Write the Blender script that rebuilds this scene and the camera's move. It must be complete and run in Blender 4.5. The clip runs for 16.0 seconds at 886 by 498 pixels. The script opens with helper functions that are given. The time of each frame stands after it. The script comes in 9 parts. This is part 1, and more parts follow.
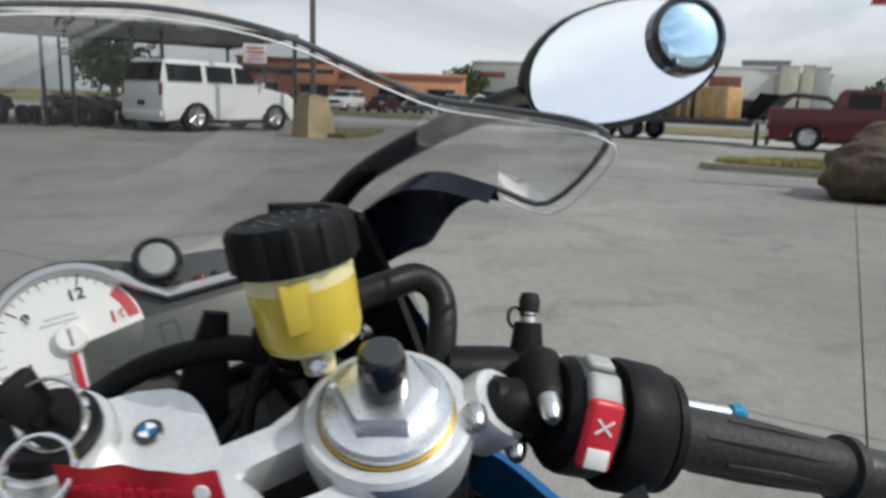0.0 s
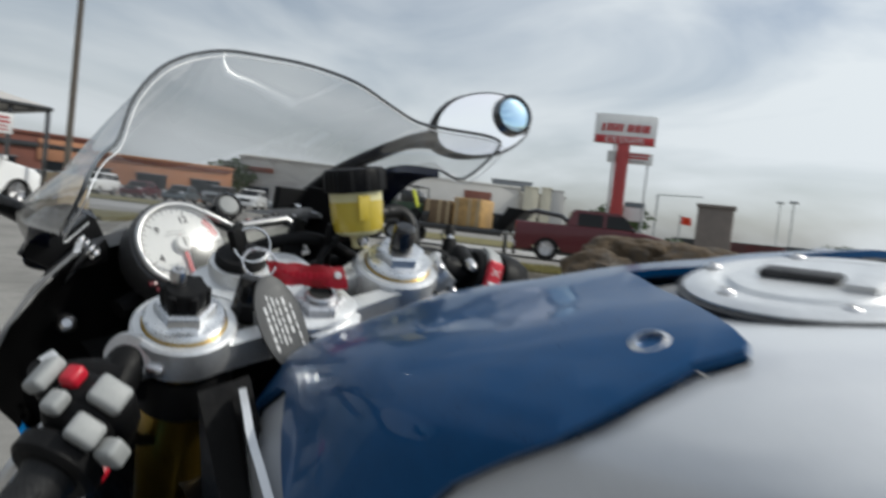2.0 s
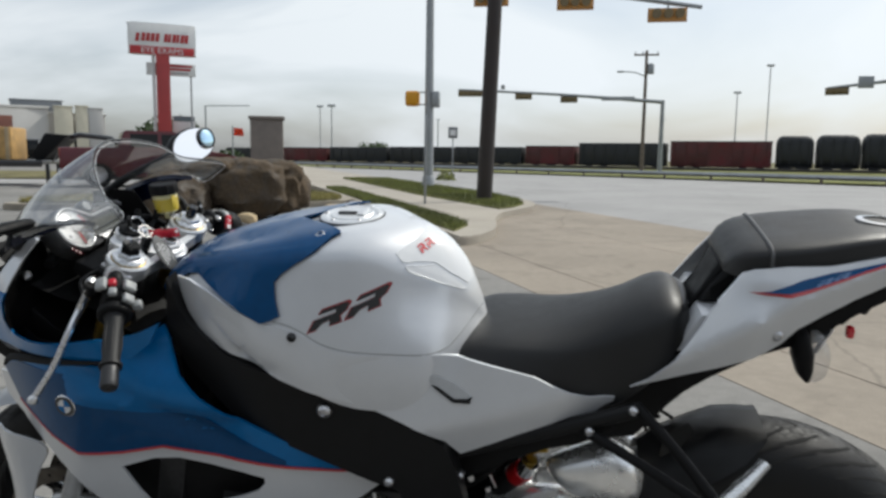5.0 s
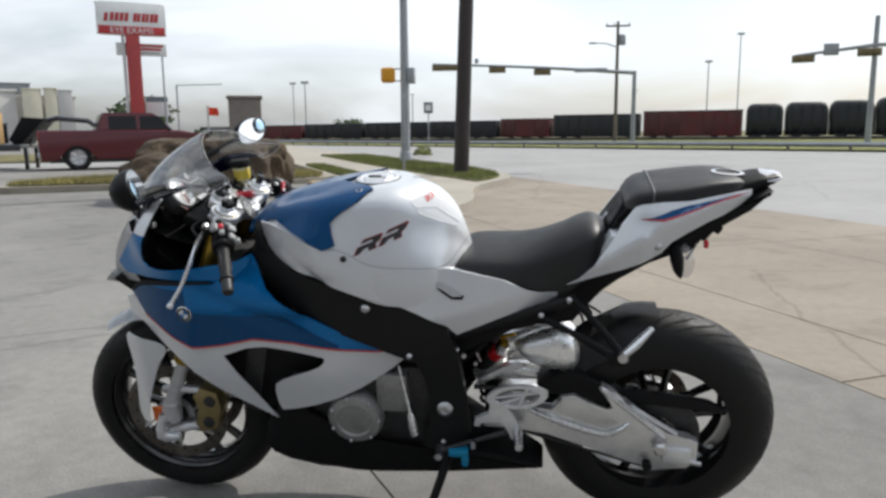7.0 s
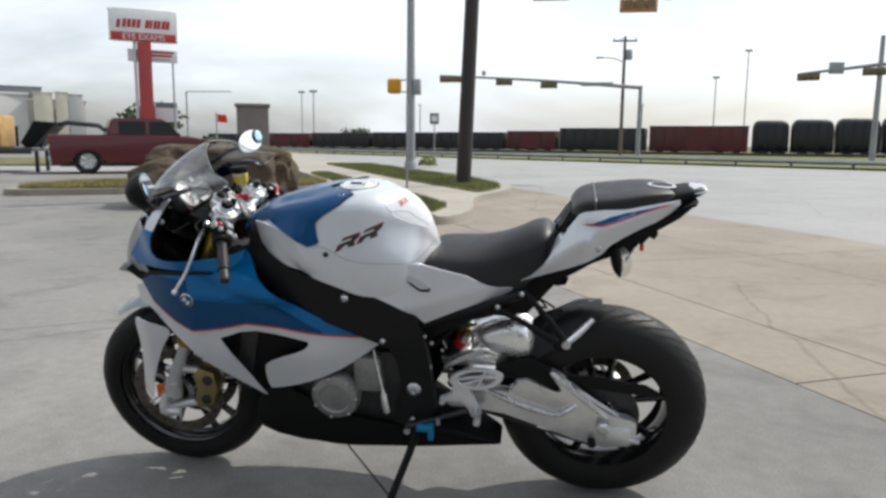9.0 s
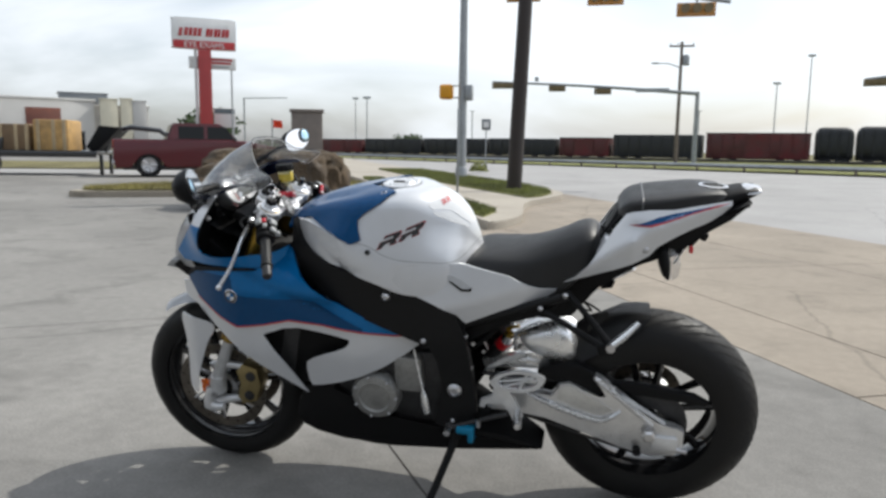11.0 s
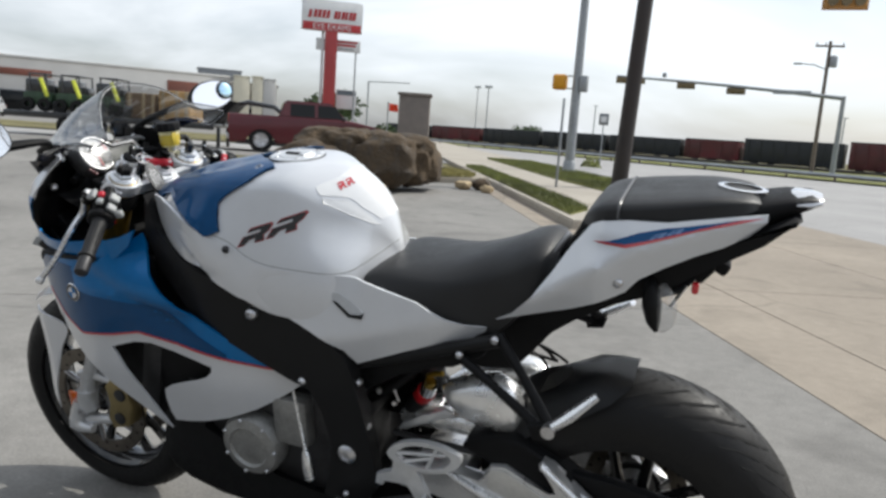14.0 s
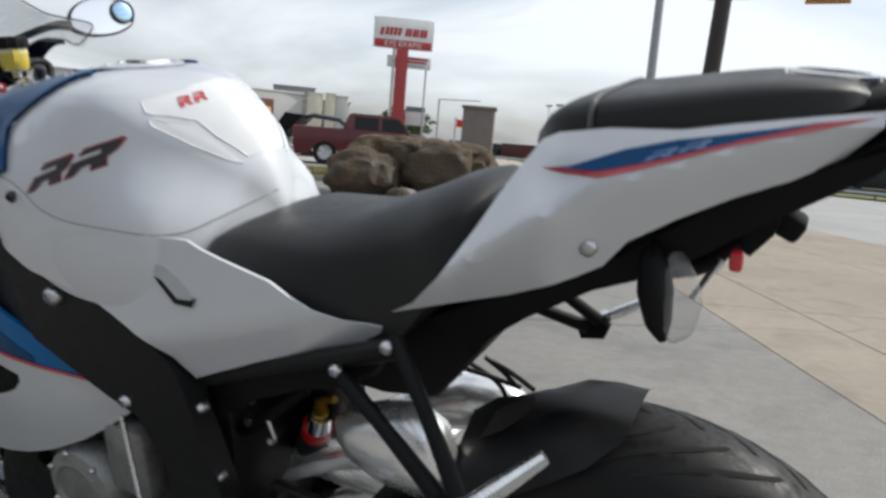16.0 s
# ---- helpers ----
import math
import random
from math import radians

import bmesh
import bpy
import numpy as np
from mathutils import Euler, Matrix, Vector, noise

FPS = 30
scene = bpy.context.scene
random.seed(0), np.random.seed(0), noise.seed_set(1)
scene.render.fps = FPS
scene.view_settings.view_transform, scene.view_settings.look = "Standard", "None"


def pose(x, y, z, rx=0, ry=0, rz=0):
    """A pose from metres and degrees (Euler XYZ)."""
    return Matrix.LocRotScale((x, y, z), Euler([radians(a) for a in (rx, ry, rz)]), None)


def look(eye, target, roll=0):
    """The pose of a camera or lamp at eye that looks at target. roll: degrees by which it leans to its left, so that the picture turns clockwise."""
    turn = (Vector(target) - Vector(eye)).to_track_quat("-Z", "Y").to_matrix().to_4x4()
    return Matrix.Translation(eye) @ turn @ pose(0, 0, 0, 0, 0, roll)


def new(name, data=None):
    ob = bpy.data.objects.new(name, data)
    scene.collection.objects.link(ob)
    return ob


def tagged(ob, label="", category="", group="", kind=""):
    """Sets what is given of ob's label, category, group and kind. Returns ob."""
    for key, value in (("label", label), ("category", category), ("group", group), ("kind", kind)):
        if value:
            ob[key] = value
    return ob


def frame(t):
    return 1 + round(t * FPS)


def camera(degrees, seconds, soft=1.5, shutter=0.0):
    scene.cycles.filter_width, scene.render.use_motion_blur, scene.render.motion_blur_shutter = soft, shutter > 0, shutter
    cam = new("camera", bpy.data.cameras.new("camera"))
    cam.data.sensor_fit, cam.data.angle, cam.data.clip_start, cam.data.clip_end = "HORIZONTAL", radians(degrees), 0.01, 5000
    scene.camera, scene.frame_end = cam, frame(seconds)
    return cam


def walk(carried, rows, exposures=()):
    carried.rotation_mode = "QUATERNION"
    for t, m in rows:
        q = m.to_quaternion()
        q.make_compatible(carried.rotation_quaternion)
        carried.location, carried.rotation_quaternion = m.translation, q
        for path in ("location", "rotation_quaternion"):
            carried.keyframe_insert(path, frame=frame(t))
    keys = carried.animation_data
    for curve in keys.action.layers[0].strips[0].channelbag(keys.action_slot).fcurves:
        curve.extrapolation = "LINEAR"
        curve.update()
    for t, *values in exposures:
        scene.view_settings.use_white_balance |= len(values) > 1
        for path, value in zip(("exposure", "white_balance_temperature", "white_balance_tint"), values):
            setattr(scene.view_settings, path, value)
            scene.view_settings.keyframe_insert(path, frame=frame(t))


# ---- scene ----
cam = camera(63.0, 16.0, soft=2.9, shutter=0.4)
# seconds, eye, yaw, pitch, lean to the left
PATH = [
    (0.0, -0.864, -0.212, 1.096, 61.95, -11.5, 1.99),
    (0.5, -0.838, -0.305, 1.088, 58.17, -6.41, 3.59),
    (1.0, -0.796, -0.402, 1.061, 54.22, -5.73, 4.72),
    (1.5, -0.739, -0.463, 1.03, 50.4, -2.78, 5.12),
    (2.0, -0.658, -0.529, 1.01, 43.81, -2.31, 6.32),
    (2.5, -0.535, -0.677, 0.989, 32.46, -6.0, 6.43),
    (3.0, -0.475, -0.807, 1.011, 25.27, -6.92, 4.62),
    (3.5, -0.459, -0.975, 1.037, 19.44, -5.56, 2.96),
    (4.0, -0.437, -1.168, 1.054, 13.23, -7.53, 1.02),
    (4.2, -0.427, -1.22, 1.066, 12.19, -7.48, 1.2),
    (6.3, -0.324, -1.866, 1.121, 7.38, -7.16, -0.56),
    (6.5, -0.337, -1.933, 1.116, 7.51, -8.07, -0.3),
    (7.0, -0.329, -2.047, 1.114, 7.9, -9.15, -0.51),
    (7.5, -0.276, -2.136, 1.12, 8.0, -9.45, -0.26),
    (8.0, -0.228, -2.224, 1.123, 8.15, -8.84, 0.14),
    (8.5, -0.205, -2.295, 1.124, 8.18, -8.5, 0.45),
    (11.0, -0.174, -2.269, 1.1, 12.35, -7.88, 0.81),
    (11.5, -0.154, -2.212, 1.089, 14.84, -8.13, 0.61),
    (12.0, -0.106, -2.044, 1.076, 16.41, -8.57, 0.79),
    (12.5, -0.065, -1.901, 1.07, 17.33, -8.74, 3.35),
    (13.0, -0.017, -1.771, 1.063, 17.42, -8.9, 2.3),
    (13.5, 0.062, -1.622, 1.061, 19.4, -8.96, 3.77),
    (14.0, 0.101, -1.503, 1.064, 21.29, -8.98, 4.14),
    (14.5, 0.083, -1.389, 1.054, 22.5, -8.34, 3.59),
    (15.0, 0.058, -1.203, 1.052, 24.76, -7.3, 3.46),
    (15.5, 0.079, -1.091, 1.01, 24.72, -7.55, 4.48),
    (16.0, 0.121, -0.926, 0.918, 26.83, -7.94, 4.82),
]
EXPOSURES = [(t, e, 6370 if t < 5 else 6390, 6 if t < 5 else 8) for t, e in ((0.0, 0.36), (0.5, 0.27), (1.0, 0.12), (2.0, 0.17), (2.5, -0.24), (3.0, -0.37), (3.5, -0.42), (4.2, 0.07), (6.3, 0.42), (7.0, 0.55), (8.7, 0.62), (10.8, 0.63), (13.0, 0.66), (14.0, 0.59), (15.0, 0.38), (15.5, 0.34), (16.0, 0.49))]
walk(cam, [(t, pose(x, y, z, 90 + p, 0, w) @ pose(0, 0, 0, 0, 0, r)) for t, x, y, z, w, p, r in PATH], EXPOSURES)

# ---- light: a bright hazy sky and the sun behind the tail of the motorcycle ----
SUN_TO = Vector((0.65, 0.60, 1.0)).normalized()
world = bpy.data.worlds.new("sky")
scene.world = world
world.use_nodes = True
wn, wl = world.node_tree.nodes, world.node_tree.links
wn.clear()
w_out = wn.new("ShaderNodeOutputWorld")
w_bg = wn.new("ShaderNodeBackground")
w_sky = wn.new("ShaderNodeTexSky")
w_sky.sky_type = 'NISHITA'
w_sky.sun_disc = False
w_sky.sun_elevation = math.asin(SUN_TO.z)
w_sky.sun_rotation = math.atan2(SUN_TO.x, SUN_TO.y)
w_sky.air_density, w_sky.dust_density = 1.0, 3.0
w_co = wn.new("ShaderNodeTexCoord")
w_map = wn.new("ShaderNodeMapping")
w_map.inputs["Scale"].default_value = (1.2, 1.2, 4.0)
w_noise = wn.new("ShaderNodeTexNoise")
w_noise.inputs["Scale"].default_value = 1.5
w_noise.inputs["Detail"].default_value = 6.0
w_noise.inputs["Distortion"].default_value = 0.6
w_ramp = wn.new("ShaderNodeValToRGB")
w_ramp.color_ramp.elements[0].position = 0.39
w_ramp.color_ramp.elements[1].position = 0.64
w_ramp.color_ramp.elements[0].color = (0.28, 0.28, 0.28, 1)
w_mix = wn.new("ShaderNodeMix")
w_mix.data_type = 'RGBA'
w_mix.inputs[7].default_value = (7.6, 7.9, 8.3, 1)
wl.new(w_co.outputs["Generated"], w_map.inputs[0])
wl.new(w_map.outputs[0], w_noise.inputs[0])
wl.new(w_noise.outputs["Fac"], w_ramp.inputs[0])
wl.new(w_ramp.outputs[0], w_mix.inputs[0])
wl.new(w_sky.outputs[0], w_mix.inputs[6])
# the haze glows toward the sun
w_dot = wn.new("ShaderNodeVectorMath")
w_dot.operation = 'DOT_PRODUCT'
w_dot.inputs[1].default_value = SUN_TO
w_glow = wn.new("ShaderNodeMapRange")
w_glow.inputs["From Min"].default_value, w_glow.inputs["From Max"].default_value = -0.45, 0.75
w_glow.inputs["To Min"].default_value, w_glow.inputs["To Max"].default_value = 0.88, 1.24
w_scale = wn.new("ShaderNodeVectorMath")
w_scale.operation = 'SCALE'
wl.new(w_co.outputs["Generated"], w_dot.inputs[0])
wl.new(w_dot.outputs["Value"], w_glow.inputs[0])
wl.new(w_mix.outputs[2], w_scale.inputs[0])
wl.new(w_glow.outputs[0], w_scale.inputs["Scale"])
wl.new(w_scale.outputs[0], w_bg.inputs[0])
w_bg.inputs[1].default_value = 0.080
wl.new(w_bg.outputs[0], w_out.inputs[0])

sun_data = bpy.data.lights.new("sun", 'SUN')
sun_data.energy, sun_data.angle, sun_data.color = 2.3, radians(0.8), (1.0, 0.955, 0.88)
sun = new("sun", sun_data)
sun.matrix_world = look((0, 0, 30), Vector((0, 0, 30)) - SUN_TO)


# ---- materials ----
def bsdf(name, color, rough=0.5, metal=0.0, coat=0.0, spec=0.5, grain=None, bump=None, coat_rough=0.03):
    """A painted, plastic or metal surface. grain: (size, contrast) of a fine and a coarse mottling; bump: (size, metres)."""
    m = bpy.data.materials.new(name)
    m.use_nodes = True
    n, l = m.node_tree.nodes, m.node_tree.links
    b = n["Principled BSDF"]
    b.inputs["Base Color"].default_value = (*color, 1)
    b.inputs["Roughness"].default_value = rough
    b.inputs["Metallic"].default_value = metal
    b.inputs["Coat Weight"].default_value = coat
    b.inputs["Coat Roughness"].default_value = coat_rough
    b.inputs["Specular IOR Level"].default_value = spec
    co = n.new("ShaderNodeTexCoord")
    if grain:
        size, k = grain
        mixes = []
        for sc, amount in ((1.0 / size, k), (0.13 / size, k * 1.2)):
            t = n.new("ShaderNodeTexNoise")
            t.inputs["Scale"].default_value = sc
            t.inputs["Detail"].default_value = 5.0
            r = n.new("ShaderNodeMapRange")
            r.inputs["From Min"].default_value, r.inputs["From Max"].default_value = 0.3, 0.7
            r.inputs["To Min"].default_value, r.inputs["To Max"].default_value = 1 - amount, 1 + amount
            l.new(co.outputs["Object"], t.inputs[0])
            l.new(t.outputs["Fac"], r.inputs[0])
            mixes.append(r)
        mul = n.new("ShaderNodeMath")
        mul.operation = 'MULTIPLY'
        l.new(mixes[0].outputs[0], mul.inputs[0])
        l.new(mixes[1].outputs[0], mul.inputs[1])
        vm = n.new("ShaderNodeVectorMath")
        vm.operation = 'SCALE'
        vm.inputs[0].default_value = color
        l.new(mul.outputs[0], vm.inputs["Scale"])
        l.new(vm.outputs[0], b.inputs["Base Color"])
        rr = n.new("ShaderNodeMath")
        rr.operation = 'MULTIPLY'
        rr.inputs[1].default_value = rough
        l.new(mul.outputs[0], rr.inputs[0])
        l.new(rr.outputs[0], b.inputs["Roughness"])
    if bump:
        size, h = bump
        t = n.new("ShaderNodeTexNoise")
        t.inputs["Scale"].default_value = 1.0 / size
        t.inputs["Detail"].default_value = 6.0
        bp = n.new("ShaderNodeBump")
        bp.inputs["Distance"].default_value = h
        l.new(co.outputs["Object"], t.inputs[0])
        l.new(t.outputs["Fac"], bp.inputs["Height"])
        l.new(bp.outputs[0], b.inputs["Normal"])
    return m


def clear(name, tint=(1, 1, 1), gloss=0.02, sheen=0.3, haze=0.0):
    """Thin clear sheet: light passes straight through, the sheen grows toward the edges."""
    m = bpy.data.materials.new(name)
    m.use_nodes = True
    n, l = m.node_tree.nodes, m.node_tree.links
    n.clear()
    out, tr, gl, mix, fr, mul = (n.new("ShaderNode" + k) for k in ("OutputMaterial", "BsdfTransparent", "BsdfGlossy", "MixShader", "LayerWeight", "Math"))
    tr.inputs[0].default_value = (*tint, 1)
    gl.inputs["Roughness"].default_value = gloss
    fr.inputs[0].default_value = 0.28
    mul.operation = 'MULTIPLY'
    mul.inputs[1].default_value = sheen
    l.new(fr.outputs["Facing"], mul.inputs[0])
    l.new(mul.outputs[0], mix.inputs[0])
    l.new(gl.outputs[0], mix.inputs[2])
    if haze:
        df, m2 = n.new("ShaderNodeBsdfDiffuse"), n.new("ShaderNodeMixShader")
        df.inputs[0].default_value = (0.8, 0.8, 0.8, 1)
        m2.inputs[0].default_value = haze
        l.new(tr.outputs[0], m2.inputs[1])
        l.new(df.outputs[0], m2.inputs[2])
        l.new(m2.outputs[0], mix.inputs[1])
    else:
        l.new(tr.outputs[0], mix.inputs[1])
    l.new(mix.outputs[0], out.inputs[0])
    return m


M_WHITE = bsdf("white_paint", (0.63, 0.645, 0.67), 0.34, metal=0.28, coat=1.0, grain=(0.004, 0.01))
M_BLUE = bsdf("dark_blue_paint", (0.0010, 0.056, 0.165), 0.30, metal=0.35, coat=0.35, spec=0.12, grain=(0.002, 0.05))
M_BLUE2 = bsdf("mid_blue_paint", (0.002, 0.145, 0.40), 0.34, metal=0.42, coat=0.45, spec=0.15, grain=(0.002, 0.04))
M_NAVY = bsdf("navy_paint", (0.003, 0.007, 0.030), 0.22, spec=0.25, coat=0.25, grain=(0.002, 0.05))
M_RED = bsdf("red_paint", (0.50, 0.03, 0.04), 0.3, coat=1.0, grain=(0.003, 0.03))
M_DECAL_RED = bsdf("decal_red", (0.30, 0.02, 0.025), 0.3, coat=0.8)
M_DECAL_BLACK = bsdf("decal_black", (0.012, 0.012, 0.014), 0.3, coat=0.8)
M_FRAME = bsdf("satin_black_frame", (0.0085, 0.0085, 0.009), 0.46, spec=0.22, grain=(0.003, 0.15), bump=(0.002, 0.0001))
M_BLACK = bsdf("black_plastic", (0.0075, 0.0075, 0.008), 0.52, spec=0.14, grain=(0.004, 0.15), bump=(0.0015, 0.0001))
M_GLOSSBLACK = bsdf("gloss_black", (0.012, 0.012, 0.013), 0.15, coat=0.6)
M_RUBBER = bsdf("tyre_rubber", (0.0095, 0.0093, 0.0093), 0.55, spec=0.26, grain=(0.01, 0.25), bump=(0.002, 0.0002))
# near-black that stands in for the shade inside grooves, holes and gaps
M_RECESS_SHADE = bsdf("recess_shade_black", (0.006, 0.006, 0.006), 0.9)
M_GRIP = bsdf("grip_rubber", (0.013, 0.013, 0.0135), 0.55, spec=0.35, bump=(0.003, 0.0006))
M_SEAT = bsdf("seat_vinyl", (0.0105, 0.0105, 0.011), 0.47, spec=0.42, grain=(0.006, 0.1), bump=(0.0016, 0.00025))
M_SEAT2 = bsdf("smooth_grey_vinyl", (0.07, 0.07, 0.072), 0.35, bump=(0.002, 0.0002))
M_ALU = bsdf("brushed_aluminium", (0.76, 0.77, 0.78), 0.28, metal=1.0, grain=(0.002, 0.05), bump=(0.0008, 0.00003))
M_SILVER = bsdf("silver_coat", (0.70, 0.71, 0.72), 0.38, metal=0.65, grain=(0.003, 0.06))
M_SWING = bsdf("swingarm_alloy", (0.70, 0.70, 0.70), 0.30, metal=0.8, grain=(0.006, 0.07), bump=(0.003, 0.0001))
M_ENGINE = bsdf("engine_alloy", (0.30, 0.30, 0.29), 0.5, metal=0.7, grain=(0.008, 0.15), bump=(0.003, 0.0004))
M_DARKMETAL = bsdf("dark_metal", (0.05, 0.05, 0.052), 0.45, metal=0.7, grain=(0.006, 0.2), bump=(0.004, 0.0005))
M_CHROME = bsdf("polished_steel", (0.80, 0.80, 0.80), 0.10, metal=1.0, grain=(0.02, 0.03))
M_DISC = bsdf("used_disc_steel", (0.17, 0.15, 0.125), 0.38, metal=0.9, grain=(0.01, 0.2))
M_STEEL = bsdf("steel", (0.58, 0.58, 0.59), 0.3, metal=1.0, grain=(0.003, 0.08))
M_GOLD = bsdf("gold_anodised", (0.42, 0.27, 0.045), 0.32, metal=0.9, grain=(0.003, 0.06))
M_BRASS = bsdf("brass_caliper", (0.34, 0.27, 0.13), 0.4, metal=0.8, grain=(0.004, 0.1))
M_MIRROR = bsdf("mirror", (0.92, 0.93, 0.94), 0.0, metal=1.0)
M_MIRROR_BLUE = bsdf("blue_mirror", (0.55, 0.78, 0.95), 0.0, metal=1.0)
M_DIAL = bsdf("dial_white", (0.80, 0.80, 0.78), 0.45, grain=(0.004, 0.02))
M_LCD = bsdf("lcd", (0.085, 0.090, 0.080), 0.45, coat=0.1)
M_COVER = clear("gauge_cover", (0.97, 0.97, 0.97), 0.20, 1.3)
M_DASH = bsdf("dash_grey", (0.045, 0.045, 0.047), 0.45, grain=(0.004, 0.1))
M_BEZEL = bsdf("bezel_silver", (0.52, 0.52, 0.52), 0.3, metal=0.7)
M_ORANGE = bsdf("orange_reflector", (0.85, 0.16, 0.01), 0.2, coat=0.7)
M_BUTTON = bsdf("grey_button", (0.30, 0.31, 0.31), 0.5, grain=(0.003, 0.05))
M_BUTTON_RED = bsdf("red_button", (0.50, 0.012, 0.03), 0.35)
M_PRINT = bsdf("white_print", (0.7, 0.7, 0.7), 0.6)
M_TAG = bsdf("tag_grey", (0.05, 0.052, 0.055), 0.55, grain=(0.003, 0.08))
M_FLUID = bsdf("brake_fluid", (0.55, 0.42, 0.05), 0.25, coat=0.3)
M_CUP = bsdf("clouded_cup", (0.70, 0.65, 0.36), 0.35, grain=(0.01, 0.05))
M_CYAN = bsdf("blue_anodised", (0.01, 0.22, 0.40), 0.35, metal=0.3)
M_REDLAMP = bsdf("red_lamp", (0.55, 0.01, 0.02), 0.12, coat=1.0)
# slight real haze, raised so its pale diffuse also stands for sky reflection
M_SCREEN = clear("clear_screen", (0.945, 0.95, 0.955), 0.01, 0.75, 0.095)
M_EDGE = bsdf("screen_edge", (0.07, 0.075, 0.08), 0.12, coat=0.5)
M_LENS = clear("clear_lens", (0.92, 0.92, 0.92), 0.05, 0.5, 0.12)
M_DIMRED = bsdf("unlit_red_lamp", (0.10, 0.010, 0.014), 0.25)
M_TAPE = bsdf("red_tape", (0.42, 0.015, 0.03), 0.3, coat=0.4, grain=(0.01, 0.1))
M_PALEBLUE = bsdf("pale_blue_print", (0.10, 0.19, 0.38), 0.35, coat=0.5)
M_SCOOP_SHADE = bsdf("scoop_shade_grey", (0.46, 0.47, 0.48), 0.45, grain=(0.01, 0.05))
M_HUGGER = bsdf("satin_hugger", (0.020, 0.020, 0.021), 0.36, spec=0.6, grain=(0.004, 0.12), bump=(0.002, 0.0001))
M_SHIELD = bsdf("polished_shield", (0.86, 0.86, 0.85), 0.27, metal=0.8, grain=(0.03, 0.05), bump=(0.05, 0.0015))
# copy of the swingarm alloy with the tan ground reflection put into its colour
M_SWINGDARK = bsdf("swing_alloy_warm_toned", (0.62, 0.61, 0.58), 0.42, metal=0.45, grain=(0.01, 0.06))
M_TAILLENS = bsdf("clear_tail_lens", (0.55, 0.56, 0.58), 0.08, metal=0.4, coat=1.0)
M_REDRING = bsdf("red_anodised", (0.72, 0.014, 0.022), 0.28, metal=0.3, coat=0.6)
M_PADEDGE = bsdf("white_pad_edge", (0.82, 0.83, 0.84), 0.2, coat=0.6)
M_PAD = bsdf("clear_pad_on_white", (0.74, 0.75, 0.76), 0.15, coat=0.8, grain=(0.02, 0.015))


# ---- shape helpers ----
def part(name, bm, material, parent=None, label="", smooth=True):
    """Links a bmesh as one mesh object under a thing or a part."""
    bmesh.ops.recalc_face_normals(bm, faces=bm.faces)
    me = bpy.data.meshes.new(name)
    bm.to_mesh(me)
    bm.free()
    for mt in (material if isinstance(material, (list, tuple)) else [material]):
        me.materials.append(mt)
    if smooth:
        me.shade_smooth()
        me.set_sharp_from_angle(angle=radians(38))
    ob = new(name, me)
    if parent is not None:
        ob.parent = parent
    return tagged(ob, label=label)


def thing(name, label, category, m=None, group="", kind=""):
    """An empty at a thing's base that carries its parts."""
    ob = new(name)
    ob.empty_display_size = 0.1
    if m is not None:
        ob.matrix_world = m
    return tagged(ob, label, category, group, kind)


def solid(name, bm, material, label, category, group="", kind="", m=None, smooth=True):
    """A thing of one mesh."""
    ob = part(name, bm, material, None, "", smooth)
    if m is not None:
        ob.matrix_world = m
    return tagged(ob, label, category, group, kind)


def join(*bms):
    """All the given bmeshes in one."""
    out = bmesh.new()
    for b in bms:
        me = bpy.data.meshes.new("tmp")
        b.to_mesh(me)
        b.free()
        out.from_mesh(me)
        bpy.data.meshes.remove(me)
    return out


def moved(bm, m):
    bmesh.ops.transform(bm, matrix=m, verts=bm.verts)
    return bm


def flipped(bm):
    """The mirror image across the y = 0 plane."""
    bmesh.ops.scale(bm, vec=(1, -1, 1), verts=bm.verts)
    bmesh.ops.reverse_faces(bm, faces=bm.faces)
    return bm


def box(cx, cy, cz, sx, sy, sz, bevel=0.0, seg=2):
    bm = bmesh.new()
    bmesh.ops.create_cube(bm, size=1)
    bmesh.ops.scale(bm, vec=(sx, sy, sz), verts=bm.verts)
    if bevel:
        bmesh.ops.bevel(bm, geom=bm.edges[:], offset=min(bevel, 0.45 * min(sx, sy, sz)), segments=seg, affect='EDGES', profile=0.5)
    return moved(bm, Matrix.Translation((cx, cy, cz)))


def spline(points, n=8, closed=False):
    """Catmull-Rom through the points, n steps a stretch."""
    p = [Vector(q) for q in points]
    out = []
    count = len(p) if closed else len(p) - 1
    for i in range(count):
        if closed:
            a, b, c, d = p[i - 1], p[i], p[(i + 1) % len(p)], p[(i + 2) % len(p)]
        else:
            b, c = p[i], p[i + 1]
            a = p[i - 1] if i else b + (b - c)
            d = p[i + 2] if i + 2 < len(p) else c + (c - b)
        for k in range(n):
            t = k / n
            out.append(0.5 * ((2 * b) + (c - a) * t + (2 * a - 5 * b + 4 * c - d) * t * t + (3 * b - a - 3 * c + d) * t ** 3))
    if not closed:
        out.append(p[-1])
    return out


def rings(loops, closed=True, caps=True):
    """Skin over rings of points; each ring has the same count."""
    bm = bmesh.new()
    vs = [[bm.verts.new(q) for q in r] for r in loops]
    k = len(loops[0])
    for i in range(len(vs) - 1):
        for j in range(k if closed else k - 1):
            a, b = vs[i], vs[i + 1]
            bm.faces.new((a[j], a[(j + 1) % k], b[(j + 1) % k], b[j]))
    if caps and closed:
        bm.faces.new(vs[0][::-1])
        bm.faces.new(vs[-1])
    return bm


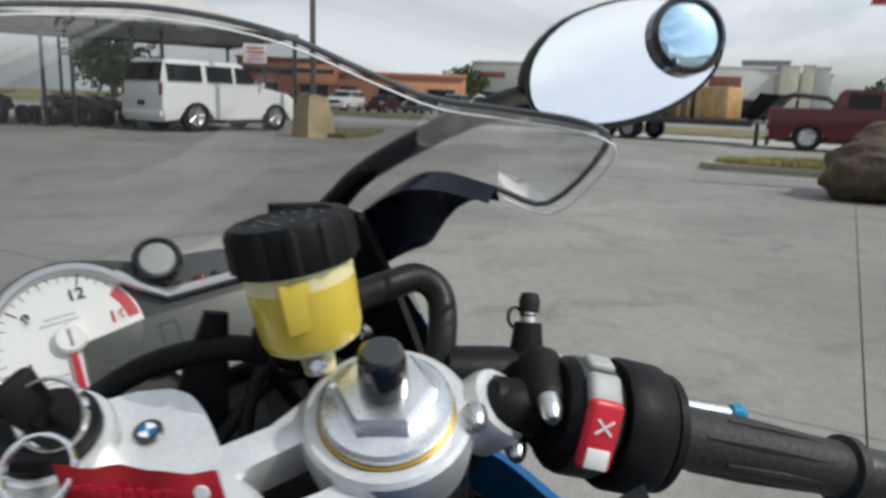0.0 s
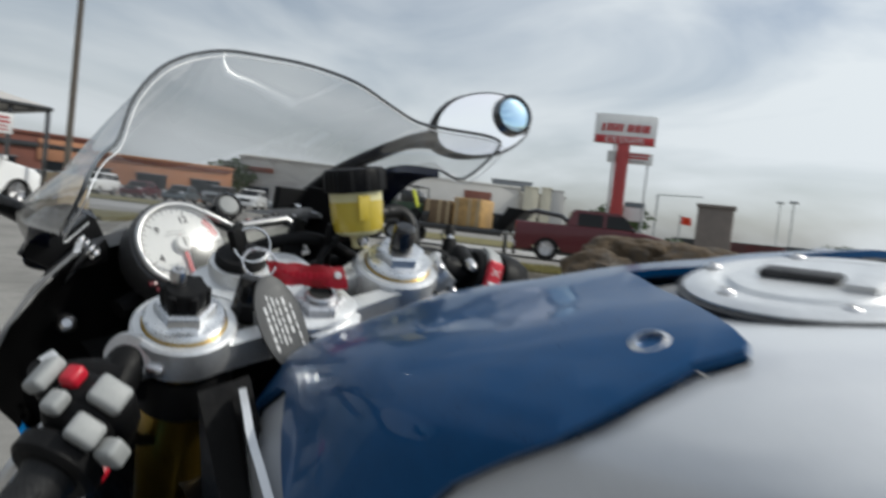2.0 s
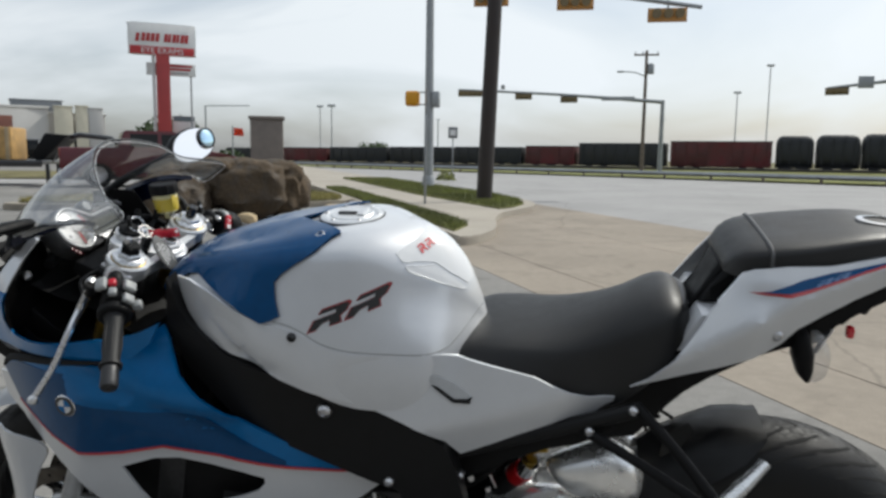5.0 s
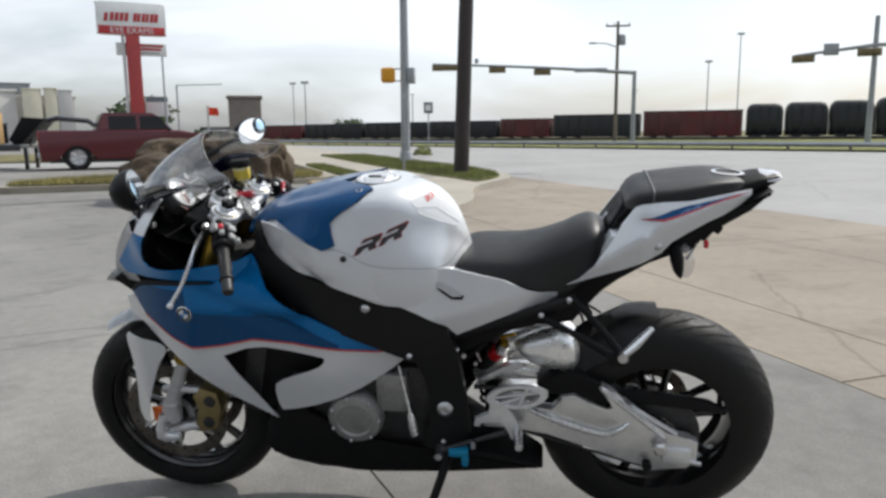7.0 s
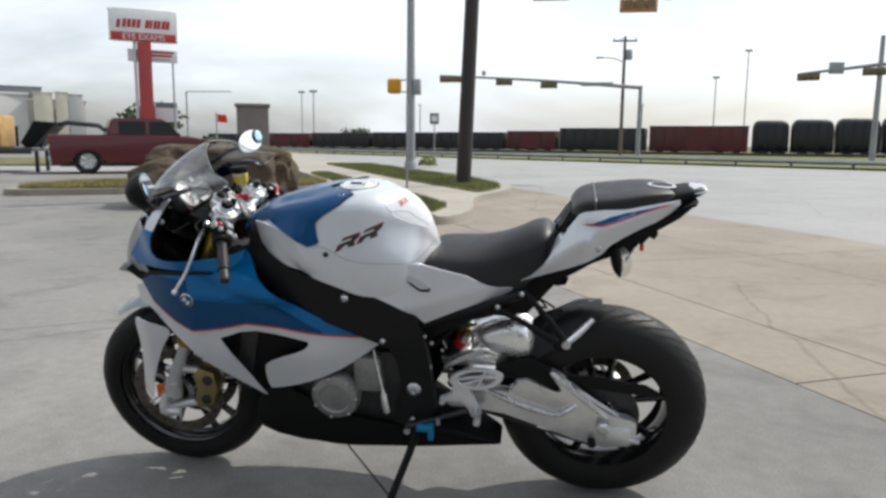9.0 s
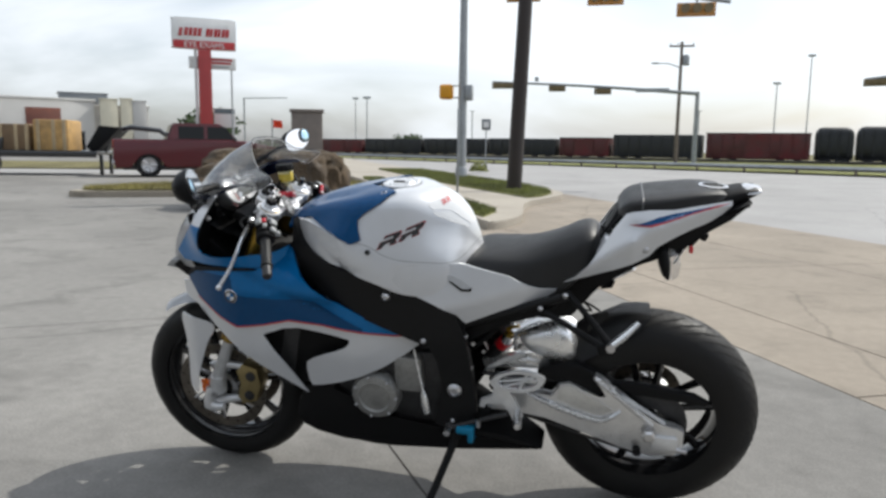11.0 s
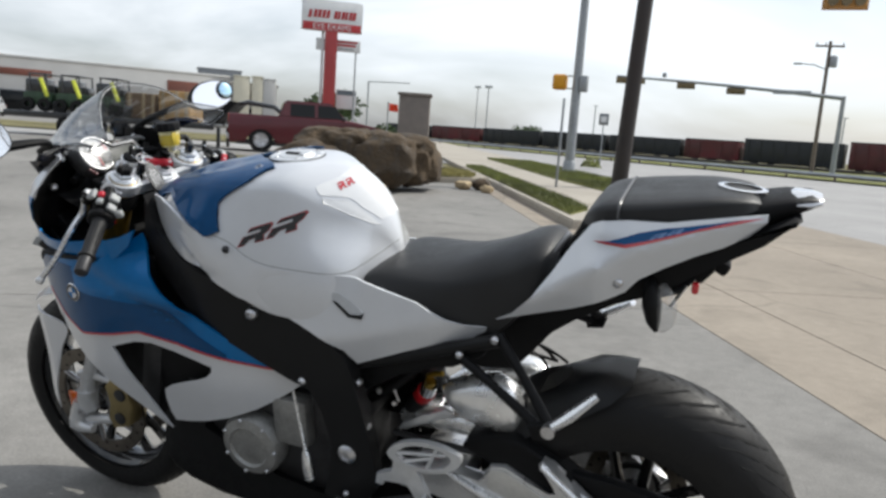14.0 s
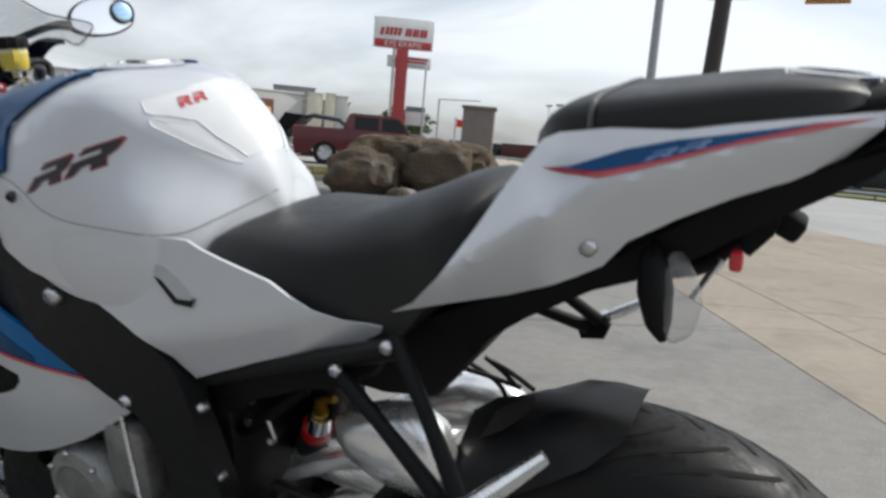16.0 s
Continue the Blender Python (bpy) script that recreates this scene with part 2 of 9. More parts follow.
def tube(points, radius, seg=12, smooth=0, squash=1.0):
    """A round bar along the points; radius is a number or a list."""
    pts = spline(points, smooth) if smooth else [Vector(p) for p in points]
    n = len(pts)
    loops, side = [], None
    for i, p in enumerate(pts):
        d = (pts[min(i + 1, n - 1)] - pts[max(i - 1, 0)]).normalized()
        if side is None:
            ref = Vector((0, 0, 1)) if abs(d.z) < 0.9 else Vector((1, 0, 0))
            side = d.cross(ref).normalized()
        side = (side - d * side.dot(d)).normalized()
        up = d.cross(side)
        if isinstance(radius, (list, tuple)):
            f = i / (n - 1) * (len(radius) - 1)
            j = min(int(f), len(radius) - 2)
            r = radius[j] + (radius[j + 1] - radius[j]) * (f - j)
        else:
            r = radius
        loops.append([p + side * (r * math.cos(a)) + up * (r * squash * math.sin(a)) for a in (2 * math.pi * q / seg for q in range(seg))])
    return rings(loops)


def lathe(profile, origin=(0, 0, 0), axis=(0, 0, 1), seg=32):
    """Turned from (radius, height) pairs about an axis; ends on the axis are closed."""
    rot = Vector((0, 0, 1)).rotation_difference(Vector(axis).normalized()).to_matrix()
    o = Vector(origin)
    loops = [[o + rot @ Vector((r * math.cos(a), r * math.sin(a), h)) for a in (2 * math.pi * q / seg for q in range(seg))] for r, h in profile]
    return rings(loops, caps=True)


def hoop(profile, origin=(0, 0, 0), axis=(0, 1, 0), seg=48):
    """A closed ring turned from a closed profile of (radius, height)."""
    rot = Vector((0, 0, 1)).rotation_difference(Vector(axis).normalized()).to_matrix()
    o = Vector(origin)
    bm = bmesh.new()
    vs = [[bm.verts.new(o + rot @ Vector((r * math.cos(2 * math.pi * q / seg), r * math.sin(2 * math.pi * q / seg), h))) for r, h in profile] for q in range(seg)]
    k = len(profile)
    for q in range(seg):
        a, b = vs[q], vs[(q + 1) % seg]
        for j in range(k):
            bm.faces.new((a[j], a[(j + 1) % k], b[(j + 1) % k], b[j]))
    return bm


def inside(x, z, poly):
    hit = False
    for i in range(len(poly)):
        (x1, z1), (x2, z2) = poly[i - 1], poly[i]
        if (z1 > z) != (z2 > z) and x < (x2 - x1) * (z - z1) / (z2 - z1) + x1:
            hit = not hit
    return hit


def curve2(points, n=5, closed=True):
    return [(v.x, v.y) for v in spline([(x, z, 0) for x, z in points], n, closed)]


def cut(bm, poly):
    """Cuts the mesh along the outline, seen from the side; returns the faces within it."""
    for i in range(len(poly)):
        (x1, z1), (x2, z2) = poly[i - 1], poly[i]
        dx, dz = x2 - x1, z2 - z1
        d = math.hypot(dx, dz)
        if d < 1e-6:
            continue
        pad = 0.02
        near = [f for f in bm.faces if min(v.co.x for v in f.verts) < max(x1, x2) + pad and max(v.co.x for v in f.verts) > min(x1, x2) - pad
                and min(v.co.z for v in f.verts) < max(z1, z2) + pad and max(v.co.z for v in f.verts) > min(z1, z2) - pad]
        geom = set(near)
        for f in near:
            geom.update(f.edges)
            geom.update(f.verts)
        bmesh.ops.bisect_plane(bm, geom=list(geom), plane_co=(x1, 0, z1), plane_no=(dz / d, 0, -dx / d), dist=1e-6)
    return [f for f in bm.faces if inside(f.calc_center_median().x, f.calc_center_median().z, poly)]


def sheet(poly, depth, thick=0.004, step=0.03):
    """A shell with the given side outline that follows y = depth(x, z), with real thickness."""
    bm = bmesh.new()
    xs, zs = [p[0] for p in poly], [p[1] for p in poly]
    nx = max(2, int((max(xs) - min(xs)) / step) + 2)
    nz = max(2, int((max(zs) - min(zs)) / step) + 2)
    x0, x1, z0, z1 = min(xs) - 0.011, max(xs) + 0.012, min(zs) - 0.013, max(zs) + 0.0115
    grid = [[bm.verts.new((x0 + (x1 - x0) * i / nx, 0, z0 + (z1 - z0) * j / nz)) for j in range(nz + 1)] for i in range(nx + 1)]
    for i in range(nx):
        for j in range(nz):
            bm.faces.new((grid[i][j], grid[i + 1][j], grid[i + 1][j + 1], grid[i][j + 1]))
    keep = set(cut(bm, poly))
    bmesh.ops.delete(bm, geom=[f for f in bm.faces if f not in keep], context='FACES')
    bmesh.ops.remove_doubles(bm, verts=bm.verts, dist=0.0006)
    for v in bm.verts:
        v.co.y = depth(v.co.x, v.co.z)
    if thick:
        bm.normal_update()
        inner = {v: bm.verts.new(v.co + Vector((0, thick, 0))) for v in list(bm.verts)}
        rim = [e for e in bm.edges if len(e.link_faces) == 1]
        for f in list(bm.faces):
            bm.faces.new([inner[v] for v in reversed(f.verts)])
        for e in rim:
            a, b = e.verts
            bm.faces.new((a, b, inner[b], inner[a]))
    return bm


def prism(poly, y0, y1, bevel=0.0):
    """A plate with a side outline, from y0 to y1."""
    bm = bmesh.new()
    a = [bm.verts.new((x, y0, z)) for x, z in poly]
    b = [bm.verts.new((x, y1, z)) for x, z in poly]
    k = len(poly)
    ends = [bm.faces.new(a), bm.faces.new(b[::-1])]
    for i in range(k):
        bm.faces.new((a[i], b[i], b[(i + 1) % k], a[(i + 1) % k]))
    if bevel:
        edges = {e for f in ends for e in f.edges}
        bmesh.ops.bevel(bm, geom=list(edges), offset=bevel, segments=2, affect='EDGES', profile=0.5)
    return bm


def split_off(bm, faces):
    """Takes the faces out of bm into a bmesh of their own."""
    me = bpy.data.meshes.new("tmp")
    idx = {f.index for f in faces}
    keep = bm.copy()
    keep.faces.ensure_lookup_table()
    bm.faces.ensure_lookup_table()
    bmesh.ops.delete(keep, geom=[f for f in keep.faces if f.index not in idx], context='FACES')
    bmesh.ops.delete(bm, geom=[f for f in bm.faces if f.index in idx], context='FACES')
    bpy.data.meshes.remove(me)
    return keep


def bolt(at, axis=(0, -1, 0), r=0.009, h=0.005):
    """A button-head screw with a socket."""
    return lathe([(0.0005, -h), (r, -h), (r, 0), (r * 0.75, h * 0.7), (r * 0.5, h), (r * 0.45, h * 0.3), (0.0005, h * 0.3)], at, axis, 14)


# ---- ground: grey lot, tan driveway, road, kerbs, grass ----
def surface(name, color, var, speck, stain, rough=0.85, joint=None, bump_h=0.004, patch=None):
    """Worn ground: speckle, large stains and cracks; world-sized."""
    m = bpy.data.materials.new(name)
    m.use_nodes = True
    n, l = m.node_tree.nodes, m.node_tree.links
    b = n["Principled BSDF"]
    b.inputs["Roughness"].default_value = rough
    b.inputs["Specular IOR Level"].default_value = 0.3
    co = n.new("ShaderNodeTexCoord")

    def noise_at(scale, detail, lo, hi, vlo, vhi, dist=0.0):
        t = n.new("ShaderNodeTexNoise")
        t.inputs["Scale"].default_value, t.inputs["Detail"].default_value = scale, detail
        t.inputs["Distortion"].default_value = dist
        r = n.new("ShaderNodeMapRange")
        for k, v in zip(("From Min", "From Max", "To Min", "To Max"), (lo, hi, vlo, vhi)):
            r.inputs[k].default_value = v
        l.new(co.outputs["Object"], t.inputs[0])
        l.new(t.outputs["Fac"], r.inputs[0])
        return r.outputs[0], t.outputs["Fac"]
    a, _ = noise_at(0.35, 6, 0.35, 0.65, 1 - var, 1 + var, 0.4)
    c, fine = noise_at(90, 3, 0.3, 0.7, 1 - speck, 1 + speck)
    d, _ = noise_at(2.2, 8, 0.52, 0.72, 1.0, 1 - stain, 0.8)
    e, _ = noise_at(14.0, 5, 0.3, 0.7, 1 - var * 0.5, 1 + var * 0.5)
    out = a
    for k in (c, d, e):
        mul = n.new("ShaderNodeMath")
        mul.operation = 'MULTIPLY'
        l.new(out, mul.inputs[0])
        l.new(k, mul.inputs[1])
        out = mul.outputs[0]
    vo = n.new("ShaderNodeTexVoronoi")
    vo.feature = 'DISTANCE_TO_EDGE'
    vo.inputs["Scale"].default_value = 0.22
    warp = n.new("ShaderNodeTexNoise")
    warp.inputs["Scale"].default_value, warp.inputs["Detail"].default_value = 1.3, 6
    mixv = n.new("ShaderNodeMix")
    mixv.data_type = 'VECTOR'
    mixv.inputs[0].default_value = 0.25
    l.new(co.outputs["Object"], warp.inputs[0])
    l.new(co.outputs["Object"], mixv.inputs[4])
    l.new(warp.outputs["Color"], mixv.inputs[5])
    l.new(mixv.outputs[1], vo.inputs[0])
    cr = n.new("ShaderNodeMapRange")
    for k, v in zip(("From Min", "From Max", "To Min", "To Max"), (0.0, 0.0035, 0.74, 1.0)):
        cr.inputs[k].default_value = v
    l.new(vo.outputs["Distance"], cr.inputs[0])
    mul = n.new("ShaderNodeMath")
    mul.operation = 'MULTIPLY'
    l.new(out, mul.inputs[0])
    l.new(cr.outputs[0], mul.inputs[1])
    vm = n.new("ShaderNodeVectorMath")
    vm.operation = 'SCALE'
    vm.inputs[0].default_value = color
    l.new(mul.outputs[0], vm.inputs["Scale"])
    l.new(vm.outputs[0], b.inputs["Base Color"])
    bp = n.new("ShaderNodeBump")
    bp.inputs["Distance"].default_value = bump_h
    bp.inputs["Strength"].default_value = 0.6
    l.new(fine, bp.inputs["Height"])
    l.new(bp.outputs[0], b.inputs["Normal"])
    return m


G_LOT = surface("lot_concrete", (0.200, 0.193, 0.181), 0.17, 0.12, 0.26)
G_DRIVE = surface("driveway_concrete", (0.262, 0.226, 0.184), 0.15, 0.10, 0.24)
G_WALK = surface("pale_walk_concrete", (0.35, 0.318, 0.27), 0.08, 0.08, 0.10)
G_ROAD = surface("worn_road", (0.30, 0.295, 0.29), 0.08, 0.10, 0.10)
G_KERB = surface("kerb_concrete", (0.33, 0.295, 0.24), 0.12, 0.12, 0.25)
G_EARTH = surface("dry_grass_earth", (0.15, 0.135, 0.062), 0.35, 0.4, 0.3, rough=0.95, bump_h=0.03)
G_GRASS = surface("grass_green", (0.15, 0.155, 0.05), 0.35, 0.45, 0.3, rough=0.95, bump_h=0.03)

# the road runs away to the upper left: U along it, W across it
Q0, U_DIR, W_DIR = Vector((-1.7, 7.5, 0)), Vector((-0.443, 0.8965, 0)), Vector((0.8965, 0.443, 0))


def rw(u, w, z=0.0):
    p = Q0 + U_DIR * u + W_DIR * w
    return Vector((p.x, p.y, z))


def slab(name, pts, z0, z1, mat, label, cat="ground", bevel=0.0):
    bm = bmesh.new()
    top = [bm.verts.new((p[0], p[1], z1)) for p in pts]
    low = [bm.verts.new((p[0], p[1], z0)) for p in pts]
    f = bm.faces.new(top)
    for i in range(len(pts)):
        bm.faces.new((low[i], low[(i + 1) % len(pts)], top[(i + 1) % len(pts)], top[i]))
    if bevel:
        bmesh.ops.bevel(bm, geom=list(f.edges), offset=bevel, segments=2, affect='EDGES')
    return solid(name, bm, mat, label, cat, kind="structure")


bm = bmesh.new()
bmesh.ops.create_grid(bm, x_segments=1, y_segments=1, size=1500)
solid("ground", bm, G_EARTH, "dry grass and earth out to the horizon", "ground", kind="structure", m=Matrix.Translation((0, 0, -0.03)))

# the parking lot, in cast slabs turned a little from the road and cut off along the driveway
SL_U, SL_W, LOT_EDGE, TURN = 4.2, 4.1, -0.35, radians(-7)
lot = thing("parking_lot", "grey worn concrete parking lot in large slabs", "pavement", kind="structure")


def clipped(pts, limit):
    """The part of a (u, w) outline with w below the limit."""
    out = []
    for a, b in zip(pts, pts[1:] + pts[:1]):
        if a[1] <= limit:
            out.append(a)
        if (a[1] <= limit) != (b[1] <= limit):
            t = (limit - a[1]) / (b[1] - a[1])
            out.append((a[0] + (b[0] - a[0]) * t, limit))
    return out


for i in range(-14, 5):
    for j in range(-7, 8):
        a0, b0 = j * SL_U + 0.004, i * SL_W + 0.004
        a1, b1 = a0 + SL_U - 0.008, b0 + SL_W - 0.008
        cell = [(-0.33 + a * math.cos(TURN) - b * math.sin(TURN), -3.33 + a * math.sin(TURN) + b * math.cos(TURN)) for a, b in ((a0, b0), (a0, b1), (a1, b1), (a1, b0))]
        cell = clipped(cell, LOT_EDGE - 0.004)
        if len(cell) < 3 or max(c[0] for c in cell) > 33 or min(c[0] for c in cell) < -39:
            continue
        q = bmesh.new()
        f = q.faces.new([q.verts.new(rw(u, w, 0.0)) for u, w in cell])
        r = bmesh.ops.extrude_face_region(q, geom=[f])
        bmesh.ops.translate(q, vec=(0, 0, -0.05), verts=[v for v in r["geom"] if isinstance(v, bmesh.types.BMVert)])
        part("slab", q, G_LOT, lot, smooth=False)
base = bmesh.new()
base.faces.new([base.verts.new(p) for p in (rw(-40, -70, -0.02), rw(-40, LOT_EDGE, -0.02), rw(34, LOT_EDGE, -0.02), rw(34, -70, -0.02))])
part("joint_filler", base, bsdf("joint_tar", (0.155, 0.147, 0.135), 0.9, grain=(0.05, 0.2)), lot, "dark joints between the slabs")

# tan driveway up to the road
drive = thing("driveway", "tan concrete driveway in long slabs", "driveway", kind="structure")
for j in range(-9, 3):
    for k, (w0, w1) in enumerate(((LOT_EDGE, 0.33), (0.33, 2.4), (2.4, 4.49))):
        u0 = j * 3.4
        q = bmesh.new()
        f = q.faces.new([q.verts.new(rw(u, w, 0.0)) for u, w in ((u0 + 0.006, w0 + 0.006), (u0 + 0.006, w1 - 0.006), (u0 + 3.394, w1 - 0.006), (u0 + 3.394, w0 + 0.006))])
        r = bmesh.ops.extrude_face_region(q, geom=[f])
        bmesh.ops.translate(q, vec=(0, 0, -0.05), verts=[v for v in r["geom"] if isinstance(v, bmesh.types.BMVert)])
        part("slab", q, G_DRIVE, drive, smooth=False)
slab("road", [rw(-80, 4.49), (70, -10), (15.7, 35.4), (-1.0, 48.8), (-60, 96), rw(140, 4.49)], -0.06, -0.004, G_ROAD, "wide pale grey worn road", "road")

# sidewalk corner with kerbs and grass
CURVE = [(0.0, 0.0), (0.3, 0.40), (1.2, 0.95), (2.8, 1.55), (3.9, 2.10), (4.7, 2.75), (5.7, 3.50), (7.2, 4.10), (10.0, 4.42)]
arc = [(v.x, v.y) for v in spline([(a, b, 0) for a, b in CURVE], 4)]
walk_pts = [rw(u, w) for u, w in arc] + [rw(110, 4.42), rw(110, 0.0)]
slab("pavement", [rw(0.05, 0.02)] + walk_pts[1:], -0.05, 0.115, G_WALK, "pale concrete pavement with a raised kerb edge", "pavement", 0.02)
slab("grass_strip", [rw(0.7, 0.16), rw(1.5, 0.62), rw(3.0, 0.70), rw(14, 0.70), rw(14, 0.16)], 0.10, 0.135, G_GRASS, "green grass strip beside the kerb", "grass")
slab("grass_island", [rw(u, w) for u, w in ((4.7, 2.35), (5.1, 2.8), (6.0, 3.4), (7.5, 3.92), (10, 4.2), (24, 4.25), (24, 2.2), (10, 2.1))], 0.10, 0.14, G_GRASS, "green grass around the poles", "grass")

# kerbed island by the boulders
ISL = [(-11.2, 11.2), (-10.8, 10.75), (-10.0, 11.1), (-7.0, 12.9), (-5.2, 14.3), (-6.5, 16.6), (-9.0, 15.6), (-10.8, 13.3)]
isl = [(v.x, v.y) for v in spline([(a, b, 0) for a, b in ISL], 3, True)]
slab("kerbed_island", isl, -0.05, 0.13, G_KERB, "kerb around the grass island", "kerb", 0.03)
cxm, cym = sum(p[0] for p in isl) / len(isl), sum(p[1] for p in isl) / len(isl)
slab("island_grass", [(cxm + (x - cxm) * 0.93, cym + (y - cym) * 0.9) for x, y in isl], 0.10, 0.16, G_EARTH, "dry yellow-green grass on the island", "grass")

# lane, verge and embankment behind the lot
slab("lane", [(-60, -4), (-38, 9.5), (-24, 17.2), (-7.5, 25.5), (-10.5, 30.0), (-27, 22.8), (-64, 6)], -0.05, 0.004, G_ROAD, "pale lane behind the lot", "road")
slab("verge", [(-68, 9), (-27.5, 23.6), (-14, 29.5), (-20, 42), (-60, 22)], -0.05, 0.05, G_EARTH, "strip of yellow-green grass beside the lane", "grass")
slab("far_parking", [(-110, 0), (-68.5, 10), (-60.5, 22.5), (-20, 43), (-30, 110), (-110, 110)], -0.05, 0.02, G_LOT, "far grey parking lot", "pavement")
slab("railway_bank", [(17, 37), (80, 15), (110, 75), (-70, 135), (-62, 99), (-1.0, 50.5)], -0.05, 0.06, G_GRASS, "grass bank between road and railway", "grass")
slab("lamp_island", [(-24.97, 8.25), (-20.67, 6.25), (-20.07, 6.85), (-21.07, 7.95), (-24.47, 9.85)], -0.05, 0.12, G_EARTH, "grass patch by the lamp post", "grass", 0.03)


# long low wall, unseen, added to close the lot and darken side reflections
unseen_wall = thing("wall_unseen", "plain low unseen wall added to close the lot and darken reflections", "wall", Matrix.Translation((-4.0, -10.0, 0)) @ Matrix.Rotation(radians(6), 4, 'Z'), kind="structure")
part("wall", box(0, -0.15, 2.6, 44.0, 0.3, 5.2, 0.02), bsdf("grey_wall_render", (0.23, 0.235, 0.245), 0.8, grain=(1.5, 0.10), bump=(0.03, 0.003)), unseen_wall)
part("coping", box(0, -0.15, 5.26, 44.3, 0.5, 0.12, 0.02), bsdf("grey_coping", (0.25, 0.25, 0.25), 0.6, grain=(0.5, 0.08)), unseen_wall)


# ---- the motorcycle: x runs to its tail, y to its right, rear axle over x = 0; it leans on its stand ----
LEAN = radians(12.28)
bike = thing("motorcycle", "white and blue sports motorcycle with black seat leaning on its stand", "motorcycle",
             Matrix.Translation((0.011, 0.030, 0.006)) @ Matrix.Rotation(LEAN, 4, 'X'))


def smooth01(a, lo, hi):
    t = min(1.0, max(0.0, (a - lo) / (hi - lo)))
    return t * t * (3 - 2 * t)


def lerp_table(table, x):
    if x <= table[0][0]:
        return table[0][1]
    for (x0, y0), (x1, y1) in zip(table, table[1:]):
        if x <= x1:
            return y0 + (y1 - y0) * (x - x0) / (x1 - x0)
    return table[-1][1]


def fair_y(x, z):
    """Left skin of the fairing."""
    a = min(1.0, max(0.0, (x + 1.54) / 0.34))
    w = 0.055 + 0.142 * math.sin(a * math.pi / 2)
    w -= 0.16 * max(0.0, 0.52 - z)
    w -= 0.10 * max(0.0, z - 0.86)
    w -= 0.05 * smooth01(x, -0.95, -0.66)
    w -= 0.009 * math.exp(-((z - 0.744 + 0.41 * (x + 1.156)) / 0.020) ** 2) * smooth01(x, -1.30, -1.18) * smooth01(-x, 0.90, 1.0)
    return -w


# wheels
def wheel(name, cx, cz, tyre_r, half, rim_r, rim_half):
    hub = part(name, join(hoop([(rim_r + 0.012, -rim_half), (rim_r + 0.012, rim_half), (rim_r - 0.004, rim_half), (rim_r - 0.022, rim_half * 0.6), (rim_r - 0.026, 0),
                                (rim_r - 0.022, -rim_half * 0.6), (rim_r - 0.004, -rim_half)], (cx, 0, cz), seg=64),
                          lathe([(0.012, -0.06), (0.032, -0.06), (0.034, -0.045), (0.045, -0.02), (0.045, 0.02), (0.034, 0.045), (0.032, 0.06), (0.012, 0.06)], (cx, 0, cz), (0, 1, 0), 28)),
               M_GLOSSBLACK, bike, "gloss black cast alloy wheel")
    prof = []
    for k in range(17):
        a = math.pi * (k / 16 - 0.5) * 1.32
        prof.append((tyre_r - half * 0.92 + half * 0.92 * math.cos(a), half * math.sin(a) / math.sin(math.pi * 0.5) if abs(a) < math.pi / 2 else half * math.copysign(1.0, a) * (1 - 0.25 * (abs(a) - math.pi / 2))))
    prof += [(rim_r + 0.004, rim_half * 0.95), (rim_r + 0.004, -rim_half * 0.95)]
    part("tyre", hoop(prof, (cx, 0, cz), seg=96), M_RUBBER, hub, "black tyre with slanted tread grooves")
    for k in range(5):
        for s in (-1, 1):
            a = 2 * math.pi * k / 5 + 0.35
            b = a + s * 0.24
            p0 = Vector((cx + 0.036 * math.cos(a + s * 0.5), 0, cz + 0.036 * math.sin(a + s * 0.5)))
            p1 = Vector((cx + (rim_r - 0.02) * math.cos(b), 0, cz + (rim_r - 0.02) * math.sin(b)))
            part("spoke", tube([p0 + Vector((0, -0.004, 0)), p0.lerp(p1, 0.5), p1], [0.016, 0.011, 0.014], 8, 3), M_GLOSSBLACK, hub)
    return hub


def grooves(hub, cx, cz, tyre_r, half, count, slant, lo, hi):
    """Slanted tread cuts, each a dark surface strip standing for groove shade."""
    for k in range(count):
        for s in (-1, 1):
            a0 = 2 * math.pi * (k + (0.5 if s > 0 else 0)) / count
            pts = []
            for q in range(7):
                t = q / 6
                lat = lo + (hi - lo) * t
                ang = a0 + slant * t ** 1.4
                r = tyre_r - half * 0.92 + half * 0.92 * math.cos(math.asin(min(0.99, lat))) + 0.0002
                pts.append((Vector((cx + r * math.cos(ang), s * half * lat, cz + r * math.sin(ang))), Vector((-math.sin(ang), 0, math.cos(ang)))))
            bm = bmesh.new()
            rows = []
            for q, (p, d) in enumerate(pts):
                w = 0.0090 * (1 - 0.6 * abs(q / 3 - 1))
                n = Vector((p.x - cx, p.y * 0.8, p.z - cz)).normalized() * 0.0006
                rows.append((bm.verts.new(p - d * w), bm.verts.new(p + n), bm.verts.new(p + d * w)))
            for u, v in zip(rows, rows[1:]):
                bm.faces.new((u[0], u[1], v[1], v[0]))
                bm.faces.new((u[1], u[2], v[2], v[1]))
            part("groove_shade_strip", bm, M_RECESS_SHADE, hub)


RX = -0.025
rear = wheel("rear_wheel", RX, 0.325, 0.321, 0.094, 0.218, 0.070)
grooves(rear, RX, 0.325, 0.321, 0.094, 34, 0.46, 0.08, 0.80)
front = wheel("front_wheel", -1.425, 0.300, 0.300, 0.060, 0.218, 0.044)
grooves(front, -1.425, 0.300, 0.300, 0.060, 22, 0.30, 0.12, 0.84)


